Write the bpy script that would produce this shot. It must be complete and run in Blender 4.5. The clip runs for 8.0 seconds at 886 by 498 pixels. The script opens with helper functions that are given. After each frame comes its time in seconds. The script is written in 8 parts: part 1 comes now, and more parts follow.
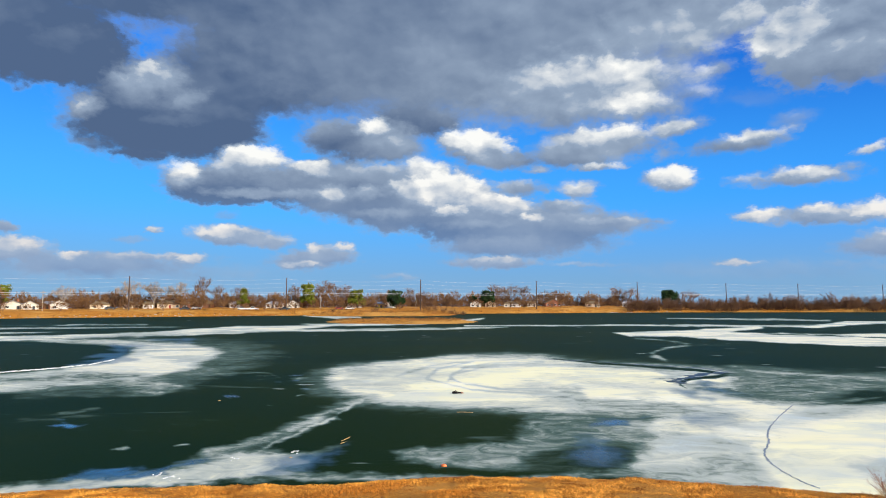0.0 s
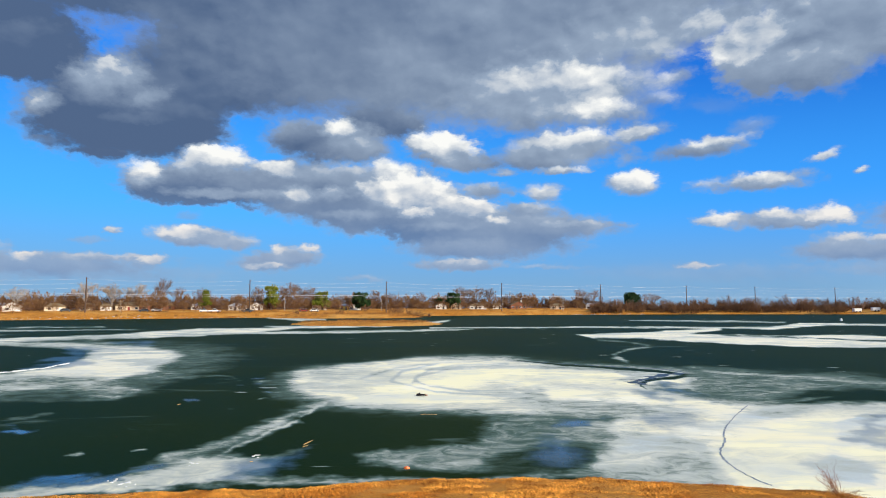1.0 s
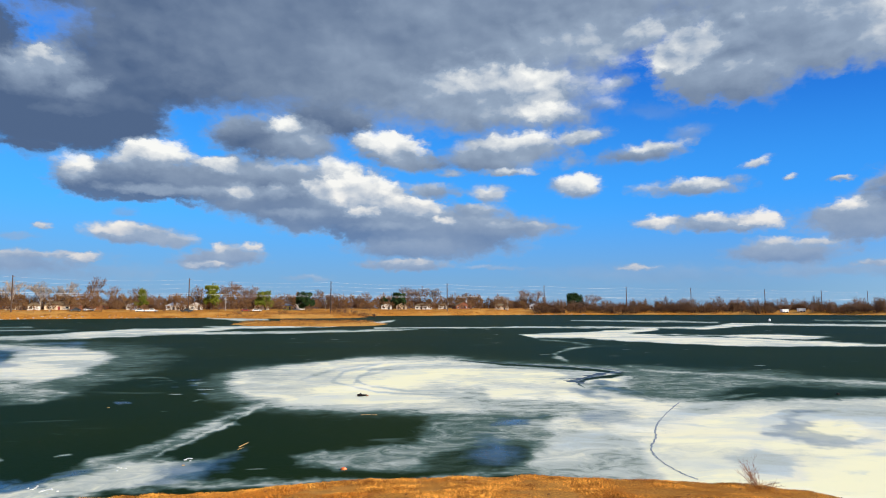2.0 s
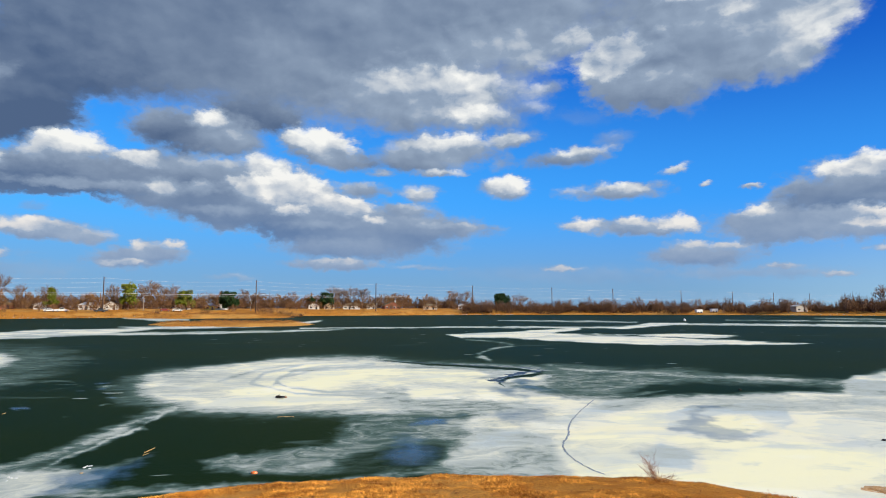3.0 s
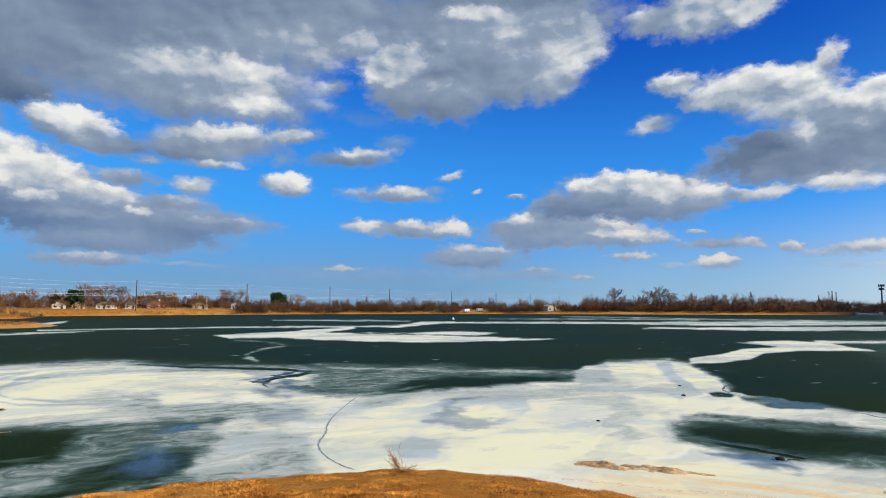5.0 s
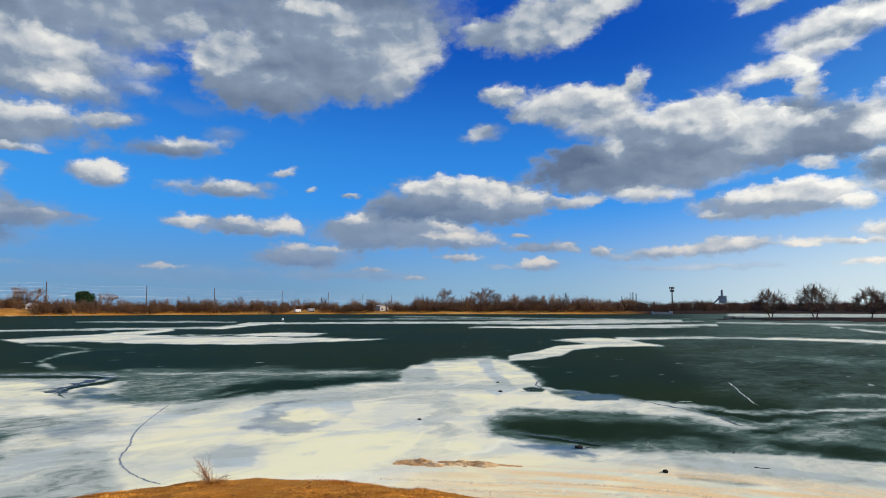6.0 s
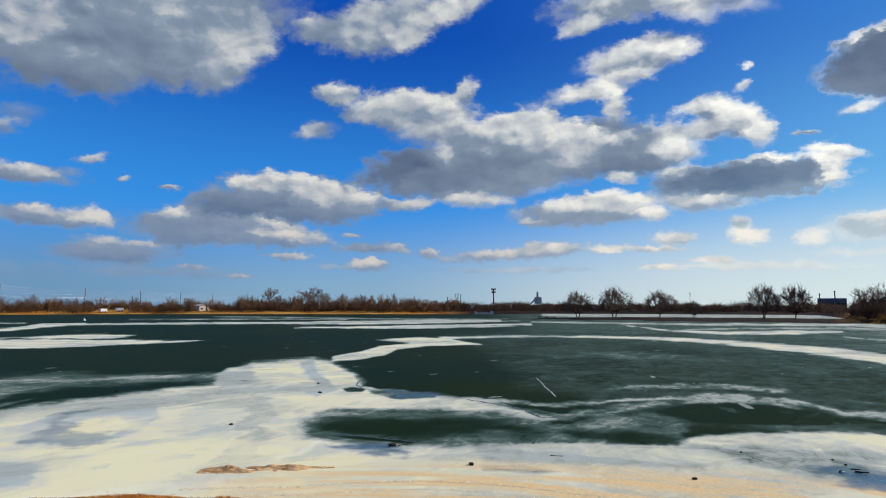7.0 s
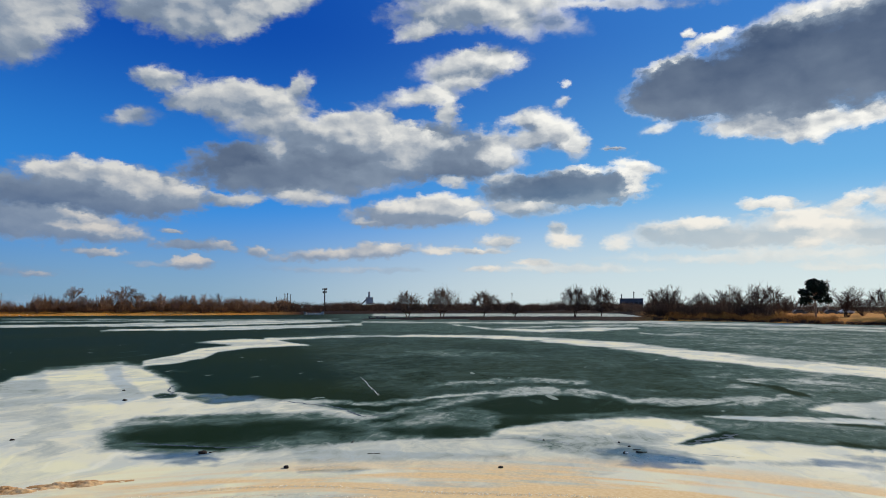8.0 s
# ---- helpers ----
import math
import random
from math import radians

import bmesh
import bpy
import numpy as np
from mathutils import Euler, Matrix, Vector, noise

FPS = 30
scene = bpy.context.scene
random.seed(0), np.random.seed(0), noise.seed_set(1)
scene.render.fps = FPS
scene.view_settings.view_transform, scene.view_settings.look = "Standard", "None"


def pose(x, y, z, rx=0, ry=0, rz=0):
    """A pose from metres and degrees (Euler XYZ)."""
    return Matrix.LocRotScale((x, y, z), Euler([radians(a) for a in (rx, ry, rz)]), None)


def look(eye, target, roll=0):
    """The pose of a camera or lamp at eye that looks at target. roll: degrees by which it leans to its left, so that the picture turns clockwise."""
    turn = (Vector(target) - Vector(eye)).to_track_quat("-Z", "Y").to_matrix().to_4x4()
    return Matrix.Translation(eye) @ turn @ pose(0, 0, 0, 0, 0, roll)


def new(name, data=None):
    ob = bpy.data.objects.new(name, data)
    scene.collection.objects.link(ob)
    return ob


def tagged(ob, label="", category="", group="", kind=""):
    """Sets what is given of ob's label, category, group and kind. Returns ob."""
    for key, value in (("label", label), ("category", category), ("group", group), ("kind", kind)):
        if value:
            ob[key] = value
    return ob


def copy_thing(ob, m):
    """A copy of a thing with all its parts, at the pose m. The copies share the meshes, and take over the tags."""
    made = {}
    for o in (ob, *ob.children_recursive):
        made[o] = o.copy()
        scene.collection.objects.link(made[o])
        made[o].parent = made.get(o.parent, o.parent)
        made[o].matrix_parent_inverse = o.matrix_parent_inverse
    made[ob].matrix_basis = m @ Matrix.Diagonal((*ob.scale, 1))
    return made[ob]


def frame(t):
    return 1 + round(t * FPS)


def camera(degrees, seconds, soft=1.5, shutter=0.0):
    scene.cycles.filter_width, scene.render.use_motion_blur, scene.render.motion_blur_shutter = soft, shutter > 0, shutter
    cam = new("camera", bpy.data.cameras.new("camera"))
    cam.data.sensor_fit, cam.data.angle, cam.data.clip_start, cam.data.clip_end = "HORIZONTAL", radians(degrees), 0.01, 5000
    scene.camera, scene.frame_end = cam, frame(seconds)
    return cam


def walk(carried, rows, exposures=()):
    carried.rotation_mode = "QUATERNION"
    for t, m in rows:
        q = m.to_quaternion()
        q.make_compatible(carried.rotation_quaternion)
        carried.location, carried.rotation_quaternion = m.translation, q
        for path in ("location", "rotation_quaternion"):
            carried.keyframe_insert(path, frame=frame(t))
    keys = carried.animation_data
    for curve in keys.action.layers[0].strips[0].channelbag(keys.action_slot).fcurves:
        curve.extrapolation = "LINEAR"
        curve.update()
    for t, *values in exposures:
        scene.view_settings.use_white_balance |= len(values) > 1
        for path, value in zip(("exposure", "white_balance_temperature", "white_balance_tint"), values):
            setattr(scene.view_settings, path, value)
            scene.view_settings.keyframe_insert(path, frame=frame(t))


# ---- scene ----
# A frozen lake seen from a grassy bank: y ahead at the start, bearings clockwise from y, ice at z = 0.
import collections
import itertools

cam = camera(68.17, 8.0, soft=1.0)
# seconds, place, bearing, tilt up, lean
ROWS = [
    (0.0, -0.151, 0.040, 3.986, 0.01, 4.97, 0.25),
    (0.5, -0.124, 0.027, 3.995, 1.33, 5.04, 0.22),
    (1.0, -0.098, 0.013, 3.988, 2.99, 5.14, 0.23),
    (1.5, -0.054, -0.010, 3.982, 5.04, 5.15, 0.18),
    (3.0, 0.397, -0.079, 3.985, 13.85, 5.13, 0.05),
    (3.5, 0.529, -0.117, 3.977, 16.96, 5.14, 0.01),
    (4.0, 0.676, -0.146, 3.961, 21.20, 5.13, -0.02),
    (4.5, 0.803, -0.204, 3.936, 26.46, 5.10, -0.04),
    (6.0, 1.085, -0.446, 4.000, 47.48, 5.07, 0.06),
    (6.5, 1.180, -0.573, 4.006, 54.53, 5.09, -0.04),
    (7.0, 1.257, -0.716, 4.004, 62.28, 5.08, -0.11),
    (7.5, 1.294, -0.857, 3.992, 69.16, 5.07, -0.04),
    (8.0, 1.316, -1.021, 3.989, 76.89, 5.09, 0.08),
]
walk(cam, [(t, Matrix.Translation((x, y, z)) @ pose(0, 0, 0, 0, 0, -b) @ pose(0, 0, 0, 90 + up, 0, 0) @ pose(0, 0, 0, 0, 0, -lean)) for t, x, y, z, b, up, lean in ROWS], [(0.0, 0.18), (3.0, 0.10), (4.5, 0.02), (6.5, -0.20), (8.0, -0.34)])

# ---- sky, clouds and sun ----
SUN_BEARING, SUN_HEIGHT = 130.0, 27.0
# fair-weather clouds, far ones first: bearing, height above the horizon, half width, half height, tilt (degrees), greyness, how much greyer below, softness, body
CLOUDS = []
# the dark layer overhead
CLOUDS += [
    (-18.9, 26.3, 25.7, 4.47, 7, 0.85, 0.05, 0.3, 1), (-33.5, 19.2, 7.2, 3.69, 11, 0.95, 0.15, 0.2, 1), (-30.1, 18.4, 5, 2.43, 10, 0.92, 0.1, 0.3, 1),
    (-11.2, 22.4, 12.8, 7.28, 4, 0.82, 0.1, 0.3, 1), (-17.3, 18.3, 7, 3.35, 5, 0.85, 0.1, 0.4, 1), (-23.1, 15.5, 8, 4.4, 6, 0.88, 0.1, 0.25, 1),
    (-21.7, 14.3, 6.5, 2.47, 1, 0.9, 0.1, 0.3, 1), (-0.1, 21.8, 16.7, 7.24, 0, 0.68, 0, 0.5, 1), (-2.4, 16, 3.8, 1.81, 0, 0.75, 0.1, 0.4, 1),
    (14.9, 24.4, 15.6, 4.97, 3, 0.52, -0.1, 0.4, 1), (8, 19.8, 12.9, 4.58, -3, 0.55, -0.1, 0.6, 1),
]
# the dark layer overhead, continued
CLOUDS += [
    (-24.9, 12.2, 3.1, 0.58, 2, 0.85, 0.1, 0.4, 1), (-28.5, 12.6, 1.5, 0.34, 1, 0.8, 0.1, 0.6, 0.7), (-24.2, 18, 2.2, 1.54, 7, 0.32, 0.3, 0.8, 1),
    (-24.7, 18.8, 1, 0.76, 8, 0.1, 0.3, 0.5, 1), (-21.6, 16.6, 1.9, 0.78, 21, 0.45, 0.3, 0.8, 0.8), (-25.6, 16.8, 2.5, 1.71, 7, 0.5, 0.3, 0.8, 0.8),
    (-29.2, 15.3, 1.4, 0.88, 28, 0.34, 0.3, 0.9, 1), (-23.1, 14.9, 2.6, 0.53, 6, 0.7, 0.1, 0.9, 0.6),
]
# its sunlit end
CLOUDS += [
    (13.8, 18, 7.7, 2.82, -4, 0.32, 0.3, 0.7, 1), (11.3, 16.8, 7.3, 1.86, -3, 0.4, 0.2, 0.8, 1), (17.1, 16.6, 3, 1, 0, 0.12, 0.3, 0.6, 1),
    (14.8, 18.9, 3.8, 1.35, -5, 0.14, 0.2, 0.7, 1), (8.9, 18.8, 3.5, 1.38, -3, 0.3, 0.2, 0.9, 0.8), (21.8, 21.5, 3.5, 2.16, 4, 0.25, 0.2, 0.7, 1),
    (19.6, 22.7, 6.8, 2.57, 0, 0.42, 0, 0.8, 0.8), (26.5, 22.5, 3.6, 1.17, 10, 0.18, 0.2, 0.6, 1), (23, 18.6, 1.8, 0.79, 11, 0.25, 0.2, 0.8, 0.8),
    (21.4, 17, 1.8, 0.53, -6, 0.35, 0.2, 0.9, 0.5), (25.8, 16.1, 2.5, 0.69, -8, 0.4, 0.1, 1, 0.2),
]
# its sunlit end, continued
CLOUDS += [
    (28.6, 14.2, 1.6, 0.6, 3, 0.35, 0.1, 1, 0.5),
]
# the pale mass next to it
CLOUDS += [
    (37.4, 24.2, 11.8, 3.28, 3, 0.52, -0.1, 0.4, 1), (36.8, 20.7, 8.3, 4.17, 1, 0.5, 0.1, 0.3, 1), (30.6, 19.2, 4.8, 3.71, -1, 0.5, 0.2, 0.25, 1),
    (29, 20.6, 3, 1.75, 8, 0.22, 0.1, 0.5, 1), (42.2, 20.8, 4.6, 3.62, 14, 0.36, 0, 0.4, 1), (45.2, 22.2, 2.4, 2.67, 22, 0.12, 0, 0.6, 1),
    (33.3, 17.7, 3, 1.87, -2, 0.5, 0.2, 0.6, 1), (38.8, 23.2, 1.1, 0.4, 4, 0, 0.1, 0.6, 1), (35.9, 24.8, 3, 0.78, 1, 0.12, 0.1, 0.8, 1),
    (41.7, 23.4, 5.7, 2.18, 3, 0.34, 0, 0.8, 0.8),
]
# ragged end of the pale mass
CLOUDS += [
    (51.3, 23.2, 2.8, 1.29, 10, 0.36, 0.2, 0.4, 1), (57.5, 23.9, 5.6, 2.3, 16, 0.38, 0.1, 0.35, 1), (58.9, 22.7, 2.4, 1.09, 16, 0.16, 0.1, 0.5, 1),
    (62.6, 25, 4.2, 1.16, 18, 0.12, 0.1, 0.6, 1), (54.8, 23.4, 2.7, 1.65, 8, 0.22, 0.1, 0.7, 1),
]
# row below the layer
CLOUDS += [
    (-7.2, 14.3, 5.2, 2.01, 1, 0.6, 0.3, 0.4, 1), (-9.6, 14.4, 2.5, 1.33, 7, 0.68, 0.2, 0.5, 1), (-4.2, 13.6, 3, 1.21, 1, 0.5, 0.2, 0.7, 1),
    (-6.2, 15.3, 1.5, 0.9, 11, 0.12, 0.3, 0.5, 1), (3.1, 13.5, 3.6, 1.83, -9, 0.34, 0.4, 0.35, 1), (2.4, 14.3, 2.2, 1.06, -6, 0.08, 0.3, 0.5, 1),
    (5.4, 12.4, 2.7, 0.77, -1, 0.5, 0.2, 0.7, 1), (13.7, 13.5, 5.9, 1.6, 2, 0.42, 0.3, 0.45, 1), (14.6, 14.3, 3.5, 0.84, 4, 0.14, 0.3, 0.5, 1),
    (19.7, 14.4, 2.9, 0.82, 7, 0.24, 0.3, 0.6, 1), (11.7, 12.5, 4.8, 0.86, -3, 0.55, 0.2, 0.7, 1),
]
# row below the layer, continued
CLOUDS += [
    (13.6, 11.7, 2.5, 0.38, 0, 0.32, 0.2, 0.6, 1), (19.2, 12.5, 1.2, 0.65, 16, 0.4, 0.2, 0.8, 0.7), (24.6, 12.8, 3.5, 0.89, 3, 0.46, 0.3, 0.6, 1),
    (26.3, 13.2, 2.5, 0.57, 4, 0.26, 0.2, 0.7, 1), (19.4, 10.3, 2.4, 1.2, -1, 0.24, 0.4, 0.4, 1), (19.6, 10.6, 1.7, 0.83, -4, 0.03, 0.2, 0.6, 1),
    (28.7, 9.7, 4.3, 0.78, -2, 0.42, 0.3, 0.6, 1), (29.9, 10.1, 2.8, 0.51, 0, 0.14, 0.2, 0.7, 1), (33.6, 11.3, 1.1, 0.45, 9, 0.28, 0.2, 0.6, 0.9),
    (8.6, 11.6, 1.3, 0.43, -2, 0.3, 0.2, 0.6, 0.9),
]
# the long heaped cloud
CLOUDS += [
    (-17.6, 10, 6.8, 1.97, -1, 0.8, 0.3, 0.25, 1), (-12, 10.3, 4.3, 2.16, 2, 0.6, 0.3, 0.4, 1), (-3.2, 9, 11.4, 3.34, -8, 0.66, 0.2, 0.3, 1),
    (5.8, 6.9, 9.3, 2.7, -7, 0.68, 0.2, 0.35, 1), (0.8, 7, 7, 1.98, -10, 0.74, 0.2, 0.4, 1), (12.6, 7, 5.7, 1.16, -4, 0.55, 0.2, 0.5, 1),
    (4.8, 5, 5.4, 1.08, -1, 0.68, 0.2, 0.6, 1), (4.7, 3.7, 4.2, 0.64, -1, 0.5, 0.2, 0.5, 1), (4.3, 4, 2.2, 0.35, -1, 0.28, 0.2, 0.7, 1),
    (-22, 10.6, 1.6, 1.23, 4, 0.2, 0.5, 0.7, 1), (-16.7, 12, 3.1, 1.59, 3, 0.2, 0.5, 0.4, 1),
]
# the long heaped cloud, continued
CLOUDS += [
    (-16.3, 12.4, 2.3, 1.03, 3, 0.02, 0.3, 0.5, 1), (-11.3, 11.7, 2.2, 0.77, -8, 0.2, 0.3, 0.5, 1), (-14.8, 9.5, 5.1, 0.48, 2, 0.5, 0.2, 0.7, 1),
    (-7.1, 11, 3.7, 1.36, -4, 0.5, 0.3, 0.6, 1), (-1.4, 11.5, 2.4, 1.46, -10, 0.26, 0.4, 0.5, 1), (-5.2, 11.6, 2.5, 0.87, 1, 0.42, 0.2, 0.7, 1),
    (0.3, 9.7, 4.4, 1.67, -5, 0.22, 0.5, 0.45, 1), (0.1, 10.3, 3.3, 1.08, 0, 0.02, 0.2, 0.6, 1), (-9.5, 9.6, 1.5, 0.87, 1, 0.24, 0.3, 0.9, 1),
    (-3.1, 10, 1.4, 1.08, 0, 0.26, 0.3, 0.9, 1), (-6.6, 9.7, 1.5, 0.68, 1, 0.35, 0.3, 0.7, 1),
]
# the long heaped cloud, continued
CLOUDS += [
    (5.3, 8.6, 3.5, 0.98, -4, 0.2, 0.4, 0.5, 1), (5.8, 9, 2.2, 0.54, -1, 0.06, 0.2, 0.7, 1), (11.8, 9.9, 1.7, 0.91, -2, 0.28, 0.3, 0.6, 1),
    (6.8, 10.2, 3, 0.73, -1, 0.42, 0.2, 0.7, 1), (7.8, 7.6, 1.2, 0.44, -1, 0.18, 0.3, 0.6, 1), (0.6, 8.2, 1.6, 0.54, 0, 0.25, 0.3, 0.6, 1),
    (10.7, 8.5, 2.9, 0.58, -2, 0.45, 0.2, 0.7, 1), (14.9, 7.1, 3.5, 0.38, -2, 0.38, 0.2, 0.6, 1), (-4.7, 8, 3, 0.49, 0, 0.55, 0.2, 0.8, 1),
    (3.8, 7, 4.5, 0.44, -1, 0.6, 0.2, 0.8, 1),
]
# small low clouds
CLOUDS += [
    (-17.7, 5.8, 3.5, 1.04, -4, 0.38, 0.4, 0.4, 1), (-18.4, 6.2, 2.1, 0.56, 2, 0.06, 0.2, 0.6, 1), (-14.5, 5.5, 1.9, 0.86, 1, 0.36, 0.3, 0.6, 1),
    (-11.2, 4.1, 3.8, 1.07, 4, 0.56, 0.3, 0.4, 1), (-10.9, 5, 1.2, 0.49, 1, 0.18, 0.2, 0.6, 1), (-8.6, 5.1, 1.3, 0.44, 1, 0.18, 0.2, 0.6, 1),
    (-12.1, 3.6, 2.2, 0.29, 1, 0.3, 0.2, 0.7, 1), (-24.1, 6.1, 0.6, 0.36, 8, 0.22, 0.2, 0.6, 1), (-25.7, 5.3, 1.5, 0.27, 2, 0.5, 0.2, 0.8, 0.5),
    (-18.6, 7.6, 1, 0.33, 2, 0.5, 0.1, 0.8, 0.4), (-33.2, 4.3, 2.4, 1.08, 3, 0.42, 0.4, 0.4, 1),
]
# small low clouds, continued
CLOUDS += [
    (-32.5, 4.8, 1.1, 0.42, 3, 0.12, 0.2, 0.7, 1), (-33.9, 5.9, 0.8, 0.49, 4, 0.5, 0.2, 0.6, 1), (-28, 3.3, 7.7, 0.96, 1, 0.62, 0.2, 0.6, 0.9),
    (-29.7, 4, 1.2, 0.43, 2, 0.16, 0.3, 0.6, 1), (-24.2, 4, 4.7, 0.36, 1, 0.4, 0.2, 0.7, 1), (-20.9, 4, 1.1, 0.37, 1, 0.16, 0.2, 0.6, 1),
    (-27.5, 2.6, 12.4, 0.66, 1, 0.66, 0.1, 1, 0.5), (-3.7, 2.6, 2.1, 0.3, 0, 0.4, 0.2, 0.8, 0.5), (12, 3.5, 2.9, 0.24, -1, 0.4, 0.2, 0.8, 0.5),
    (24.3, 3.3, 1.9, 0.32, -2, 0.16, 0.2, 0.6, 1), (25.3, 2.7, 8.9, 0.8, -2, 0.55, 0.1, 1, 0.35),
]
# two heaps over the far shore
CLOUDS += [
    (26, 7, 2.3, 0.64, 0, 0.2, 0.3, 0.5, 1), (31.2, 6.6, 5.2, 0.79, -1, 0.5, 0.3, 0.5, 1), (29.7, 7.1, 1.3, 0.59, 0, 0.08, 0.3, 0.6, 1),
    (34.1, 6.8, 2.1, 0.88, -9, 0.1, 0.4, 0.45, 1), (35.1, 4.2, 4.1, 1.17, -1, 0.56, 0.3, 0.5, 1), (37.5, 5, 2.5, 0.39, -1, 0.28, 0.2, 0.7, 1),
    (34.9, 5.1, 1.4, 0.44, -1, 0.22, 0.2, 0.7, 1), (42.3, 6.2, 6.9, 1.62, -2, 0.58, 0.2, 0.4, 1), (47.6, 6, 5, 1.11, -5, 0.4, 0.3, 0.45, 1),
    (45.5, 7, 4.5, 1.31, -5, 0.36, 0.3, 0.6, 1), (46.4, 7.4, 2.6, 0.65, -8, 0.12, 0.3, 0.6, 1),
]
# two heaps over the far shore, continued
CLOUDS += [
    (48.7, 6, 3.8, 0.5, -7, 0.1, 0.2, 0.7, 1), (40.9, 7.2, 2.3, 1.2, 8, 0.5, 0.3, 0.6, 1), (39.7, 7.5, 1.1, 0.58, 8, 0.2, 0.3, 0.6, 1),
    (49.4, 9.1, 7.4, 2.27, -2, 0.5, 0.3, 0.3, 1), (45.1, 8.6, 4.5, 1.31, 2, 0.68, 0.2, 0.5, 1), (50.7, 7.9, 4.6, 0.54, -3, 0.62, 0.1, 0.7, 1),
    (47.8, 10.4, 2.8, 1.01, 1, 0.14, 0.3, 0.5, 1), (50.4, 10.7, 1.3, 0.67, -5, 0.06, 0.3, 0.5, 1), (53, 9.6, 3, 1.14, -8, 0.14, 0.4, 0.45, 1),
    (55.2, 8.9, 1.7, 1.21, -10, 0.18, 0.4, 0.45, 1), (49.7, 9.2, 1.1, 0.91, -4, 0.22, 0.3, 0.6, 1),
]
# two heaps over the far shore, continued
CLOUDS += [
    (45.3, 10.4, 1.9, 0.7, 12, 0.2, 0.3, 0.5, 1), (51.9, 8.9, 1.2, 0.8, -4, 0.2, 0.3, 0.7, 1), (42.4, 9.3, 1.8, 0.85, 18, 0.42, 0.3, 0.6, 1),
    (38.9, 2.8, 7.3, 0.53, -1, 0.42, 0.2, 0.8, 0.6), (41, 3.2, 1.5, 0.29, -1, 0.22, 0.2, 0.7, 1), (45.1, 2.6, 1.2, 0.28, -1, 0.22, 0.2, 0.7, 1),
    (49.3, 4.3, 2.2, 0.41, -2, 0.24, 0.3, 0.5, 1), (54.4, 6.2, 1, 0.22, -3, 0.22, 0.2, 0.6, 1), (55.7, 5.1, 3.1, 0.56, 1, 0.42, 0.3, 0.5, 1),
    (58.1, 5.2, 1.3, 0.5, -9, 0.14, 0.3, 0.5, 1), (55.7, 3.6, 2, 0.6, -2, 0.28, 0.4, 0.5, 1),
]
# two heaps over the far shore, continued
CLOUDS += [
    (56.1, 3.9, 1, 0.39, -2, 0.06, 0.2, 0.6, 1), (52.5, 3.5, 2, 0.27, -2, 0.35, 0.2, 0.8, 0.5), (33.7, 11.5, 1.3, 0.34, 13, 0.3, 0.2, 0.7, 0.7),
    (35.9, 10, 0.6, 0.29, -2, 0.2, 0.2, 0.6, 1), (39.5, 9.6, 0.9, 0.29, 3, 0.25, 0.2, 0.6, 1), (51.1, 15, 1.7, 0.71, 8, 0.25, 0.2, 0.9, 0.85),
    (52.9, 18.1, 2, 1.07, 4, 0.2, 0.3, 0.4, 1), (58.1, 8.8, 2, 0.55, -5, 0.3, 0.3, 0.6, 1),
]
# the great heap towards the sun
CLOUDS += [
    (59.5, 16.8, 6, 1.92, -3, 0.34, 0.2, 0.35, 1), (55.5, 16.7, 2.1, 1.07, 1, 0.2, 0.2, 0.5, 1), (59.3, 17.7, 2.8, 1.09, -3, 0.14, 0.2, 0.5, 1),
    (64.1, 18.4, 1.6, 0.98, 41, 0.12, 0.2, 0.5, 1), (50.6, 15, 1.5, 0.51, 17, 0.25, 0.2, 0.9, 0.8), (68.7, 12.6, 14.2, 2.98, 7, 0.62, 0.2, 0.25, 1),
    (60.1, 12, 4.9, 2.14, 8, 0.74, 0.1, 0.35, 1), (64.4, 10.8, 6.2, 1.91, 2, 0.6, 0.1, 0.4, 1), (77.2, 12.8, 6, 2.19, 5, 0.5, 0.2, 0.4, 1),
    (65.1, 9.4, 3.4, 0.87, -3, 0.22, 0.2, 0.6, 1), (59.7, 9.1, 1.7, 0.56, 3, 0.2, 0.2, 0.6, 1),
]
# the great heap towards the sun, continued
CLOUDS += [
    (70.2, 11, 4.9, 1.26, 9, 0.42, 0.1, 0.7, 1), (65.8, 14.7, 3.6, 1.89, -2, 0.24, 0.3, 0.5, 1), (61.4, 15.1, 3.7, 1.3, -1, 0.3, 0.2, 0.6, 1),
    (67.7, 16, 2.2, 0.8, 2, 0.06, 0.2, 0.5, 1), (70.4, 15.1, 2.8, 1.82, -18, 0.14, 0.3, 0.5, 1), (70.9, 16.1, 1.5, 0.85, 2, 0.02, 0.2, 0.6, 1),
    (73.8, 14.2, 2.4, 1.64, -14, 0.1, 0.3, 0.5, 1), (72.2, 12.5, 3.1, 1.26, 1, 0.28, 0.2, 0.7, 1), (62.4, 13, 1.6, 1.14, -12, 0.26, 0.3, 1, 1),
    (69.7, 13.2, 3.5, 1.06, 2, 0.45, 0.1, 0.8, 1), (80.2, 13.8, 3.1, 1.64, 4, 0.28, 0.3, 0.5, 1),
]
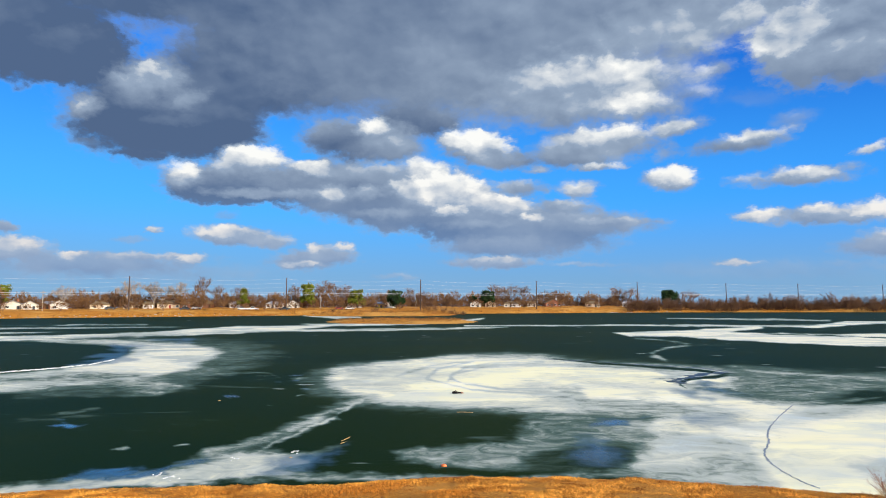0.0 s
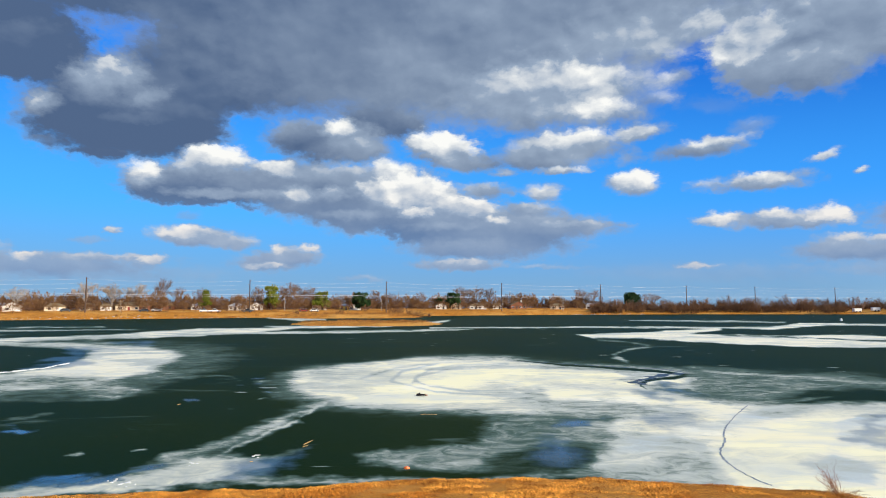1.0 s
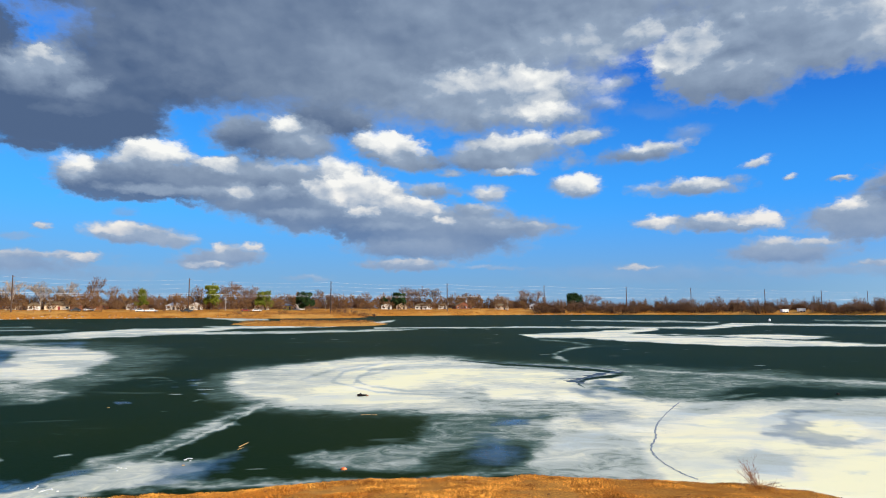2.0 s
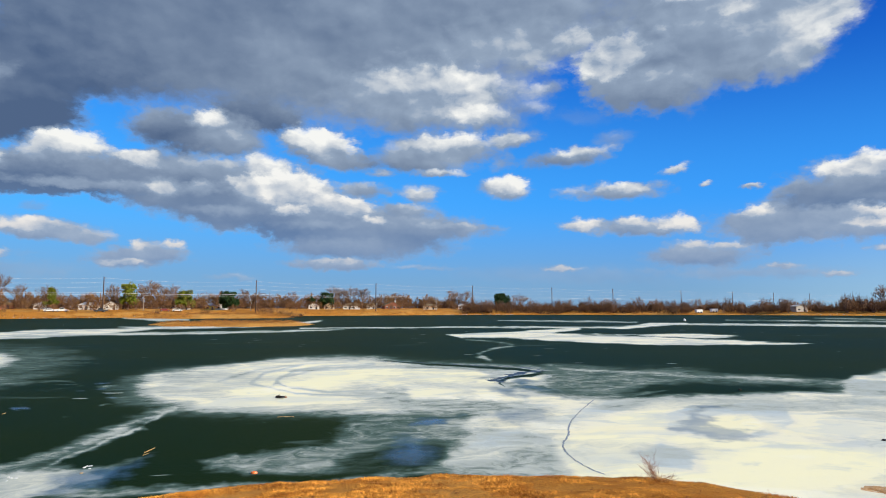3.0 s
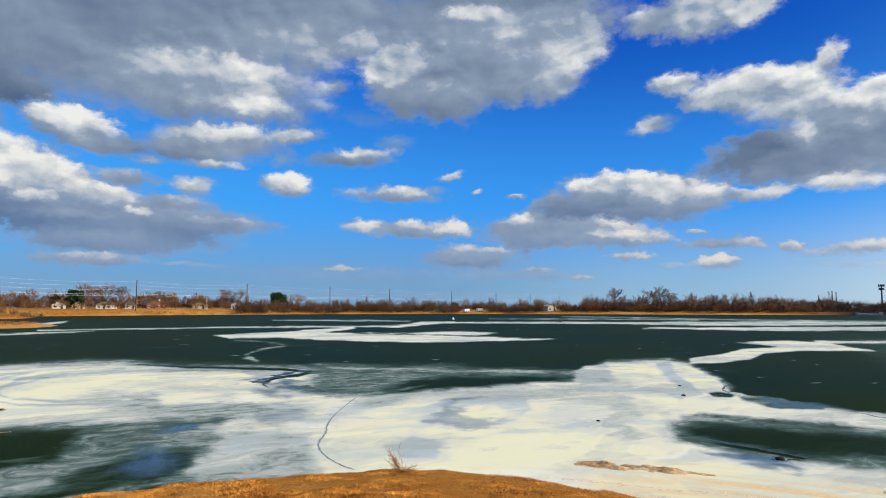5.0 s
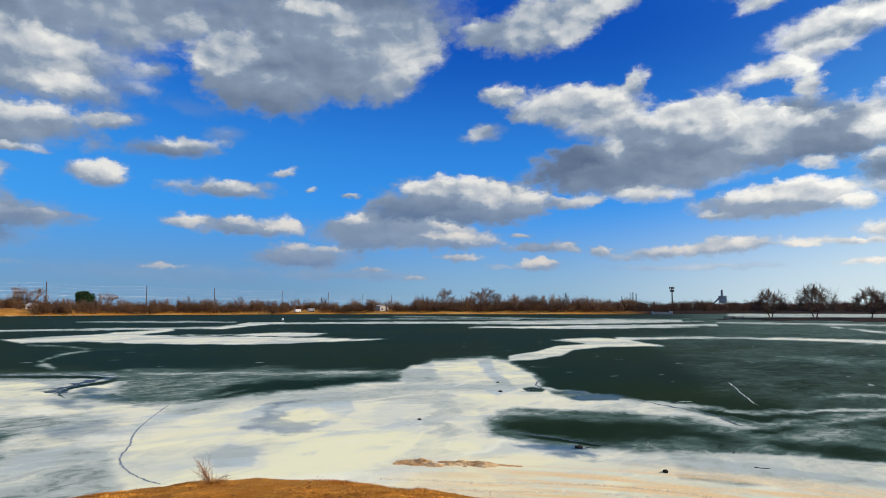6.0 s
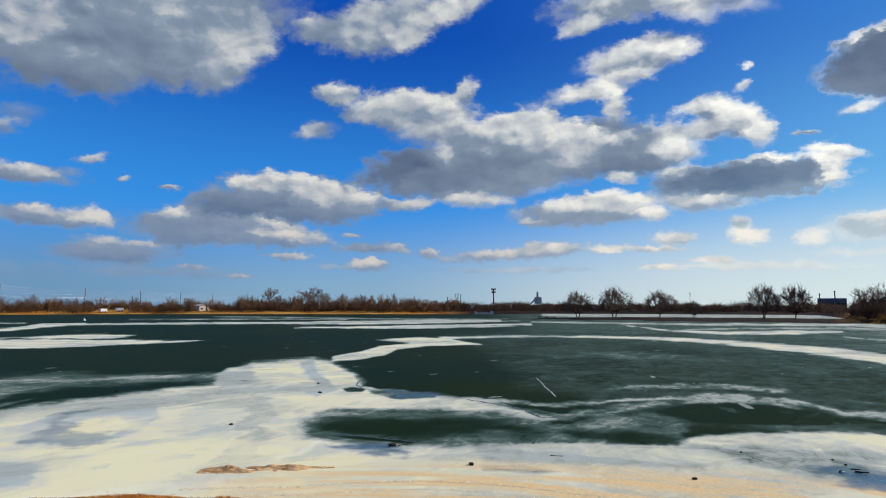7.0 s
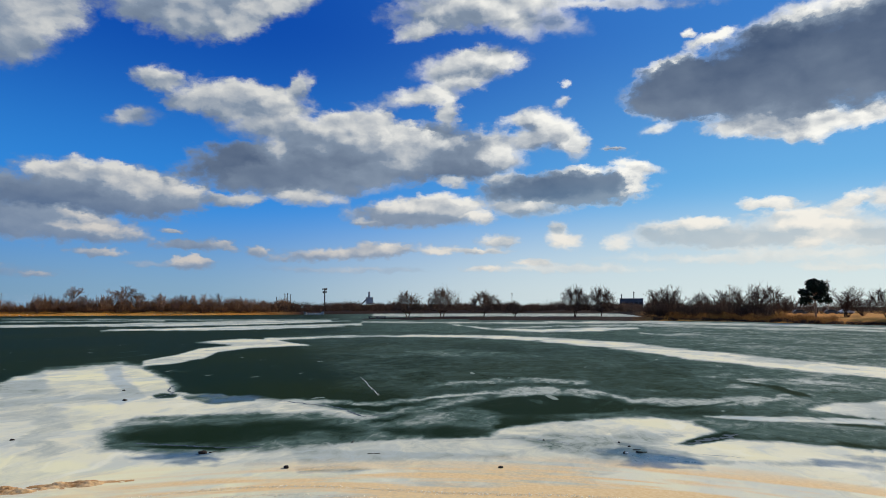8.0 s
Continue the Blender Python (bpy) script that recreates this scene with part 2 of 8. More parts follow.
# the great heap towards the sun, continued
CLOUDS += [
    (82, 12.8, 2.3, 1.35, -1, 0.18, 0.2, 0.6, 1), (77.2, 13.7, 2.5, 1.26, 0, 0.28, 0.3, 0.6, 1), (77.7, 11, 1.2, 0.59, 0, 0.16, 0.2, 0.7, 1),
    (86.5, 15.1, 3, 1.5, -26, 0.16, 0.2, 0.45, 1), (84.2, 16, 2.2, 0.76, -2, 0.12, 0.2, 0.6, 1), (88.7, 13.8, 1.2, 1.32, -3, 0.08, 0.2, 0.5, 1),
    (84.7, 14.3, 2.2, 1.05, -2, 0.26, 0.2, 0.6, 1), (79, 20.5, 4.7, 1.57, 6, 0.24, 0.2, 0.45, 1), (82.3, 20.9, 1.9, 0.91, -2, 0.1, 0.2, 0.5, 1),
    (79, 21.5, 2, 0.64, 4, 0.1, 0.2, 0.6, 1), (75.4, 18.3, 4.3, 0.94, 11, 0.2, 0.2, 0.6, 1),
]
# the great heap towards the sun, continued
CLOUDS += [
    (77, 16.8, 1.1, 1.99, 0, 0.22, 0.1, 0.6, 1), (79.2, 19.3, 1.7, 0.7, -1, 0.2, 0.2, 0.7, 1),
]
# ragged band above
CLOUDS += [
    (78.8, 25, 6.9, 1.75, 3, 0.3, 0.2, 0.5, 1), (74.7, 23.4, 2.4, 0.8, 18, 0.18, 0.2, 0.6, 1), (83.3, 24, 2.5, 1.22, -20, 0.22, 0.2, 0.7, 1),
    (86.4, 24, 3, 0.95, -12, 0.25, 0.2, 0.9, 0.8), (81.3, 25.6, 7.7, 0.95, -2, 0.14, 0.1, 0.7, 1), (91.3, 24.9, 7.7, 0.51, -6, 0.2, 0.1, 0.9, 0.8),
    (98.2, 21.9, 0.7, 0.34, 2, 0.05, 0.2, 0.7, 1), (91.7, 13.3, 1.1, 0.23, -3, 0.06, 0.2, 0.6, 1), (87.7, 18.9, 0.4, 0.27, -3, 0.1, 0.2, 0.8, 0.8),
    (87.5, 17.5, 0.6, 0.43, 26, 0.12, 0.2, 0.9, 0.8), (95.5, 14.7, 1.4, 0.46, 10, 0.06, 0.2, 0.9, 0.9),
]
# bank and rows below the heap
CLOUDS += [
    (87.6, 10.1, 7.3, 1.74, 2, 0.5, 0.2, 0.3, 1), (93.3, 10.7, 1.6, 1.69, -3, 0.04, 0.2, 0.5, 1), (93.5, 11.8, 2.1, 0.51, -12, 0.04, 0.2, 0.6, 1),
    (89.1, 11.5, 3.4, 0.48, 2, 0.05, 0.2, 0.7, 1), (84.1, 8.6, 3.5, 0.98, -1, 0.26, 0.2, 0.6, 1), (86.9, 10.3, 5.7, 1.26, 3, 0.78, 0.1, 0.5, 1),
    (82.2, 11.1, 1.6, 0.59, 9, 0.2, 0.2, 0.7, 1), (91.4, 10.5, 1.4, 0.95, -3, 0.72, 0.1, 0.7, 1), (74.9, 8.1, 6.2, 1.48, 2, 0.36, 0.3, 0.35, 1),
    (76.2, 9.2, 2.8, 0.74, 5, 0.1, 0.2, 0.5, 1), (79.2, 9.1, 2, 0.59, 0, 0.14, 0.2, 0.6, 1),
]
# bank and rows below the heap, continued
CLOUDS += [
    (71.7, 8.5, 2.6, 0.69, 6, 0.18, 0.2, 0.6, 1), (70.2, 7.3, 1.3, 0.49, 1, 0.18, 0.2, 0.6, 1), (80.3, 7.8, 1.3, 0.59, -1, 0.1, 0.2, 0.6, 1),
    (74.7, 8.2, 3, 0.59, 0, 0.3, 0.2, 0.8, 1), (67.8, 4.5, 6.4, 0.63, 3, 0.32, 0.3, 0.5, 1), (72.3, 5, 2.8, 0.69, 3, 0.1, 0.3, 0.5, 1),
    (70.3, 5.2, 1.2, 0.49, 1, 0.08, 0.2, 0.6, 1), (76.7, 4.9, 1.8, 0.49, 0, 0.08, 0.2, 0.6, 1), (61.2, 4.7, 1.3, 0.48, -4, 0.14, 0.2, 0.6, 1),
    (79.9, 4.9, 2.6, 0.3, 0, 0.16, 0.2, 0.7, 1), (81.9, 5.8, 1.9, 0.69, 2, 0.14, 0.3, 0.5, 1),
]
# bank and rows below the heap, continued
CLOUDS += [
    (87.5, 5.7, 1.6, 0.87, -11, 0.06, 0.2, 0.6, 1), (86.8, 6.8, 0.7, 0.58, -1, 0.05, 0.2, 0.7, 1), (91.7, 5.3, 1.2, 0.67, -1, 0.08, 0.2, 0.8, 0.8),
    (84.6, 3.8, 2, 0.29, -1, 0.12, 0.2, 0.8, 1), (80.6, 3.3, 2.1, 0.35, 0, 0.12, 0.2, 0.8, 1), (68.8, 3.2, 6.3, 0.29, 0, 0.3, 0.2, 0.9, 0.5),
    (48.9, 4.4, 1.7, 0.39, 2, 0.24, 0.2, 0.6, 1),
]
# the dark cloud under the sun
CLOUDS += [
    (96.3, 19.5, 2.6, 0.81, 15, 0.02, 0.1, 0.5, 1), (99.9, 21.3, 2, 0.6, 6, 0, 0.1, 0.5, 1), (106.1, 21.2, 4.2, 1.4, 8, 0.06, 0.1, 0.5, 1),
    (110.7, 21.6, 3.1, 1.57, 3, 0.16, 0.1, 0.5, 1), (101.1, 14.2, 2.4, 0.88, -6, 0.18, 0, 0.5, 1), (105.4, 14.2, 3.5, 1.78, -7, 0.2, -0.2, 0.4, 1),
    (107.3, 13.8, 2.5, 1.27, 9, 0.03, -0.1, 0.5, 1), (110.8, 14.1, 2.4, 0.9, 8, 0.02, -0.1, 0.5, 1), (103, 15, 3.7, 1.55, -7, 0.36, -0.2, 0.6, 1),
    (99.3, 17.4, 6.3, 2.73, -1, 0.64, -0.1, 0.25, 1), (105.6, 17.9, 7.2, 3.55, -3, 0.7, -0.15, 0.3, 1),
]
# the dark cloud under the sun, continued
CLOUDS += [
    (111.5, 17.7, 5.2, 4.12, -6, 0.66, -0.15, 0.35, 1), (97.1, 16.7, 4, 1.69, -6, 0.58, -0.1, 0.5, 1), (116, 16.2, 4.4, 4.07, -12, 0.7, -0.1, 0.4, 1),
]
# pale rows below the sun
CLOUDS += [
    (98.5, 5.8, 6, 1.29, -2, 0.36, 0.1, 0.6, 1), (106.6, 5.9, 5.3, 1.46, -3, 0.24, 0.1, 0.6, 1), (99, 6.8, 2.4, 0.6, -3, 0.04, 0.2, 0.5, 1),
    (96.8, 6.6, 2.6, 0.46, -2, 0.14, 0.2, 0.7, 1), (103.8, 8, 2.6, 0.48, -4, 0.06, 0.2, 0.5, 1), (106.6, 7.1, 4.1, 0.56, -1, 0.06, 0.2, 0.6, 1),
    (109.1, 7.8, 2.7, 0.63, 16, 0.06, 0.2, 0.6, 1), (107.7, 6.2, 3.1, 0.55, -4, 0.04, 0.1, 0.7, 1), (102.8, 5.3, 4.8, 0.76, -3, 0.36, 0, 0.8, 1),
    (110.5, 5.1, 2.3, 0.82, -3, 0.38, 0, 0.7, 1), (111.3, 7.9, 1.2, 1.01, 18, 0.05, 0.1, 0.6, 1),
]
# pale rows below the sun, continued
CLOUDS += [
    (106.3, 4.8, 1.1, 0.43, -3, 0.04, 0.1, 0.8, 1), (101, 3.8, 9.1, 0.41, -2, 0.16, 0.1, 0.9, 0.6), (106.9, 4.1, 5.6, 0.39, -2, 0.08, 0.1, 0.9, 0.6),
    (87.5, 3.3, 7.6, 0.39, -1, 0.1, 0.1, 0.9, 0.6), (108.3, 3, 4, 0.34, -2, 0.1, 0.1, 0.9, 0.6),
]


class Nodes:
    """Short spelling for node trees."""

    def __init__(self, tree):
        self.t = tree

    def add(self, kind, **settings):
        n = self.t.nodes.new("ShaderNode" + kind)
        for key, value in settings.items():
            if key == "operation":
                n.operation = value
            elif key == "blend_type":
                n.blend_type = value
            elif key == "data_type":
                n.data_type = value
        return n

    def wire(self, a, b):
        if hasattr(a, "is_output"):
            self.t.links.new(a, b)
        else:
            b.default_value = a

    def math(self, op, a, b=0.0, c=0.0, clamp=False):
        n = self.add("Math", operation=op)
        n.use_clamp = clamp
        for s, v in zip(n.inputs, (a, b, c)):
            self.wire(v, s)
        return n.outputs[0]

    def vec(self, op, a, b=(0, 0, 0)):
        n = self.add("VectorMath", operation=op)
        self.wire(a, n.inputs[0])
        self.wire(b, n.inputs[1])
        return n.outputs[0]

    def xyz(self, x, y, z=0.0):
        n = self.add("CombineXYZ")
        for s, v in zip(n.inputs, (x, y, z)):
            self.wire(v, s)
        return n.outputs[0]

    def noise(self, vector, scale=1.0, detail=4.0, rough=0.55, distortion=0.0):
        n = self.add("TexNoise")
        self.wire(vector, n.inputs["Vector"])
        for key, v in (("Scale", scale), ("Detail", detail), ("Roughness", rough), ("Distortion", distortion)):
            n.inputs[key].default_value = v
        return n.outputs["Fac"], n.outputs["Color"]

    def span(self, value, a, b, c=0.0, d=1.0, smooth=True):
        n = self.add("MapRange")
        n.interpolation_type = "SMOOTHSTEP" if smooth else "LINEAR"
        for s, v in zip(n.inputs, (value, a, b, c, d)):
            self.wire(v, s)
        return n.outputs[0]

    def mix(self, f, a, b, blend="MIX"):
        n = self.add("Mix", data_type="RGBA", blend_type=blend)
        self.wire(f, n.inputs[0])
        for s, v in ((n.inputs[6], a), (n.inputs[7], b)):
            self.wire((*v, 1.0) if isinstance(v, tuple) and len(v) == 3 else v, s)
        return n.outputs[2]


def one_cloud():
    """Node group: lays one cloud body over those behind it."""
    g = bpy.data.node_groups.new("one_cloud", "ShaderNodeTree")
    for name, kind in (("X", "Float"), ("Y", "Float"), ("Bumps", "Float"), ("Across", "Vector"), ("Up", "Vector"), ("Rough", "Float"), ("Reach", "Float"), ("Soft", "Float"), ("Body", "Float"), ("Own Grey", "Float"), ("Slope", "Float"), ("Cover", "Float"), ("Grey", "Float")):
        g.interface.new_socket(name, in_out="INPUT", socket_type="NodeSocket" + kind)
    for name in ("Cover", "Grey"):
        g.interface.new_socket(name, in_out="OUTPUT", socket_type="NodeSocketFloat")
    n = Nodes(g)
    gin, gout = g.nodes.new("NodeGroupInput").outputs, g.nodes.new("NodeGroupOutput").inputs
    # the bodies are taken one after another: the third value, all but 1, keeps their order
    at = n.xyz(gin["X"], gin["Y"], n.math("MULTIPLY_ADD", n.math("ADD", gin["Cover"], gin["Grey"]), 1e-7, 1.0))

    def along(axis):
        d = n.add("VectorMath", operation="DOT_PRODUCT")
        n.wire(at, d.inputs[0])
        n.wire(axis, d.inputs[1])
        return d.outputs["Value"]

    u, v = along(gin["Across"]), along(gin["Up"])
    # flat below, domed above
    tall = n.math("MAXIMUM", v, n.math("MULTIPLY", v, -1.2))
    ring = n.math("POWER", n.math("MULTIPLY_ADD", tall, tall, n.math("MULTIPLY", u, u)), 0.5)
    edge = n.math("SUBTRACT", n.math("MULTIPLY_ADD", gin["Bumps"], gin["Rough"], gin["Reach"]), ring)
    a = n.span(edge, 0.0, gin["Soft"], 0.0, gin["Body"])
    own = n.math("SUBTRACT", gin["Own Grey"], n.math("MULTIPLY", v, gin["Slope"]))
    n.wire(n.math("MULTIPLY_ADD", a, n.math("SUBTRACT", 1.0, gin["Cover"]), gin["Cover"]), gout["Cover"])
    n.wire(n.math("MULTIPLY_ADD", a, n.math("SUBTRACT", own, gin["Grey"]), gin["Grey"]), gout["Grey"])
    return g


world = bpy.data.worlds.new("winter_sky")
scene.world = world
world.use_nodes = True
world.node_tree.nodes.clear()
W = Nodes(world.node_tree)
way = W.add("TexCoord").outputs["Generated"]
sep = W.add("SeparateXYZ")
W.wire(way, sep.inputs[0])
bearing = W.math("MULTIPLY", W.math("ARCTAN2", sep.outputs[0], sep.outputs[1]), 180 / math.pi)
rise = W.math("MULTIPLY", W.math("ARCSINE", sep.outputs[2]), 180 / math.pi)
place = W.xyz(bearing, rise)
# the farther down a cloud stands, the farther off it is and the finer its billows look
flat = W.xyz(bearing, W.math("MULTIPLY", rise, 1.5))
_, big = W.noise(flat, 0.22, 2.0, 0.5)
_, small = W.noise(flat, 0.8, 5.0, 0.6)
half_grey = (0.5, 0.5, 0.5)
push_small = W.vec("MULTIPLY", W.vec("SUBTRACT", small, half_grey), (1.9, 1.1, 0))
push_big = W.vec("ADD", W.vec("MULTIPLY", push_small, (1.5, 1.6, 0)), W.vec("MULTIPLY", W.vec("SUBTRACT", big, half_grey), (2.6, 1.7, 0)))


def heaps(vector, scale, soft_edge=0.25):
    """Rounded heaps like cauliflower, 0 in the creases to 1 on the crests."""
    v = W.add("TexVoronoi")
    v.feature = "SMOOTH_F1"
    W.wire(vector, v.inputs["Vector"])
    v.inputs["Scale"].default_value, v.inputs["Smoothness"].default_value = scale, soft_edge
    return W.math("SUBTRACT", 1.0, v.outputs["Distance"])


def billow(vector):
    """Heaps with finer heaps on them and a little vapour."""
    a, b = heaps(vector, 0.42), heaps(vector, 1.05)
    c, _ = W.noise(vector, 1.7, 5.0, 0.62)
    return W.math("ADD", W.math("MULTIPLY_ADD", a, 0.75, W.math("MULTIPLY", b, 0.42)), W.math("MULTIPLY_ADD", c, 0.85, -1.18))


bent = W.vec("ADD", flat, W.vec("MULTIPLY", push_small, (0.7, 0.7, 0)))
bumps = billow(bent)
CLOUD = one_cloud()


def laid(pushes):
    cut = W.add("SeparateXYZ")
    W.wire(W.vec("ADD", place, pushes), cut.inputs[0])
    return cut.outputs[0], cut.outputs[1]


LARGE, LITTLE = laid(push_big), laid(push_small)
cloud_cover, cloud_grey = 0.0, 0.5
for b, e, w, h, tilt, grey, slope, softness, body in CLOUDS:
    c = W.t.nodes.new("ShaderNodeGroup")
    c.node_tree = CLOUD
    co, si = math.cos(radians(tilt)), math.sin(radians(tilt))
    across, up = (co / w, si / w), (-si / h, co / h)
    x, y = LARGE if h > 1.6 else LITTLE
    for name, v in zip(("X", "Y", "Bumps", "Across", "Up", "Rough", "Reach", "Soft", "Body", "Own Grey", "Slope", "Cover", "Grey"), (x, y, bumps, (*across, -b * across[0] - e * across[1]), (*up, -b * up[0] - e * up[1]), min(0.7, 0.16 + 0.36 / h), 1.03 + softness * 0.68, softness * 1.5, body, grey, slope, cloud_cover, cloud_grey)):
        W.wire(v, c.inputs[name])
    cloud_cover, cloud_grey = c.outputs["Cover"], c.outputs["Grey"]
# beyond the charted part: unseen broken cloud, added to grey the blue skylight
loose, _ = W.noise(W.vec("ADD", flat, (300, 0, 0)), 0.075, 5.0, 0.55, 0.3)
outside = W.math("MAXIMUM", W.span(rise, 27.0, 40.0), W.math("MAXIMUM", W.span(bearing, 118.0, 132.0), W.span(bearing, -42.0, -56.0)))
other = W.math("MULTIPLY", W.span(loose, 0.44, 0.52), outside)
cover = W.math("MAXIMUM", cloud_cover, other)
grey_all = W.math("MULTIPLY_ADD", outside, W.math("SUBTRACT", W.span(loose, 0.46, 0.62, 0.2, 0.7), cloud_grey), cloud_grey)
# relief: the side of each heap that faces the sun is whiter, and veils are paler than cores


def mounds(vector):
    c, _ = W.noise(vector, 0.38, 5.0, 0.5, 0.3)
    return W.math("ADD", W.math("MULTIPLY_ADD", heaps(vector, 0.2, 0.6), 0.9, W.math("MULTIPLY", heaps(vector, 0.55, 0.5), 0.3)), W.math("MULTIPLY", c, 0.8))


lit = W.math("SUBTRACT", mounds(bent), mounds(W.vec("ADD", bent, (0.5, 0.9, 0))))
shade_k = W.span(grey_all, 0.15, 0.7, 0.72, 0.16)
patchy, _ = W.noise(flat, 0.17, 3.0, 0.5)
load = W.math("SUBTRACT", grey_all, W.math("MULTIPLY", lit, shade_k))
load = W.math("MULTIPLY_ADD", W.math("SUBTRACT", patchy, 0.5), 0.35, load)
rim = W.math("MULTIPLY", W.span(bearing, 50.0, 100.0, 0.05, 0.30), W.span(cover, 0.98, 0.4))
gloom = W.math("SUBTRACT", W.math("MULTIPLY_ADD", load, 1.08, 0.06), rim, clamp=True)
near_horizon = W.span(rise, 2.0, 13.0)
crown = W.mix(near_horizon, (0.74, 0.70, 0.67), (0.86, 0.865, 0.84))
base = W.mix(near_horizon, (0.15, 0.25, 0.44), (0.074, 0.122, 0.225))
half = W.mix(near_horizon, (0.33, 0.42, 0.56), (0.285, 0.365, 0.485))
crown = W.mix(W.span(bearing, 55.0, 95.0), crown, W.mix(near_horizon, (1.02, 0.98, 0.90), (1.22, 1.21, 1.14)))
# low clouds under the sun are thin and full of light
side = W.math("MULTIPLY", W.span(bearing, 68.0, 100.0), W.span(rise, 13.0, 5.0))
half, base = W.mix(side, half, (0.44, 0.60, 0.73)), W.mix(side, base, (0.26, 0.44, 0.62))
tone = W.mix(W.span(gloom, 0.02, 0.45, 0.0, 1.0, False), crown, half)
tone = W.mix(W.span(gloom, 0.42, 1.0, 0.0, 1.0, False), tone, base)
# clear sky: the physical sky, deepened as a polarised winter sky is, paler towards the horizon and the sun
sunwards = W.vec("NORMALIZE", (math.sin(radians(SUN_BEARING)), math.cos(radians(SUN_BEARING)), math.tan(radians(SUN_HEIGHT))))
dot = W.add("VectorMath", operation="DOT_PRODUCT")
W.wire(way, dot.inputs[0])
W.wire(sunwards, dot.inputs[1])
glow = W.math("MULTIPLY", W.span(bearing, 55.0, 115.0), W.span(rise, 11.0, 1.0))
swing = W.span(bearing, -30.0, 55.0)
high = W.mix(swing, (0.012, 0.22, 0.87), (0.003, 0.088, 0.53))
middle = W.mix(swing, (0.070, 0.44, 1.02), (0.040, 0.335, 0.95))
paler = W.span(bearing, 60.0, 108.0)
high, middle = W.mix(paler, high, (0.050, 0.26, 0.78)), W.mix(paler, middle, (0.20, 0.60, 1.04))
deep = W.mix(W.span(rise, 6.0, 24.0), middle, high)
deep = W.mix(W.span(rise, 0.0, 9.5), W.mix(W.span(bearing, 52.0, 88.0), W.mix(W.span(bearing, 30.0, 54.0), (0.18, 0.36, 0.58), (0.29, 0.50, 0.70)), (0.66, 0.80, 0.88)), deep)
deep = W.mix(W.math("MULTIPLY", glow, 0.95), deep, (0.86, 1.0, 1.02))
tone = W.mix(W.math("MULTIPLY", glow, 0.5), tone, (1.25, 1.15, 0.98))
sky = W.add("TexSky")
sky.sky_type = "NISHITA"
sky.sun_disc = False
sky.sun_elevation, sky.sun_rotation = radians(SUN_HEIGHT), radians(SUN_BEARING)
sky.altitude, sky.air_density, sky.dust_density, sky.ozone_density = 200.0, 1.0, 0.3, 3.0
hue = W.add("HueSaturation")
hue.inputs["Saturation"].default_value = 1.25
W.wire(sky.outputs[0], hue.inputs["Color"])
blue = W.add("Background")
W.wire(hue.outputs[0], blue.inputs[0])
blue.inputs[1].default_value = 0.09
tint = W.add("Background")
W.wire(deep, tint.inputs[0])
clear = W.add("MixShader")
clear.inputs[0].default_value = 0.94
W.wire(blue.outputs[0], clear.inputs[1])
W.wire(tint.outputs[0], clear.inputs[2])
white = W.add("Background")
W.wire(tone, white.inputs[0])
white.inputs[1].default_value = 1.0
both = W.add("MixShader")
W.wire(cover, both.inputs[0])
W.wire(clear.outputs[0], both.inputs[1])
W.wire(white.outputs[0], both.inputs[2])
W.wire(both.outputs[0], W.add("OutputWorld").inputs[0])
world.cycles.sampling_method = "MANUAL"
world.cycles.sample_map_resolution = 512

sun = new("sun", bpy.data.lights.new("sun", "SUN"))
sun.data.energy, sun.data.angle, sun.data.color = 5.0, radians(0.6), (1.0, 0.89, 0.72)
sb, sh = radians(SUN_BEARING), radians(SUN_HEIGHT)
sun.matrix_world = look((0, 0, 60), (-math.sin(sb) * math.cos(sh) * 50, -math.cos(sb) * math.cos(sh) * 50, 60 - math.sin(sh) * 50))

# ---- materials ----


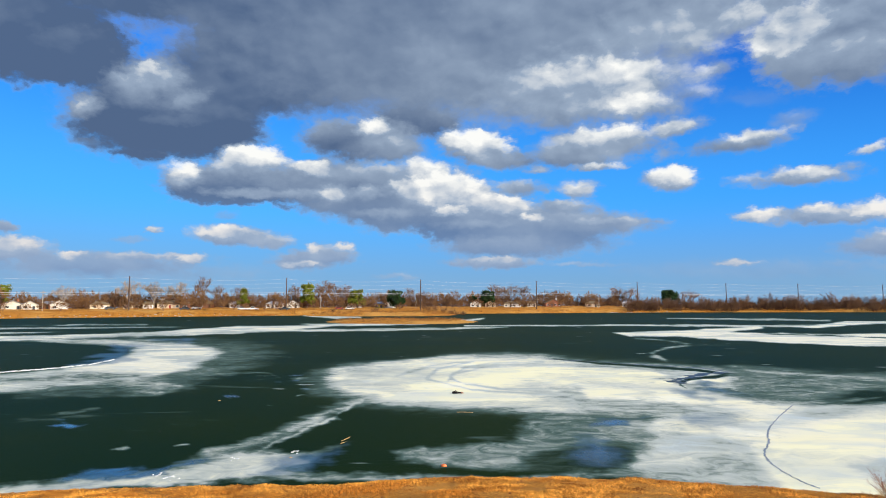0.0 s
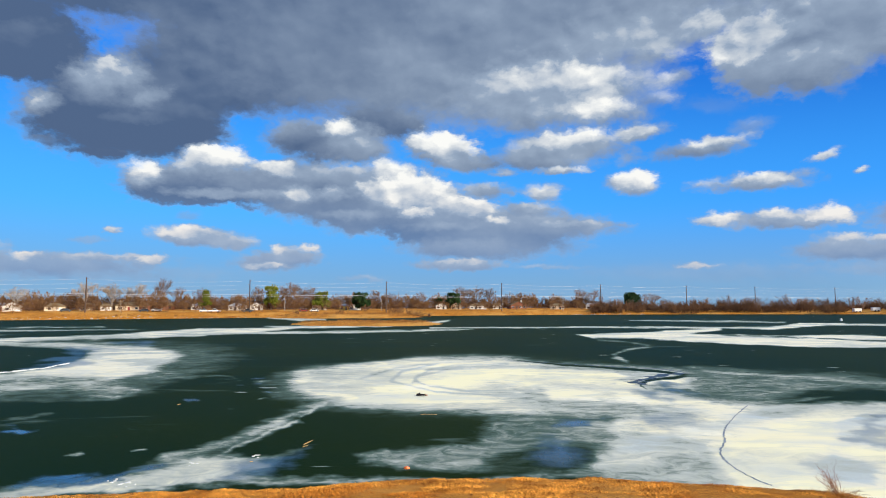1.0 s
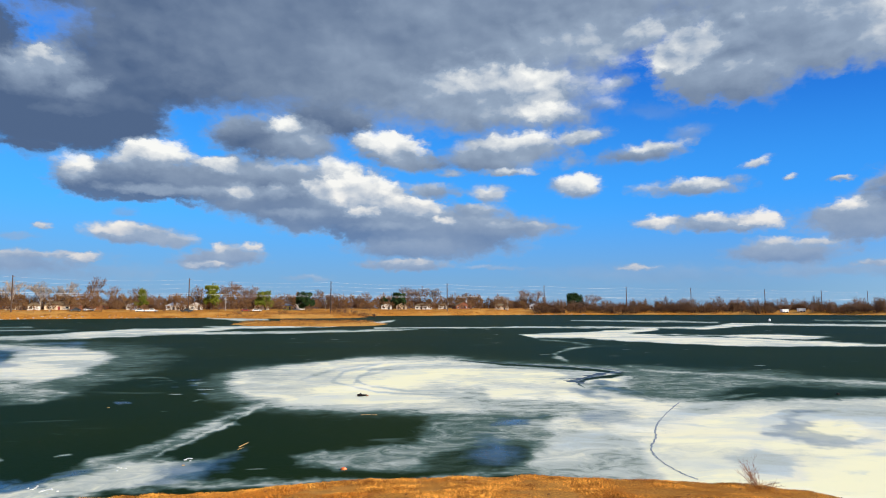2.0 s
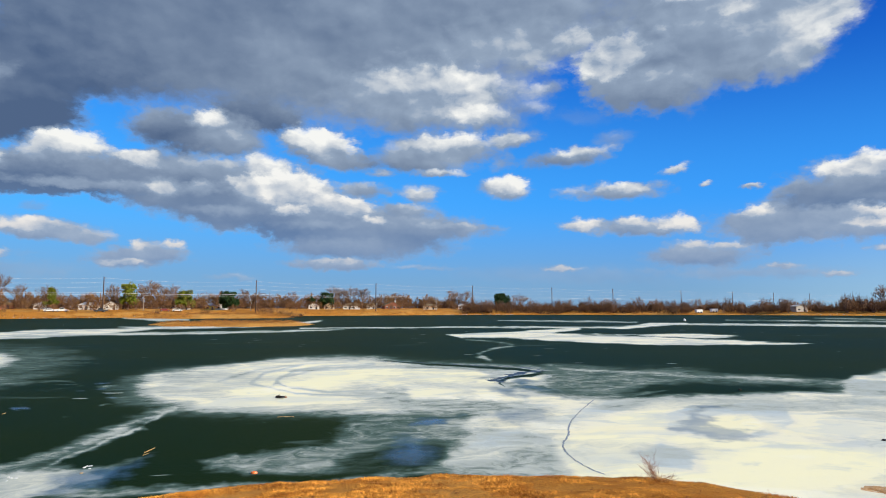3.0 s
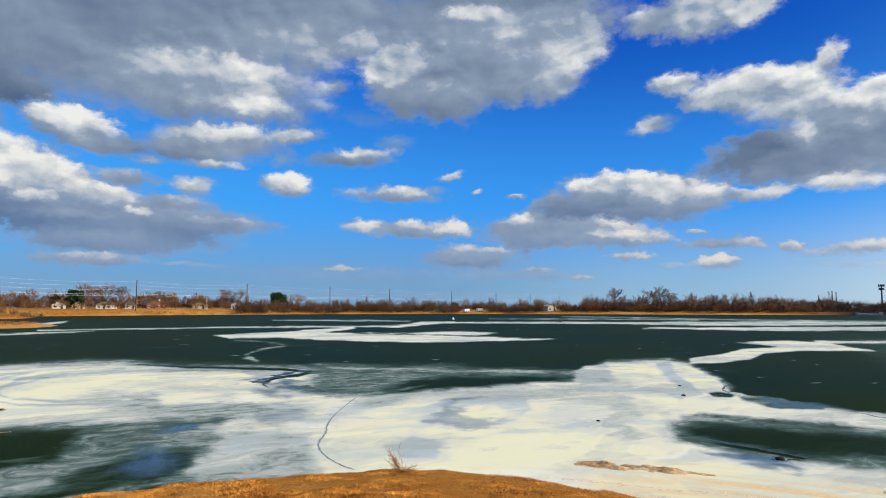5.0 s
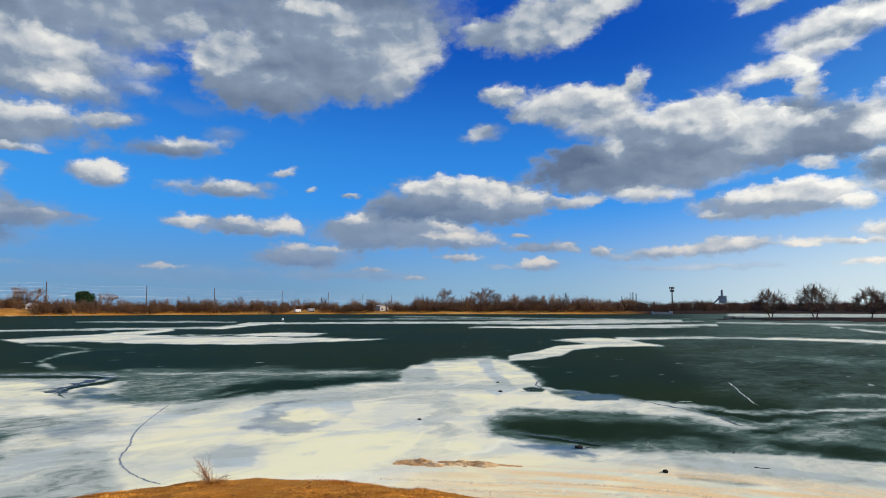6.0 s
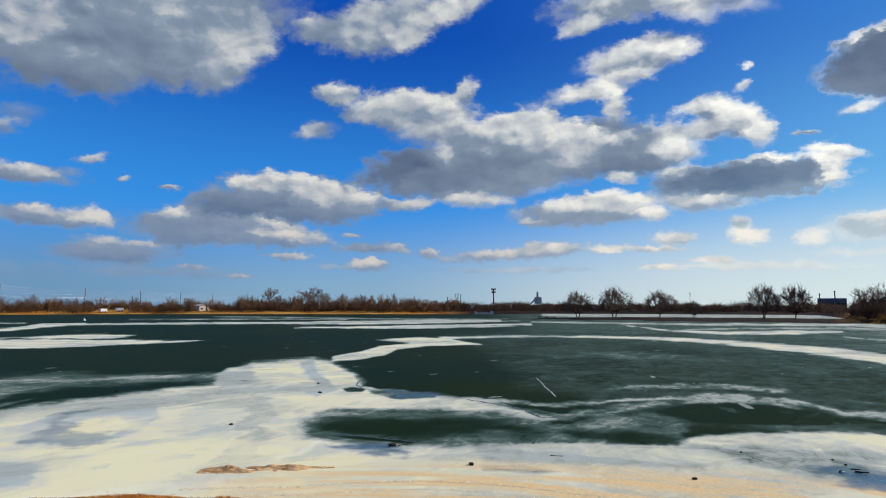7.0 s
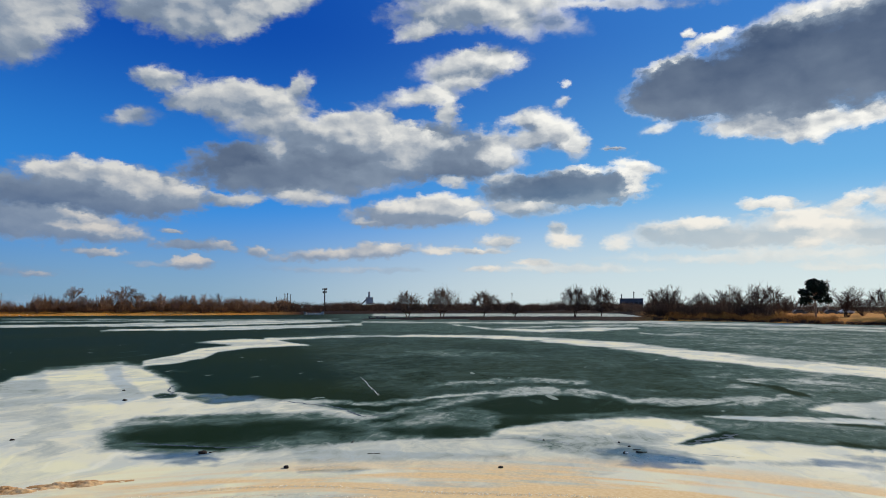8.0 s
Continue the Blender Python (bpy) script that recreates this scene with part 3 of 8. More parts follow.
def surface(name, colours, scale=1.0, rough=0.8, bump=0.0, bump_scale=8.0, metal=0.0, spec=0.3, per_thing=0.0, per_piece=0.0, stretch=(1, 1, 1)):
    """A plain two-scale material: colours mixed by a broad and a fine noise, with relief."""
    m = bpy.data.materials.new(name)
    m.use_nodes = True
    n = Nodes(m.node_tree)
    bsdf = m.node_tree.nodes["Principled BSDF"]
    at = n.vec("MULTIPLY", n.add("TexCoord").outputs["Object"], stretch)
    a, _ = n.noise(at, scale, 3.0, 0.55)
    b, _ = n.noise(at, scale * 9.0, 4.0, 0.6)
    f = n.span(n.math("ADD", n.math("MULTIPLY", a, 0.6), n.math("MULTIPLY", b, 0.4)), 0.36, 0.64)
    c = n.mix(f, colours[0], colours[1])
    if len(colours) > 2:
        d, _ = n.noise(at, scale * 0.33, 2.0, 0.5, 0.4)
        c = n.mix(n.span(d, 0.52, 0.66), c, colours[2])
    if per_thing:
        r = n.add("ObjectInfo").outputs["Random"]
        h = n.add("HueSaturation")
        n.wire(n.math("ADD", n.math("MULTIPLY", r, per_thing), 1 - per_thing / 2), h.inputs["Value"])
        n.wire(c, h.inputs["Color"])
        c = h.outputs[0]
    if per_piece:
        r = n.add("NewGeometry").outputs["Random Per Island"]
        h = n.add("HueSaturation")
        n.wire(n.math("ADD", n.math("MULTIPLY", r, per_piece), 1 - per_piece / 2), h.inputs["Value"])
        n.wire(c, h.inputs["Color"])
        c = h.outputs[0]
    n.wire(c, bsdf.inputs["Base Color"])
    n.wire(n.span(b, 0.3, 0.7, rough - 0.08, min(1.0, rough + 0.08)), bsdf.inputs["Roughness"])
    bsdf.inputs["Metallic"].default_value = metal
    bsdf.inputs["Specular IOR Level"].default_value = spec
    if bump:
        k, _ = n.noise(at, bump_scale, 5.0, 0.6)
        u = n.add("Bump")
        u.inputs["Strength"].default_value, u.inputs["Distance"].default_value = 1.0, bump
        n.wire(k, u.inputs["Height"])
        n.wire(u.outputs[0], bsdf.inputs["Normal"])
    return m


def ice_material():
    m = bpy.data.materials.new("lake_ice")
    m.use_nodes = True
    n = Nodes(m.node_tree)
    bsdf = m.node_tree.nodes["Principled BSDF"]

    def attr(name):
        a = n.add("Attribute")
        a.attribute_name = name
        return a.outputs["Fac"]

    frost_a, cream_a, sand_a, wet_sky_a = attr("frost"), attr("cream"), attr("sand"), attr("wet")
    at = n.add("TexCoord").outputs["Object"]
    drift = n.vec("MULTIPLY", at, (0.6, 0.8, 1.0))
    wide, wide_c = n.noise(drift, 0.32, 4.0, 0.6, 0.6)
    mid, _ = n.noise(n.vec("ADD", drift, n.vec("MULTIPLY", wide_c, (1.2, 1.2, 0))), 0.7, 5.0, 0.58, 0.4)
    swirl, _ = n.noise(n.vec("ADD", drift, n.vec("MULTIPLY", wide_c, (3.0, 3.0, 0))), 0.17, 4.0, 0.5, 1.1)
    fibre, _ = n.noise(n.vec("ADD", n.vec("MULTIPLY", at, (0.7, 1.0, 1.0)), n.vec("MULTIPLY", wide_c, (2.2, 2.2, 0))), 1.5, 7.0, 0.68, 0.9)
    tiny, _ = n.noise(at, 9.0, 4.0, 0.6)
    edge = n.math("MULTIPLY", n.math("MULTIPLY", frost_a, n.math("SUBTRACT", 1.0, frost_a)), 4.0)
    stir = n.math("ADD", n.math("MULTIPLY", n.math("SUBTRACT", mid, 0.5), 0.8), n.math("MULTIPLY", n.math("SUBTRACT", fibre, 0.5), 1.5))
    f = n.math("ADD", frost_a, n.math("MULTIPLY", stir, n.math("ADD", n.math("MULTIPLY", edge, 0.54), n.math("MULTIPLY", frost_a, 0.24))))
    f = n.math("ADD", f, n.math("MULTIPLY", n.math("MULTIPLY", n.math("SUBTRACT", swirl, 0.5), 0.9), frost_a))
    f = n.math("ADD", f, n.math("MULTIPLY", n.math("SUBTRACT", n.span(swirl, 0.47, 0.52), 0.6), n.math("MULTIPLY", frost_a, 0.12)))
    f = n.math("ADD", f, n.math("MULTIPLY", n.math("SUBTRACT", tiny, 0.5), 0.06), clamp=True)
    # sparse pale scratches, wisps and bubbles on the clear ice
    scratch, _ = n.noise(n.vec("MULTIPLY", at, (0.10, 0.4, 1.0)), 1.0, 6.0, 0.62, 0.8)
    wisp, _ = n.noise(n.vec("ADD", n.vec("MULTIPLY", at, (0.35, 0.5, 1.0)), n.vec("MULTIPLY", wide_c, (2.0, 2.0, 0))), 0.5, 7.0, 0.68, 1.2)
    f = n.math("MAXIMUM", f, n.math("MAXIMUM", n.span(scratch, 0.58, 0.76, 0.0, 0.34), n.span(wisp, 0.59, 0.78, 0.0, 0.36)))
    fleck, _ = n.noise(n.vec("ADD", n.vec("MULTIPLY", at, (0.35, 0.8, 1.0)), n.vec("MULTIPLY", wide_c, (1.0, 1.0, 0))), 1.1, 3.0, 0.45, 0.3)
    f = n.math("MAXIMUM", f, n.span(fleck, 0.70, 0.745, 0.0, 0.5))
    f = n.math("MULTIPLY", f, n.math("SUBTRACT", 1.0, n.math("MULTIPLY", wet_sky_a, 0.65)))
    murk, _ = n.noise(n.vec("MULTIPLY", at, (0.6, 1.0, 1.0)), 0.06, 4.0, 0.55)
    murk = n.span(murk, 0.34, 0.66)
    deep = n.mix(murk, (0.0060, 0.0195, 0.0075), (0.0115, 0.0230, 0.0030))
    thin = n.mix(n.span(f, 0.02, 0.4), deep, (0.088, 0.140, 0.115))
    grey = n.mix(n.span(f, 0.3, 0.68), thin, (0.45, 0.485, 0.415))
    c1 = n.math("ADD", n.math("MULTIPLY", cream_a, 0.82), n.math("MULTIPLY", n.math("SUBTRACT", swirl, 0.5), 1.3), clamp=True)
    snow = n.mix(n.span(c1, 0.0, 0.34), (0.49, 0.565, 0.55), (0.83, 0.79, 0.58))
    snow = n.mix(n.span(c1, 0.34, 1.0), snow, (0.93, 0.875, 0.54))
    snow = n.mix(n.span(mid, 0.53, 0.68, 0.0, 0.6), snow, (0.54, 0.585, 0.53))
    snow = n.mix(n.span(swirl, 0.60, 0.72, 0.0, 0.5), snow, (0.90, 0.82, 0.50))
    # thin refrozen films over the snow ice
    film, _ = n.noise(n.vec("ADD", n.vec("MULTIPLY", at, (0.16, 0.26, 1.0)), n.vec("MULTIPLY", wide_c, (0.9, 0.9, 0))), 1.0, 5.0, 0.55, 1.0)
    snow = n.mix(n.span(film, 0.50, 0.62, 0.0, 0.45), snow, (0.56, 0.61, 0.565))
    snow = n.mix(n.span(film, 0.42, 0.34, 0.0, 0.5), snow, (0.95, 0.92, 0.72))
    pale = n.mix(n.span(f, 0.58, 1.0), grey, snow)
    s1 = n.math("MULTIPLY", sand_a, n.span(n.math("ADD", n.math("MULTIPLY", swirl, 0.6), n.math("MULTIPLY", tiny, 0.4)), 0.28, 0.6, 0.55, 1.4), clamp=True)
    c = n.mix(s1, pale, n.mix(tiny, (0.74, 0.45, 0.17), (0.97, 0.78, 0.45)))
    # blue of the mirrored sky, painted into the base colour of wet ice
    c = n.mix(n.math("MULTIPLY", wet_sky_a, n.span(mid, 0.30, 0.62, 0.35, 1.0)), c, (0.030, 0.115, 0.23))
    n.wire(c, bsdf.inputs["Base Color"])
    dry = n.span(f, 0.0, 0.7, 0.46, 0.85)
    n.wire(n.math("ADD", n.math("MULTIPLY", dry, n.math("SUBTRACT", 1.0, wet_sky_a)), n.math("MULTIPLY", wet_sky_a, 0.08)), bsdf.inputs["Roughness"])
    n.wire(n.math("ADD", n.math("MULTIPLY_ADD", n.span(f, 0.5, 1.0), 0.22, 0.009), n.math("MULTIPLY", wet_sky_a, 0.2)), bsdf.inputs["Specular IOR Level"])
    bsdf.inputs["IOR"].default_value = 1.31
    u = n.add("Bump")
    u.inputs["Strength"].default_value, u.inputs["Distance"].default_value = 0.6, 0.03
    n.wire(n.math("ADD", n.math("MULTIPLY", f, 1.0), n.math("MULTIPLY", tiny, 0.35)), u.inputs["Height"])
    n.wire(u.outputs[0], bsdf.inputs["Normal"])
    return m


def ground_material():
    """Dry winter grass, browner in swathes, bare sandy soil where the 'soil' value says so."""
    m = bpy.data.materials.new("dry_grass_ground")
    m.use_nodes = True
    n = Nodes(m.node_tree)
    bsdf = m.node_tree.nodes["Principled BSDF"]
    a = n.add("Attribute")
    a.attribute_name = "soil"
    at = n.add("TexCoord").outputs["Object"]
    far, _ = n.noise(at, 0.05, 4.0, 0.6, 0.5)
    mid, _ = n.noise(at, 0.9, 4.0, 0.6)
    tiny, _ = n.noise(at, 22.0, 5.0, 0.7)
    straw = n.mix(n.span(tiny, 0.35, 0.65), (0.15, 0.055, 0.008), (0.74, 0.32, 0.045))
    straw = n.mix(n.span(mid, 0.42, 0.66), straw, (0.44, 0.175, 0.022))
    straw = n.mix(n.span(far, 0.45, 0.62, 0.0, 0.55), straw, (0.66, 0.36, 0.09))
    # brown litter ground, painted near-black to hold the backlit shade
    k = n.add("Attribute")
    k.attribute_name = "litter_shade"
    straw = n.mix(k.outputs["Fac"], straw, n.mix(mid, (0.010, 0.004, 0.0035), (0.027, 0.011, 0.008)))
    soil = n.mix(n.span(tiny, 0.35, 0.65), (0.34, 0.16, 0.05), (0.62, 0.36, 0.14))
    n.wire(n.mix(a.outputs["Fac"], straw, soil), bsdf.inputs["Base Color"])
    bsdf.inputs["Roughness"].default_value = 0.95
    bsdf.inputs["Specular IOR Level"].default_value = 0.1
    u = n.add("Bump")
    u.inputs["Strength"].default_value, u.inputs["Distance"].default_value = 1.0, 0.07
    n.wire(tiny, u.inputs["Height"])
    n.wire(u.outputs[0], bsdf.inputs["Normal"])
    return m


ICE, GROUND = ice_material(), ground_material()
BARK = surface("bare_bark", [(0.15, 0.085, 0.055), (0.27, 0.165, 0.11), (0.20, 0.12, 0.075)], 1.2, 0.9, 0.01, 14, per_thing=0.5)
PALE_BARK = surface("pale_bark", [(0.30, 0.24, 0.19), (0.45, 0.38, 0.31)], 1.2, 0.9, 0.01, 14, per_thing=0.3)
RUST_TWIG = surface("rusty_twigs", [(0.14, 0.070, 0.028), (0.27, 0.145, 0.060), (0.20, 0.108, 0.046)], 0.5, 0.95, per_thing=0.5)
BRUSH = surface("winter_brush", [(0.115, 0.056, 0.026), (0.23, 0.118, 0.056), (0.165, 0.086, 0.042)], 0.09, 0.95, per_piece=1.3)
REED = surface("dead_reed", [(0.24, 0.10, 0.02), (0.48, 0.24, 0.06), (0.36, 0.155, 0.038)], 0.12, 0.95, per_piece=0.9)
DARK_LEAF = surface("dark_evergreen", [(0.012, 0.035, 0.010), (0.035, 0.075, 0.018)], 0.8, 0.85, per_thing=0.4, per_piece=0.8)
# sunward shores: pine, bark and brush painted dark, as they stand backlit
PINE_LEAF = surface("backlit_pine", [(0.004, 0.010, 0.005), (0.012, 0.022, 0.009)], 0.8, 0.9, per_piece=0.8)
BACKLIT_BARK = surface("backlit_bark", [(0.035, 0.020, 0.016), (0.075, 0.045, 0.034)], 1.2, 0.9, per_piece=0.6)
BACKLIT_BRUSH = surface("backlit_brush", [(0.035, 0.018, 0.013), (0.085, 0.045, 0.028)], 0.09, 0.95, per_piece=1.2)
OLIVE_LEAF = surface("olive_evergreen", [(0.10, 0.13, 0.012), (0.22, 0.24, 0.02)], 0.8, 0.85, per_thing=0.4)
POLE = surface("weathered_pole", [(0.07, 0.045, 0.035), (0.14, 0.09, 0.065)], 2.0, 0.9, stretch=(4, 4, 0.5))
PALE_POLE = surface("pale_pole", [(0.34, 0.27, 0.20), (0.46, 0.38, 0.29)], 2.0, 0.9, stretch=(4, 4, 0.5))
WIRE = surface("aluminium_wire", [(0.62, 0.62, 0.63), (0.72, 0.72, 0.72)], 1.0, 0.5, metal=0.3, spec=0.5)
WHITE_WALL = surface("white_siding", [(0.58, 0.54, 0.47), (0.70, 0.66, 0.59)], 0.6, 0.7, 0.01, 3, stretch=(1, 1, 8))
CREAM_WALL = surface("cream_siding", [(0.60, 0.48, 0.33), (0.72, 0.60, 0.44)], 0.6, 0.7, 0.01, 3, stretch=(1, 1, 8))
BRICK = surface("red_brick_wall", [(0.24, 0.085, 0.05), (0.36, 0.15, 0.09)], 2.0, 0.9, 0.01, 9)
YELLOW_WALL = surface("yellow_siding", [(0.70, 0.48, 0.08), (0.80, 0.58, 0.14)], 0.6, 0.7)
ROOF_BROWN = surface("brown_shingle", [(0.15, 0.105, 0.055), (0.24, 0.17, 0.09)], 1.5, 0.95, 0.02, 12)
ROOF_GREY = surface("grey_shingle", [(0.17, 0.17, 0.18), (0.30, 0.29, 0.28)], 1.5, 0.95, 0.02, 12)
ROOF_PALE = surface("pale_roof", [(0.40, 0.37, 0.33), (0.52, 0.49, 0.44)], 1.0, 0.7)
GLASS = surface("window_glass", [(0.02, 0.025, 0.03), (0.04, 0.045, 0.05)], 1.0, 0.12, spec=0.6)
PAINT_WHITE = surface("white_paint", [(0.76, 0.75, 0.72), (0.84, 0.83, 0.80)], 1.0, 0.35, spec=0.5)
PAINT_DARK = surface("dark_paint", [(0.03, 0.035, 0.045), (0.05, 0.055, 0.065)], 1.0, 0.3, spec=0.5)
PAINT_RED = surface("maroon_paint", [(0.22, 0.03, 0.025), (0.28, 0.045, 0.035)], 1.0, 0.3, spec=0.5)
RUBBER = surface("tyre_rubber", [(0.015, 0.015, 0.016), (0.03, 0.03, 0.03)], 3.0, 0.9)
STEEL = surface("galvanised_steel", [(0.22, 0.23, 0.25), (0.34, 0.35, 0.37)], 1.0, 0.5, metal=0.5)
DARK_STEEL = surface("dark_steel", [(0.04, 0.042, 0.048), (0.09, 0.09, 0.10)], 1.0, 0.6, metal=0.3)
CONCRETE = surface("pale_concrete", [(0.36, 0.35, 0.33), (0.52, 0.50, 0.47), (0.42, 0.40, 0.37)], 0.4, 0.9, 0.02, 4)
BLUE_WALL = surface("blue_grey_cladding", [(0.06, 0.075, 0.10), (0.09, 0.105, 0.135)], 0.3, 0.6)
STONE = surface("shore_stone", [(0.28, 0.24, 0.20), (0.55, 0.50, 0.43), (0.38, 0.31, 0.24)], 1.2, 0.9, 0.03, 6, per_thing=0.5)
DRIFTWOOD = surface("wet_driftwood", [(0.010, 0.007, 0.006), (0.035, 0.022, 0.015)], 6.0, 0.8, 0.012, 20)
FRESH_WOOD = surface("broken_wood", [(0.42, 0.20, 0.10), (0.55, 0.30, 0.18)], 8.0, 0.85, 0.006, 30)
STRAW = surface("straw_stem", [(0.42, 0.25, 0.09), (0.66, 0.45, 0.21)], 5.0, 0.9, per_thing=0.3)
WEED = surface("dead_weed_stem", [(0.17, 0.07, 0.035), (0.36, 0.17, 0.085)], 9.0, 0.9)
BLADE = surface("dry_grass_blade", [(0.24, 0.078, 0.009), (0.88, 0.42, 0.07), (0.50, 0.185, 0.022)], 1.6, 0.95, per_piece=1.0)
ORANGE = surface("orange_plastic", [(0.72, 0.12, 0.02), (0.85, 0.22, 0.04)], 9.0, 0.4, spec=0.5)
MUD = surface("frozen_mud", [(0.42, 0.20, 0.06), (0.78, 0.52, 0.26), (0.55, 0.30, 0.10)], 2.2, 0.95, 0.03, 9)
CRACK = surface("refrozen_crack", [(0.16, 0.19, 0.21), (0.30, 0.33, 0.34)], 1.2, 0.5)
CRACK_DARK = surface("open_crack", [(0.008, 0.014, 0.014), (0.025, 0.035, 0.035)], 1.2, 0.4)
ICE_CHIP = surface("ice_chip", [(0.52, 0.55, 0.56), (0.76, 0.75, 0.69)], 3.0, 0.6, 0.01, 9)
CRUST = surface("sandy_crust", [(0.72, 0.56, 0.34), (0.92, 0.85, 0.68)], 3.0, 0.8, 0.01, 9, per_piece=0.5)
LITTER = surface("dead_leaf", [(0.16, 0.06, 0.015), (0.40, 0.17, 0.04)], 9.0, 0.9, per_piece=0.8)
# peninsula trees stand against the sun: backlit tone put into the bark colour
SPIT_BARK = surface("backlit_spit_bark", [(0.07, 0.042, 0.032), (0.14, 0.085, 0.062)], 1.2, 0.9, per_piece=0.6)

# ---- the plan: shores by bearing (degrees) and range (metres) from the standing point ----


def lattice(x, y, seed):
    """Smooth value noise on numpy arrays, 0 to 1."""
    xi, yi = np.floor(x).astype(np.int64), np.floor(y).astype(np.int64)
    u, v = x - xi, y - yi
    u, v = u * u * (3 - 2 * u), v * v * (3 - 2 * v)

    def h(i, j):
        k = (i * 374761393 + j * 668265263 + seed * 362437) & 0xFFFFFFFF
        k = ((k ^ (k >> 13)) * 1274126177) & 0xFFFFFFFF
        return ((k ^ (k >> 16)) & 0xFFFF) / 65535.0

    return (h(xi, yi) * (1 - u) + h(xi + 1, yi) * u) * (1 - v) + (h(xi, yi + 1) * (1 - u) + h(xi + 1, yi + 1) * u) * v


def fbm(x, y, seed, octaves=4):
    total, size = 0.0, 1.0
    for k in range(octaves):
        total = total + size * (lattice(x * 2 ** k, y * 2 ** k, seed + k) - 0.5)
        size *= 0.55
    return total


def sheet(name, xs, ys, zs, material):
    """A mesh grid from 2D arrays; rows run outwards. Kept smooth."""
    rows, cols = xs.shape
    me = bpy.data.meshes.new(name)
    idx = np.arange(rows * cols).reshape(rows, cols)
    quads = np.stack([idx[:-1, :-1], idx[:-1, 1:], idx[1:, 1:], idx[1:, :-1]], -1).reshape(-1, 4)[:, ::-1]
    me.vertices.add(rows * cols)
    me.vertices.foreach_set("co", np.stack([xs, ys, zs], -1).astype(np.float32).ravel())
    me.loops.add(quads.size)
    me.loops.foreach_set("vertex_index", quads.astype(np.int32).ravel())
    me.polygons.add(len(quads))
    me.polygons.foreach_set("loop_start", np.arange(0, quads.size, 4, dtype=np.int32))
    me.polygons.foreach_set("loop_total", np.full(len(quads), 4, dtype=np.int32))
    me.polygons.foreach_set("use_smooth", np.ones(len(quads), dtype=bool))
    me.update(calc_edges=True)
    me.materials.append(material)
    return new(name, me)


def values(ob, name, array):
    ob.data.attributes.new(name, "FLOAT", "POINT").data.foreach_set("value", array.astype(np.float32).ravel())


SHORE_B = [-180, -75, -60, -30, -14, 6, 15, 24, 37, 47, 58, 64, 69, 72, 92, 95, 101, 107, 111, 125, 150, 180]
SHORE_R = [12, 265, 285, 297, 299, 345, 364, 380, 386, 375, 370, 378, 400, 430, 430, 204, 196, 177, 171, 155, 60, 12]
BANK_B = [-180, -90, -60, -34, -22, -9, 7, 21, 31, 36, 42, 48, 52, 57, 62, 70, 90, 130, 180]
BANK_R = [60, 60, 24, 15.6, 14.5, 13.9, 14.1, 14.6, 15.0, 15.1, 14.7, 14.1, 13.9, 13.4, 12.8, 12.3, 12.0, 14.0, 60]

# the ice: a fan of cells, finer towards the bank
lake_b = np.linspace(-78, 152, 1560)
lake_dep = np.concatenate([np.linspace(18.6, 0.62, 300), np.linspace(0.6, 0.28, 12)])
LB, LD = np.meshgrid(lake_b, lake_dep)
LR = 4.0 / np.tan(np.radians(LD))
LX, LY = LR * np.sin(np.radians(LB)), LR * np.cos(np.radians(LB))
frost_v = np.zeros(LB.shape)
cream_v = np.full(LB.shape, 0.2)
wet_sky_v = np.zeros(LB.shape)
wob_b = fbm(LX * 0.22, LY * 0.22, 11) * 0.9 + fbm(LB * 0.9, LD * 2.2, 5) * 0.5
wob_d = fbm(LX * 0.22 + 40, LY * 0.22, 17) * 0.5 + fbm(LB * 0.9 + 9, LD * 2.2, 23) * 0.22
near_k = np.clip(LD / 6.0, 0.06, 1.0)
# wind-combed streaks, long across the view
comb = fbm(LB * 0.28 + fbm(LX * 0.05, LY * 0.05, 71) * 4, LD * 3.2, 61, 5) * 0.7


def inside(outline, ragged):
    """Signed distance (degrees of bearing and of dip below the horizon), positive inside the outline."""
    b = np.array([p[0] for p in outline])
    d = np.degrees(np.arctan2(4.0, np.array([p[1] for p in outline])))
    lo, hi, dl, dh = b.min() - 3, b.max() + 3, d.min() - 1.5, d.max() + 1.5
    cols = np.where((lake_b > lo) & (lake_b < hi))[0]
    rows = np.where((lake_dep > dl) & (lake_dep < dh))[0]
    if not len(cols) or not len(rows):
        return None, None
    part_of = np.ix_(rows, cols)
    x = LB[part_of] + wob_b[part_of] * ragged * 0.55 * near_k[part_of]
    y = LD[part_of] + wob_d[part_of] * ragged * 0.4 * near_k[part_of]
    best, odd = np.full(x.shape, 1e9), np.zeros(x.shape, bool)
    for (x0, y0), (x1, y1) in zip(zip(b, d), zip(np.roll(b, -1), np.roll(d, -1))):
        ex, ey = x1 - x0, y1 - y0
        # the wind has drawn the rims out sideways: across counts less than up and down
        k = np.clip(((x - x0) * ex * 0.16 + (y - y0) * ey) / (ex * ex * 0.16 + ey * ey + 1e-12), 0, 1)
        best = np.minimum(best, np.hypot((x - x0 - k * ex) * 0.4, y - y0 - k * ey))
        if y0 != y1:
            odd ^= ((y0 > y) != (y1 > y)) & (x < ex * (y - y0) / ey + x0)
    return part_of, np.where(odd, best, -best)


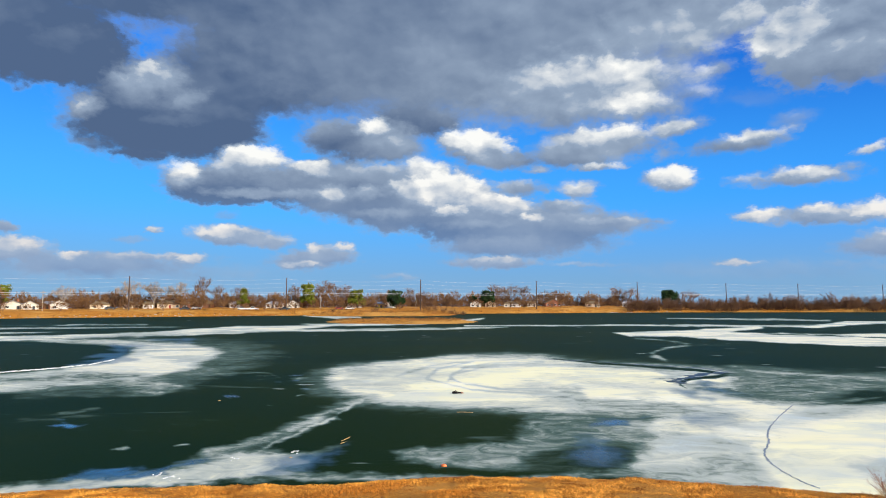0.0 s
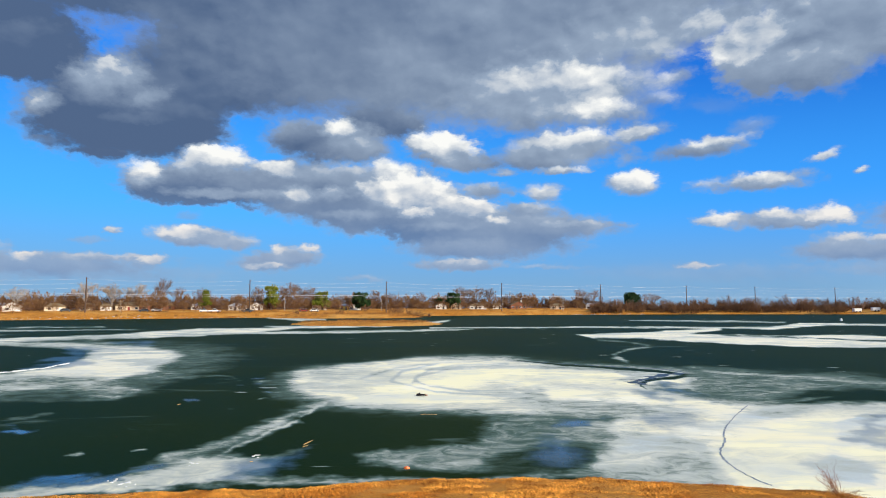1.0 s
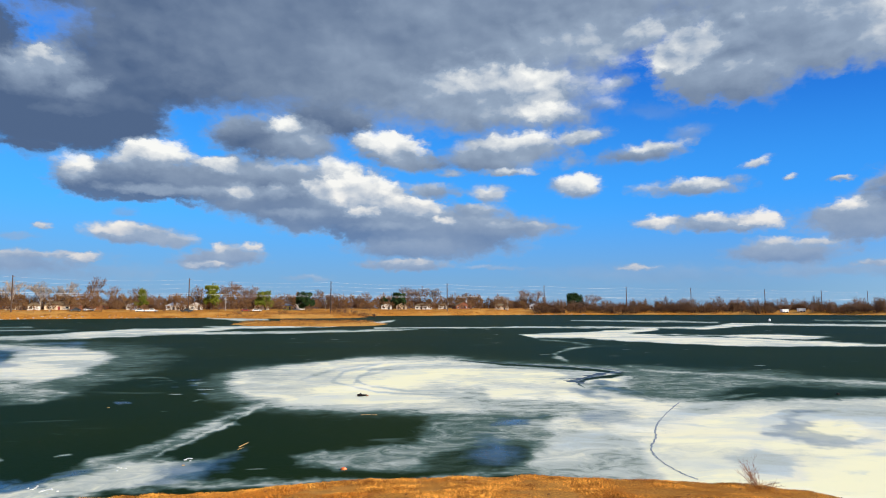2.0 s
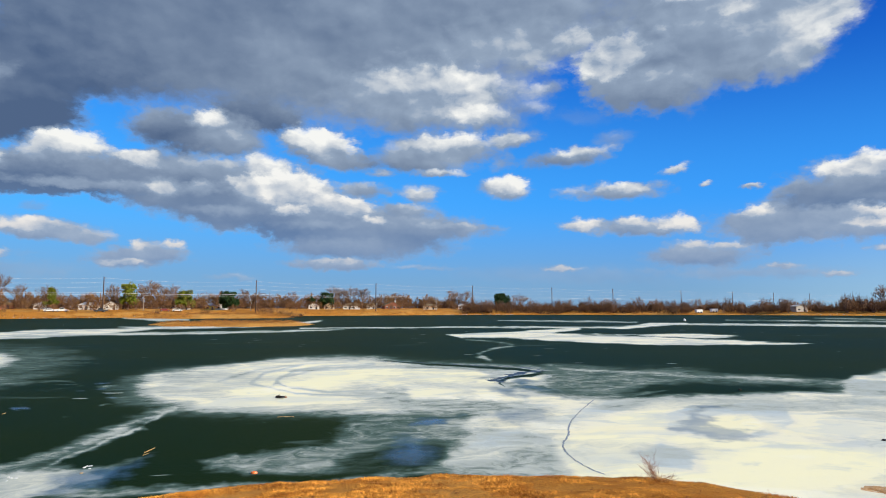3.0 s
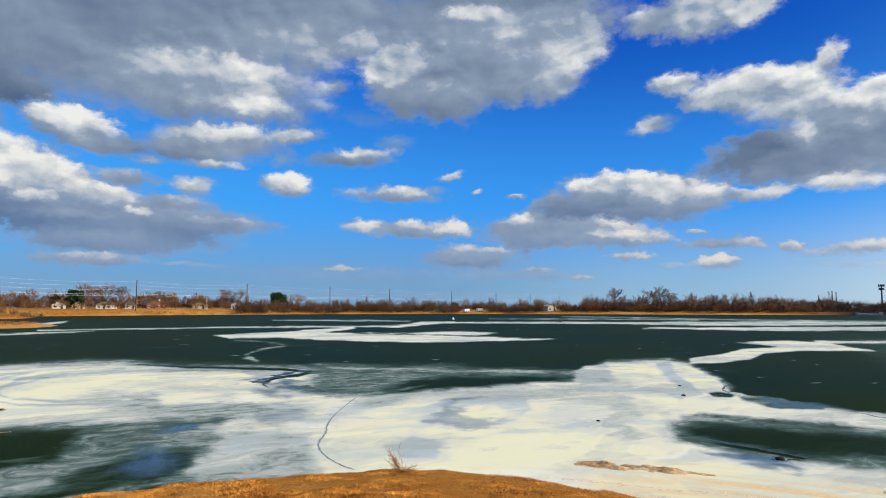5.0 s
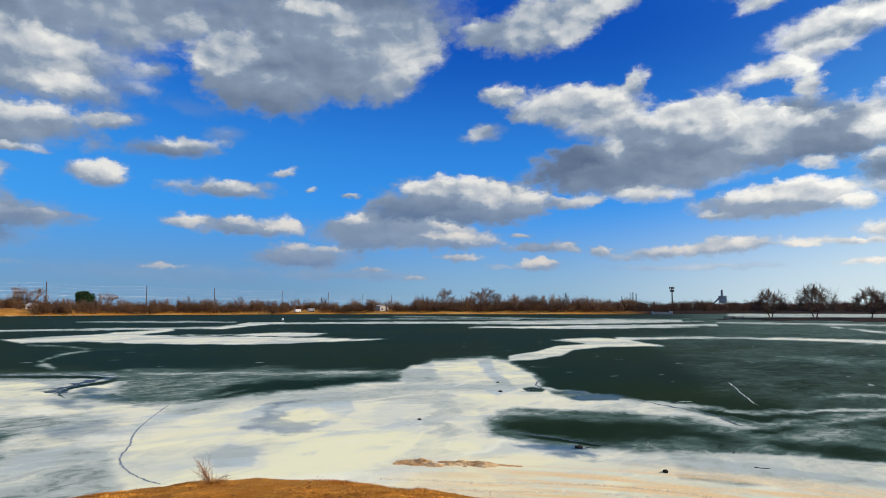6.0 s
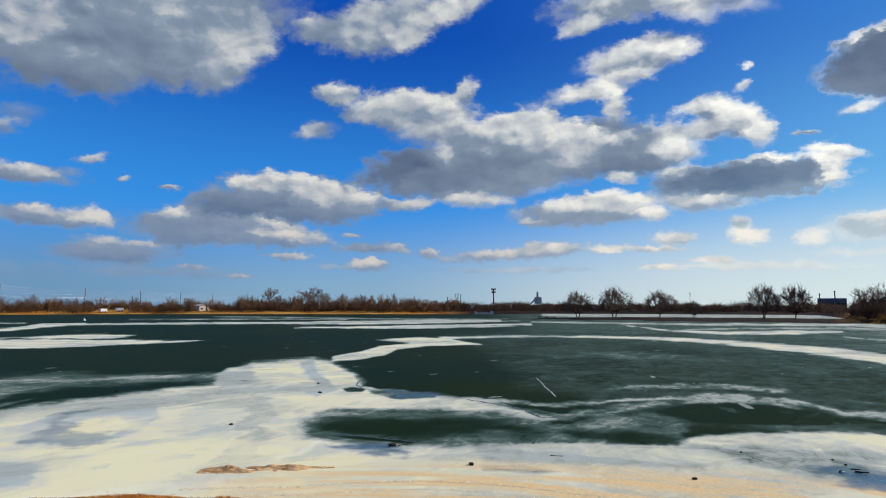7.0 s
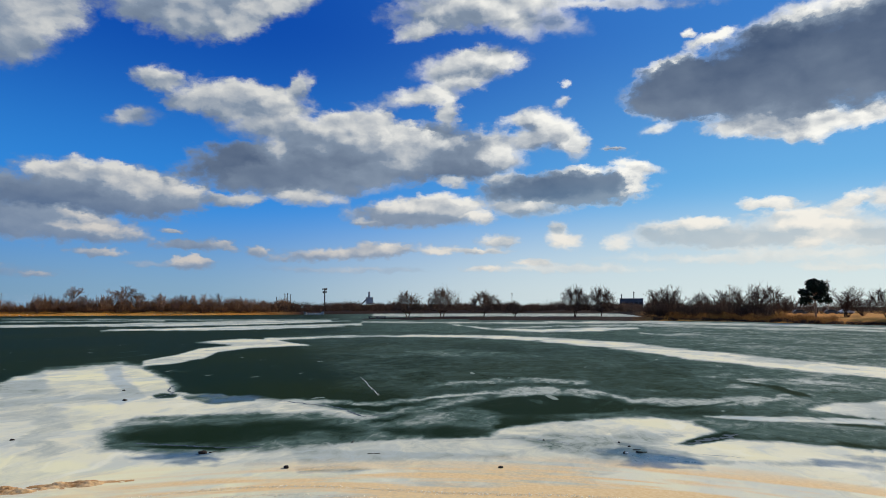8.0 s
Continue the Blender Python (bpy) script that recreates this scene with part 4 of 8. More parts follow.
def frost(outline, level, soft, cream=0.5, ragged=1.0):
    """White, grey or cleared ice inside an outline of (bearing, range), with a soft rim."""
    part_of, sd = inside(outline, ragged)
    if part_of is None:
        return
    w = np.clip((sd + comb[part_of] * min(soft, 0.3)) / (1.9 * soft) + 0.5, 0, 1)
    w = w * w * (3 - 2 * w)
    frost_v[part_of] = frost_v[part_of] * (1 - w) + level * w
    cream_v[part_of] = cream_v[part_of] * (1 - w) + cream * w


def damp_sky(outline, amount, soft):
    """Melt-smoothed ice inside an outline, also tinted with the sky's blue."""
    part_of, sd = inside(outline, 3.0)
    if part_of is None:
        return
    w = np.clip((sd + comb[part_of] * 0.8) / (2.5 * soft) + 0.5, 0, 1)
    wet_sky_v[part_of] = np.maximum(wet_sky_v[part_of], amount * w * w * (3 - 2 * w))


# smooth wet ice; the blue sky it mirrors is painted by the ice material
damp_sky([(-30.5, 18.1), (-28.7, 18.8), (-25.3, 18.5), (-24.7, 17.7), (-28.0, 17.6)], 0.90, 0.25)
damp_sky([(-25.3, 17.6), (-22.5, 18.3), (-20.4, 18.7), (-20.8, 18.1), (-24.1, 17.3)], 0.70, 0.20)
damp_sky([(10.4, 18.8), (11.8, 20.2), (13.4, 19.9), (13.8, 18.5), (12.4, 17.5), (10.5, 17.8)], 0.70, 0.45)
damp_sky([(12.4, 22.5), (13.8, 23.8), (16.5, 23.9), (15.5, 22.7)], 0.80, 0.20)
damp_sky([(19.3, 34.1), (21.8, 35.7), (24.3, 32.8), (21.8, 31.7)], 0.45, 0.20)
damp_sky([(-15.2, 16.5), (-13.8, 18.2), (-10.6, 18.1), (-8.2, 19.7), (-9.2, 18.6), (-12.0, 16.4)], 0.50, 0.30)
damp_sky([(20.0, 25.0), (23.4, 27.0), (24.5, 24.1), (21.6, 22.1)], 0.35, 0.40)
damp_sky([(-21.3, 83.4), (-26.6, 74.0), (-25.4, 58.6), (-28.5, 52.9), (-27.0, 63.5)], 0.40, 0.15)
damp_sky([(34.5, 23.1), (34.7, 26.7), (36.5, 28.4), (36.2, 25.0), (41.4, 23.4), (37.8, 22.3)], 0.40, 0.20)
damp_sky([(60.1, 33.2), (64.4, 32.5), (64.0, 31.4), (60.7, 31.6)], 0.50, 0.15)
damp_sky([(92.9, 20.4), (96.2, 21.2), (99.9, 20.5), (96.8, 19.5)], 0.60, 0.25)
damp_sky([(107.8, 21.3), (111.6, 22.5), (111.6, 21.6), (107.9, 20.9)], 0.50, 0.20)
damp_sky([(-30.6, 26.7), (-30.1, 26.9), (-29.6, 26.4), (-30.1, 26.2)], 0.80, 0.10)
damp_sky([(-18.4, 29.8), (-17.8, 30.2), (-17.2, 29.6), (-17.8, 29.2)], 0.80, 0.10)
damp_sky([(-13.1, 30.4), (-12.4, 30.9), (-11.6, 30.2), (-12.4, 29.7)], 0.80, 0.10)
damp_sky([(-12.4, 33.4), (-11.7, 34.0), (-10.9, 33.3), (-11.7, 32.7)], 0.80, 0.10)
damp_sky([(-13.4, 36.8), (-12.6, 37.6), (-11.8, 36.6), (-12.6, 35.9)], 0.80, 0.10)
# fine frost towards the sun, its levels raised to paint the sunward glare
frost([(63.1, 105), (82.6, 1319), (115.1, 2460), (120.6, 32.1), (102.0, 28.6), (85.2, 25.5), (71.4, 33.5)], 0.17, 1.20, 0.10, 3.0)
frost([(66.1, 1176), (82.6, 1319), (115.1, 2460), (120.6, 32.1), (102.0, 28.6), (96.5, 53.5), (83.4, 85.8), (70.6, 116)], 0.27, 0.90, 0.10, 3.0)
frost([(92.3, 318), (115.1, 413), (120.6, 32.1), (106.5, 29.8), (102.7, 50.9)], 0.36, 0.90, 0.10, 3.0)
# far streaks
frost([(-42.9, 170), (-33.4, 160), (-21.3, 144), (-21.3, 140), (-33.4, 147), (-42.9, 166)], 0.60, 0.05, 0.20, 1.0)
frost([(-42.9, 140), (-36.9, 136), (-29.7, 123), (-29.7, 121), (-36.8, 124), (-42.9, 137)], 0.60, 0.05, 0.20, 1.0)
frost([(-33.9, 181), (-29.3, 178), (-24.2, 171), (-24.2, 165), (-29.3, 167), (-33.9, 175)], 0.60, 0.05, 0.20, 1.0)
frost([(-41.5, 117), (-31.8, 110), (-24.6, 115), (-17.4, 145), (-12.8, 143), (-9.0, 152), (-7.1, 158), (-7.1, 148), (-9.0, 135), (-12.8, 116), (-17.4, 102), (-24.6, 97.9), (-31.8, 100), (-41.5, 111)], 0.85, 0.06, 0.30, 1.0)
frost([(-26.6, 105), (-17.4, 114), (-8.0, 118), (0.8, 121), (5.6, 128), (5.6, 121), (0.7, 112), (-8.0, 107), (-17.4, 105), (-26.6, 101)], 0.70, 0.05, 0.20, 1.0)
frost([(-12.3, 158), (-9.0, 152), (-2.2, 159), (2.2, 198), (3.6, 224), (3.6, 204), (2.2, 164), (-2.2, 140), (-9.0, 135), (-12.3, 148)], 0.80, 0.05, 0.20, 1.0)
frost([(-12.1, 312), (-9.5, 285), (-7.1, 249), (-7.1, 225), (-9.5, 219), (-12.1, 276)], 0.70, 0.05, 0.20, 1.0)
frost([(1.7, 137), (10.5, 140), (19.6, 142), (28.6, 146), (30.4, 149), (30.4, 142), (28.6, 131), (19.6, 131), (10.5, 129), (1.7, 129)], 0.75, 0.04, 0.20, 1.0)
frost([(28.6, 134), (30.0, 156), (31.4, 181), (34.3, 181), (34.3, 168), (31.5, 146), (30.0, 130), (28.6, 126)], 0.90, 0.05, 0.20, 1.0)
frost([(18.7, 212), (26.5, 206), (30.4, 196), (30.4, 180), (26.5, 186), (18.7, 203)], 0.60, 0.04, 0.20, 1.0)
frost([(32.4, 174), (48.5, 185), (60.5, 210), (67.7, 217), (67.7, 190), (60.6, 177), (48.5, 161), (32.4, 162)], 0.75, 0.05, 0.20, 1.0)
frost([(50.2, 133), (55.3, 139), (63.2, 153), (70.3, 167), (70.4, 152), (63.3, 135), (55.3, 126), (50.2, 127)], 0.85, 0.05, 0.20, 1.0)
frost([(37.1, 232), (45.4, 236), (54.5, 226), (54.5, 211), (45.4, 212), (37.2, 221)], 0.60, 0.04, 0.20, 1.0)
frost([(50.6, 138), (56.7, 138), (62.9, 142), (66.6, 141), (69.0, 141), (69.0, 139), (66.7, 133), (63.0, 127), (56.8, 124), (50.6, 135)], 0.85, 0.05, 0.20, 1.0)
frost([(43.5, 186), (54.9, 172), (62.7, 185), (66.5, 191), (69.3, 200), (69.3, 195), (66.5, 177), (62.8, 161), (55.0, 152), (43.5, 169)], 0.80, 0.05, 0.20, 1.0)
frost([(43.3, 299), (50.6, 270), (59.0, 236), (68.3, 235), (68.3, 218), (59.1, 208), (50.7, 240), (43.3, 270)], 0.50, 0.04, 0.20, 1.0)
frost([(78.2, 156), (82.2, 124), (86.0, 122), (90.6, 133), (93.8, 136), (93.8, 129), (90.7, 115), (86.1, 109), (82.2, 115), (78.2, 151)], 0.85, 0.05, 0.20, 1.0)
frost([(70.3, 188), (83.0, 181), (94.6, 196), (102.2, 180), (111.0, 155), (111.0, 140), (102.2, 158), (94.6, 169), (83.0, 163), (70.3, 177)], 0.75, 0.05, 0.20, 1.0)
frost([(93.9, 111), (96.1, 105), (98.7, 108), (98.7, 104), (96.1, 98.9), (93.9, 107)], 0.60, 0.05, 0.20, 1.0)
frost([(81.7, 125), (86.9, 147), (94.7, 159), (101.1, 142), (111.0, 140), (111.0, 128), (101.1, 131), (94.7, 148), (86.9, 139), (81.7, 120)], 0.60, 0.05, 0.20, 1.0)
# long white band in the middle distance
frost([(14.4, 98.6), (17.8, 105), (23.0, 121), (25.5, 133), (25.8, 124), (23.4, 106), (26.2, 103), (30.7, 102), (34.9, 108), (38.1, 104), (34.9, 88.1), (31.4, 77.1), (27.7, 77.1), (23.3, 80.8), (19.5, 87.9), (15.5, 88.5)], 0.95, 0.07, 0.40, 1.0)
frost([(22.8, 97.5), (28.7, 95.2), (35.5, 88.9), (40.2, 85.5), (43.4, 85.2), (40.3, 78.5), (32.7, 74.4), (25.9, 77.7)], 0.95, 0.06, 0.40, 1.0)
frost([(25.7, 101), (31.6, 97.5), (37.4, 91.1), (41.2, 88.6), (41.2, 86.1), (37.4, 87.7), (31.6, 93.6), (25.8, 97.6)], 0.15, 0.04, 0.20, 1.0)
frost([(16.0, 85.7), (19.1, 78.6), (20.6, 74.3), (18.2, 64.0), (17.3, 57.3), (18.5, 51.3), (18.5, 49.2), (17.2, 53.6), (18.2, 61.6), (20.6, 70.1), (19.1, 75.1), (16.0, 82.8)], 0.50, 0.08, 0.20, 1.0)
# sweeping shelf, first bay, with its thin outer skirt
frost([(-26.0, 92.0), (-17.5, 80.0), (-13.8, 60.0), (-15.5, 47.0), (-19.0, 40.0), (-24.0, 36.0), (-33.0, 36.0), (-33.0, 44.0), (-24.0, 45.0), (-21.0, 55.0), (-22.0, 72.0)], 0.30, 0.70, 0.20, 2.5)
frost([(-33.0, 41.0), (-26.0, 40.0), (-20.6, 38.5), (-20.8, 35.0), (-24.0, 33.4), (-33.0, 36.0)], 0.30, 0.55, 0.10, 2.5)
frost([(-41.8, 115), (-33.2, 108), (-28.9, 93.7), (-25.4, 85.4), (-21.3, 78.2), (-18.5, 60.3), (-20.4, 47.7), (-23.8, 42.0), (-28.1, 39.0), (-33.8, 38.9), (-41.7, 41.3), (-41.7, 45.4), (-33.8, 48.1), (-30.0, 49.7), (-27.0, 54.4), (-25.6, 62.9), (-25.3, 71.3), (-26.6, 78.4), (-29.7, 88.1), (-33.2, 95.5), (-41.8, 100)], 0.85, 0.25, 0.30, 1.0)
frost([(-40.0, 49.3), (-33.8, 46.5), (-28.1, 47.2), (-25.0, 44.9), (-22.1, 37.6), (-23.8, 34.2), (-27.3, 41.1), (-33.8, 41.2), (-40.0, 40.4)], 0.50, 0.40, 0.20, 2.0)
frost([(-42.9, 95.4), (-33.2, 92.4), (-29.3, 83.8), (-26.4, 75.0), (-25.4, 69.5), (-26.0, 61.6), (-28.5, 54.5), (-31.8, 51.0), (-42.8, 54.3)], 0.02, 0.05, 0.20, 1.0)
frost([(-25.4, 35.1), (-22.5, 36.1), (-22.0, 37.8), (-22.0, 36.7), (-22.5, 34.6), (-25.4, 34.2)], 0.50, 0.20, 0.10, 2.0)
frost([(-30.3, 29.2), (-28.8, 29.6), (-27.5, 30.2), (-27.5, 29.7), (-28.8, 28.7), (-30.3, 28.7)], 0.40, 0.20, 0.20, 2.0)
frost([(-20.4, 44.1), (-17.4, 42.9), (-14.2, 40.2), (-14.2, 39.6), (-17.4, 41.5), (-20.4, 43.0)], 0.35, 0.15, 0.20, 2.0)
# oval pan of white ice, with a thin skirt round it
frost([(-12.2, 36.0), (-9.5, 44.0), (-2.0, 50.5), (6.0, 56.0), (14.0, 49.5), (24.0, 46.0), (28.5, 40.5), (29.5, 34.0), (27.5, 29.0), (17.0, 24.9), (5.0, 24.6), (-6.0, 26.4), (-11.0, 30.0)], 0.36, 0.80, 0.30, 2.0)
frost([(-9.9, 37.6), (-9.1, 42.8), (-5.2, 46.8), (0.7, 52.0), (5.5, 54.3), (8.4, 51.8), (12.2, 47.9), (17.2, 46.1), (21.1, 45.2), (23.0, 43.2), (24.4, 40.4), (23.1, 36.5), (24.7, 32.3), (23.4, 28.4), (17.0, 25.8), (12.4, 25.5), (5.3, 25.6), (-0.5, 26.5), (-5.3, 27.8), (-8.1, 30.0), (-9.7, 33.2)], 0.88, 0.42, 0.70, 1.0)
frost([(-7.2, 36.2), (-3.3, 42.6), (1.6, 45.6), (5.5, 47.3), (8.4, 46.3), (12.6, 42.9), (18.5, 38.6), (21.0, 34.5), (18.4, 31.0), (10.2, 29.7), (3.5, 30.3), (-2.4, 31.4)], 1.00, 0.25, 0.95, 1.0)
frost([(3.6, 43.6), (7.0, 47.0), (12.2, 46.1), (17.6, 45.4), (21.1, 43.7), (22.1, 42.6), (19.3, 38.8), (18.4, 37.4), (14.0, 37.6), (9.3, 39.9), (5.5, 41.9)], 0.66, 0.12, 0.15, 0.6)
frost([(0.1, 35.5), (0.6, 39.8), (3.1, 43.6), (7.0, 45.9), (7.0, 44.6), (3.1, 42.0), (0.6, 38.5), (0.1, 34.7)], 0.70, 0.10, 0.10, 0.6)
frost([(-4.3, 38.6), (-1.3, 44.8), (3.1, 49.2), (7.0, 51.9), (7.0, 50.2), (3.1, 47.7), (-1.3, 43.6), (-4.3, 37.7)], 0.75, 0.10, 0.10, 0.6)
frost([(2.0, 34.4), (5.4, 31.8), (10.2, 31.3), (17.1, 31.7), (19.3, 32.5), (19.3, 32.1), (17.0, 31.2), (10.2, 30.8), (5.4, 31.4), (2.0, 33.9)], 0.72, 0.10, 0.10, 0.6)
frost([(18.9, 35.4), (21.0, 37.5), (23.1, 35.1), (24.3, 33.2), (21.0, 32.3)], 0.55, 0.25, 0.00, 0.6)
# rings and lead of the oval
frost([(2.8, 39.1), (4.9, 43.1), (8.9, 43.9), (13.2, 44.1), (17.3, 42.3), (18.7, 39.4), (15.7, 35.6), (11.4, 33.8), (6.4, 34.7)], 1.00, 0.10, 1.00, 0.8)
frost([(17.5, 36.3), (13.6, 33.4), (9.4, 32.3), (4.9, 32.6), (1.7, 34.5), (0.2, 38.0), (1.4, 42.8), (4.0, 46.5), (8.4, 48.1), (8.5, 46.6), (4.0, 45.0), (1.4, 41.4), (0.2, 36.8), (1.7, 33.6), (4.9, 31.8), (9.4, 31.5), (13.6, 32.6), (17.5, 35.6)], 0.74, 0.07, 0.00, 0.6)
frost([(17.1, 32.8), (13.0, 30.9), (8.2, 30.5), (2.3, 32.1), (-1.8, 37.0), (-0.8, 42.5), (2.5, 47.7), (2.6, 46.4), (-0.8, 41.4), (-1.7, 36.1), (2.3, 31.5), (8.2, 29.9), (13.1, 30.3), (17.1, 32.3)], 0.80, 0.07, 0.00, 0.6)
frost([(9.2, 50.9), (13.1, 47.7), (17.7, 45.3), (20.9, 44.0), (23.2, 42.0), (23.2, 40.9), (21.0, 42.3), (17.7, 44.0), (13.2, 46.5), (9.3, 50.1)], 0.00, 0.04, 0.00, 0.4)
frost([(23.2, 42.0), (21.9, 40.2), (20.0, 38.7), (19.2, 36.3), (19.8, 34.4), (19.8, 34.0), (19.3, 35.2), (20.0, 37.3), (22.0, 38.7), (23.2, 40.9)], 0.00, 0.04, 0.00, 0.4)
frost([(20.3, 34.2), (21.3, 35.6), (23.2, 34.5), (24.8, 32.1), (22.9, 31.3)], 0.50, 0.08, 0.00, 0.6)
# veil of thin ice past the oval
frost([(23.3, 48.7), (31.1, 46.4), (37.9, 44.1), (43.9, 42.9), (46.5, 41.4), (46.2, 37.1), (38.0, 38.5), (33.3, 36.8), (28.7, 32.1), (23.8, 32.2), (23.0, 40.4)], 0.34, 0.45, 0.15, 2.0)
frost([(24.4, 44.5), (28.3, 43.9), (33.2, 42.9), (40.2, 42.3), (46.1, 42.3), (46.1, 40.3), (40.3, 40.6), (33.2, 41.8), (28.3, 42.7), (24.4, 43.7)], 0.50, 0.10, 0.15, 1.0)
frost([(25.6, 36.9), (29.4, 40.2), (31.3, 38.2), (28.6, 34.3), (28.6, 33.7), (31.4, 37.5), (29.4, 39.2), (25.6, 36.3)], 0.42, 0.10, 0.15, 1.5)
frost([(23.8, 32.4), (27.7, 31.7), (31.5, 32.6), (33.4, 34.4), (33.4, 33.9), (31.6, 31.9), (27.8, 30.9), (23.8, 31.9)], 0.45, 0.12, 0.15, 1.5)
frost([(31.9, 36.2), (35.2, 38.1), (39.9, 37.8), (44.0, 37.7), (46.2, 37.9), (46.2, 37.3), (44.0, 36.1), (40.0, 35.1), (35.3, 35.9), (31.9, 35.1)], 0.02, 0.20, 0.10, 1.5)
# dark bay and its fringes
frost([(72.2, 24.1), (78.0, 25.0), (81.1, 25.1), (78.5, 23.2), (73.6, 22.5)], 0.35, 0.30, 0.10, 1.5)
frost([(57.4, 82.3), (61, 89), (63.8, 84.8), (66.6, 72.6), (61.8, 69.1), (59.5, 63.9), (58.6, 56.5), (56.2, 51.2), (54.2, 50), (54.1, 54.7), (56.5, 61.3), (57.8, 68.8), (60.3, 74.8)], 0.92, 0.07, 0.60, 0.5)
frost([(62.8, 89.3), (70.7, 96.2), (78.4, 97.1), (83.3, 94.1), (88.5, 87.3), (93.6, 77.2), (98.0, 68.0), (103.0, 60.6), (107.1, 56.8), (112.2, 53.8), (118.1, 50.5), (118.1, 42.8), (112.3, 45.8), (107.2, 48.2), (103.1, 51.5), (98.2, 56.4), (93.8, 65.3), (88.7, 74.2), (83.4, 84.3), (78.5, 89.8), (70.8, 90.8), (62.9, 84.7)], 0.88, 0.10, 0.40, 0.8)
frost([(71.3, 56.5), (77.0, 61.3), (81.3, 62.4), (86.6, 56.7), (86.6, 55.5), (81.4, 56.6), (77.1, 55.7), (71.4, 55.3)], 0.30, 0.15, 0.30, 2.0)
frost([(57.1, 35.5), (63.8, 32.2), (68.9, 29.9), (72.7, 28.8), (76.4, 29.7), (80.4, 32.9), (86.3, 34.8), (91.0, 33.5), (94.5, 32.0), (98.7, 31.7), (103.0, 33.0), (106.7, 36.3), (106.6, 37.2), (106.6, 36.7), (106.7, 35.0), (103.1, 31.9), (98.8, 30.7), (94.6, 30.9), (91.0, 32.5), (86.4, 33.9), (80.5, 31.9), (76.5, 28.7), (72.8, 28.0), (69.0, 28.9), (63.9, 31.2), (57.1, 35.1)], 0.60, 0.14, 0.20, 2.2)
frost([(69.2, 28.0), (74.9, 26.0), (77.6, 27.3), (80.1, 29.9), (82.8, 31.3), (82.9, 30.6), (80.2, 28.6), (77.7, 26.2), (75.0, 25.4), (69.2, 27.7)], 0.50, 0.16, 0.20, 2.2)
frost([(78.8, 36.0), (83.4, 38.2), (87.1, 38.4), (90.8, 37.4), (90.8, 36.4), (87.2, 36.5), (83.5, 36.5), (78.8, 35.5)], 0.52, 0.20, 0.20, 2.5)
frost([(102.0, 42.4), (104.3, 43.8), (107.2, 43.9), (110.4, 42.0), (110.4, 40.8), (107.3, 42.0), (104.3, 42.2), (102.1, 41.8)], 0.60, 0.15, 0.30, 1.5)
frost([(102.0, 42.4), (104.0, 39.3), (106.3, 36.6), (106.3, 35.7), (104.0, 38.2), (102.1, 41.8)], 0.50, 0.12, 0.30, 1.2)
frost([(98.8, 43.7), (100.8, 44.7), (102.8, 46.2), (102.8, 45.5), (100.8, 43.3), (98.8, 43.0)], 0.40, 0.12, 0.20, 1.5)
frost([(94.8, 35.4), (99.8, 35.7), (104.8, 36.5), (104.8, 36.1), (99.8, 34.8), (94.8, 35.0)], 0.30, 0.12, 0.20, 1.5)
frost([(75.9, 25.8), (82.2, 27.3), (84.2, 25.7), (83.5, 23.7), (85.5, 22.5), (76.5, 21.6), (70.1, 21.7), (66.2, 23.4), (71.4, 24.7)], 0.28, 0.50, 0.15, 1.5)
frost([(87.9, 26.0), (92.2, 27.8), (98.1, 27.4), (101.3, 27.5), (105.9, 26.4), (112.5, 26.7), (112.5, 25.2), (101.5, 24.3), (99.8, 26.0), (94.0, 26.2)], 0.32, 0.40, 0.10, 1.2)
frost([(101.3, 27.5), (103.9, 28.7), (107.5, 28.7), (111.4, 29.4), (115.4, 30.2), (115.5, 25.2), (107.7, 23.8), (103.0, 24.1)], 0.30, 0.30, 0.05, 1.0)
# glint on the ice, painted as a thin white streak
frost([(101.3, 28.0), (105.8, 28.9), (110.5, 29.6), (115.4, 30.9), (115.4, 30.4), (110.6, 29.0), (105.8, 28.4), (101.3, 27.8)], 0.75, 0.08, 0.00, 0.8)
frost([(106.7, 31.3), (108.5, 33.7), (111.3, 36.0), (115.3, 38.0), (115.4, 31.2), (111.4, 30.0), (109.2, 30.3)], 0.92, 0.12, 0.40, 0.8)
# lesser crests, veils and dark lines of the pressure ridges
frost([(71.3, 25.1), (74.8, 26.5), (77.4, 28.5), (80.1, 30.2), (81.9, 31.4), (80.2, 29.2), (77.5, 27.3), (75.4, 25.5), (72.8, 24.3)], 0.42, 0.16, 0.10, 1.5)
frost([(71.8, 24.6), (75.5, 25.1), (77.1, 26.5), (75.5, 24.6), (73.3, 24.1)], 0.02, 0.10, 0.00, 1.0)
frost([(76, 24.6), (78.5, 26.8), (81.7, 27.4), (84.3, 25.1), (84, 23.4), (80.7, 24.3), (77.9, 23.8)], 0.40, 0.25, 0.10, 1.5)
frost([(73.4, 23.5), (77, 23.8), (81.7, 23.7), (84, 22.8), (83.3, 22.1), (78.2, 22), (74.4, 22.6)], 0.10, 0.20, 0.00, 1.5)
frost([(83.6, 33.1), (85.9, 33.7), (88.7, 33.4), (91, 32.2), (88.8, 32.1), (86, 31.7), (84.2, 31.2)], 0.46, 0.12, 0.05, 1.0)
frost([(94.6, 30.5), (97.5, 32.5), (100.3, 32.8), (103, 34.1), (105.2, 33.7), (103, 32.9), (99.9, 31.4), (97.1, 30.1)], 0.50, 0.12, 0.20, 1.5)
frost([(91.9, 31.9), (94.6, 29.7), (98, 29.8), (101.5, 31.8), (98, 29.2), (94.2, 29)], 0.03, 0.10, 0.00, 1.0)
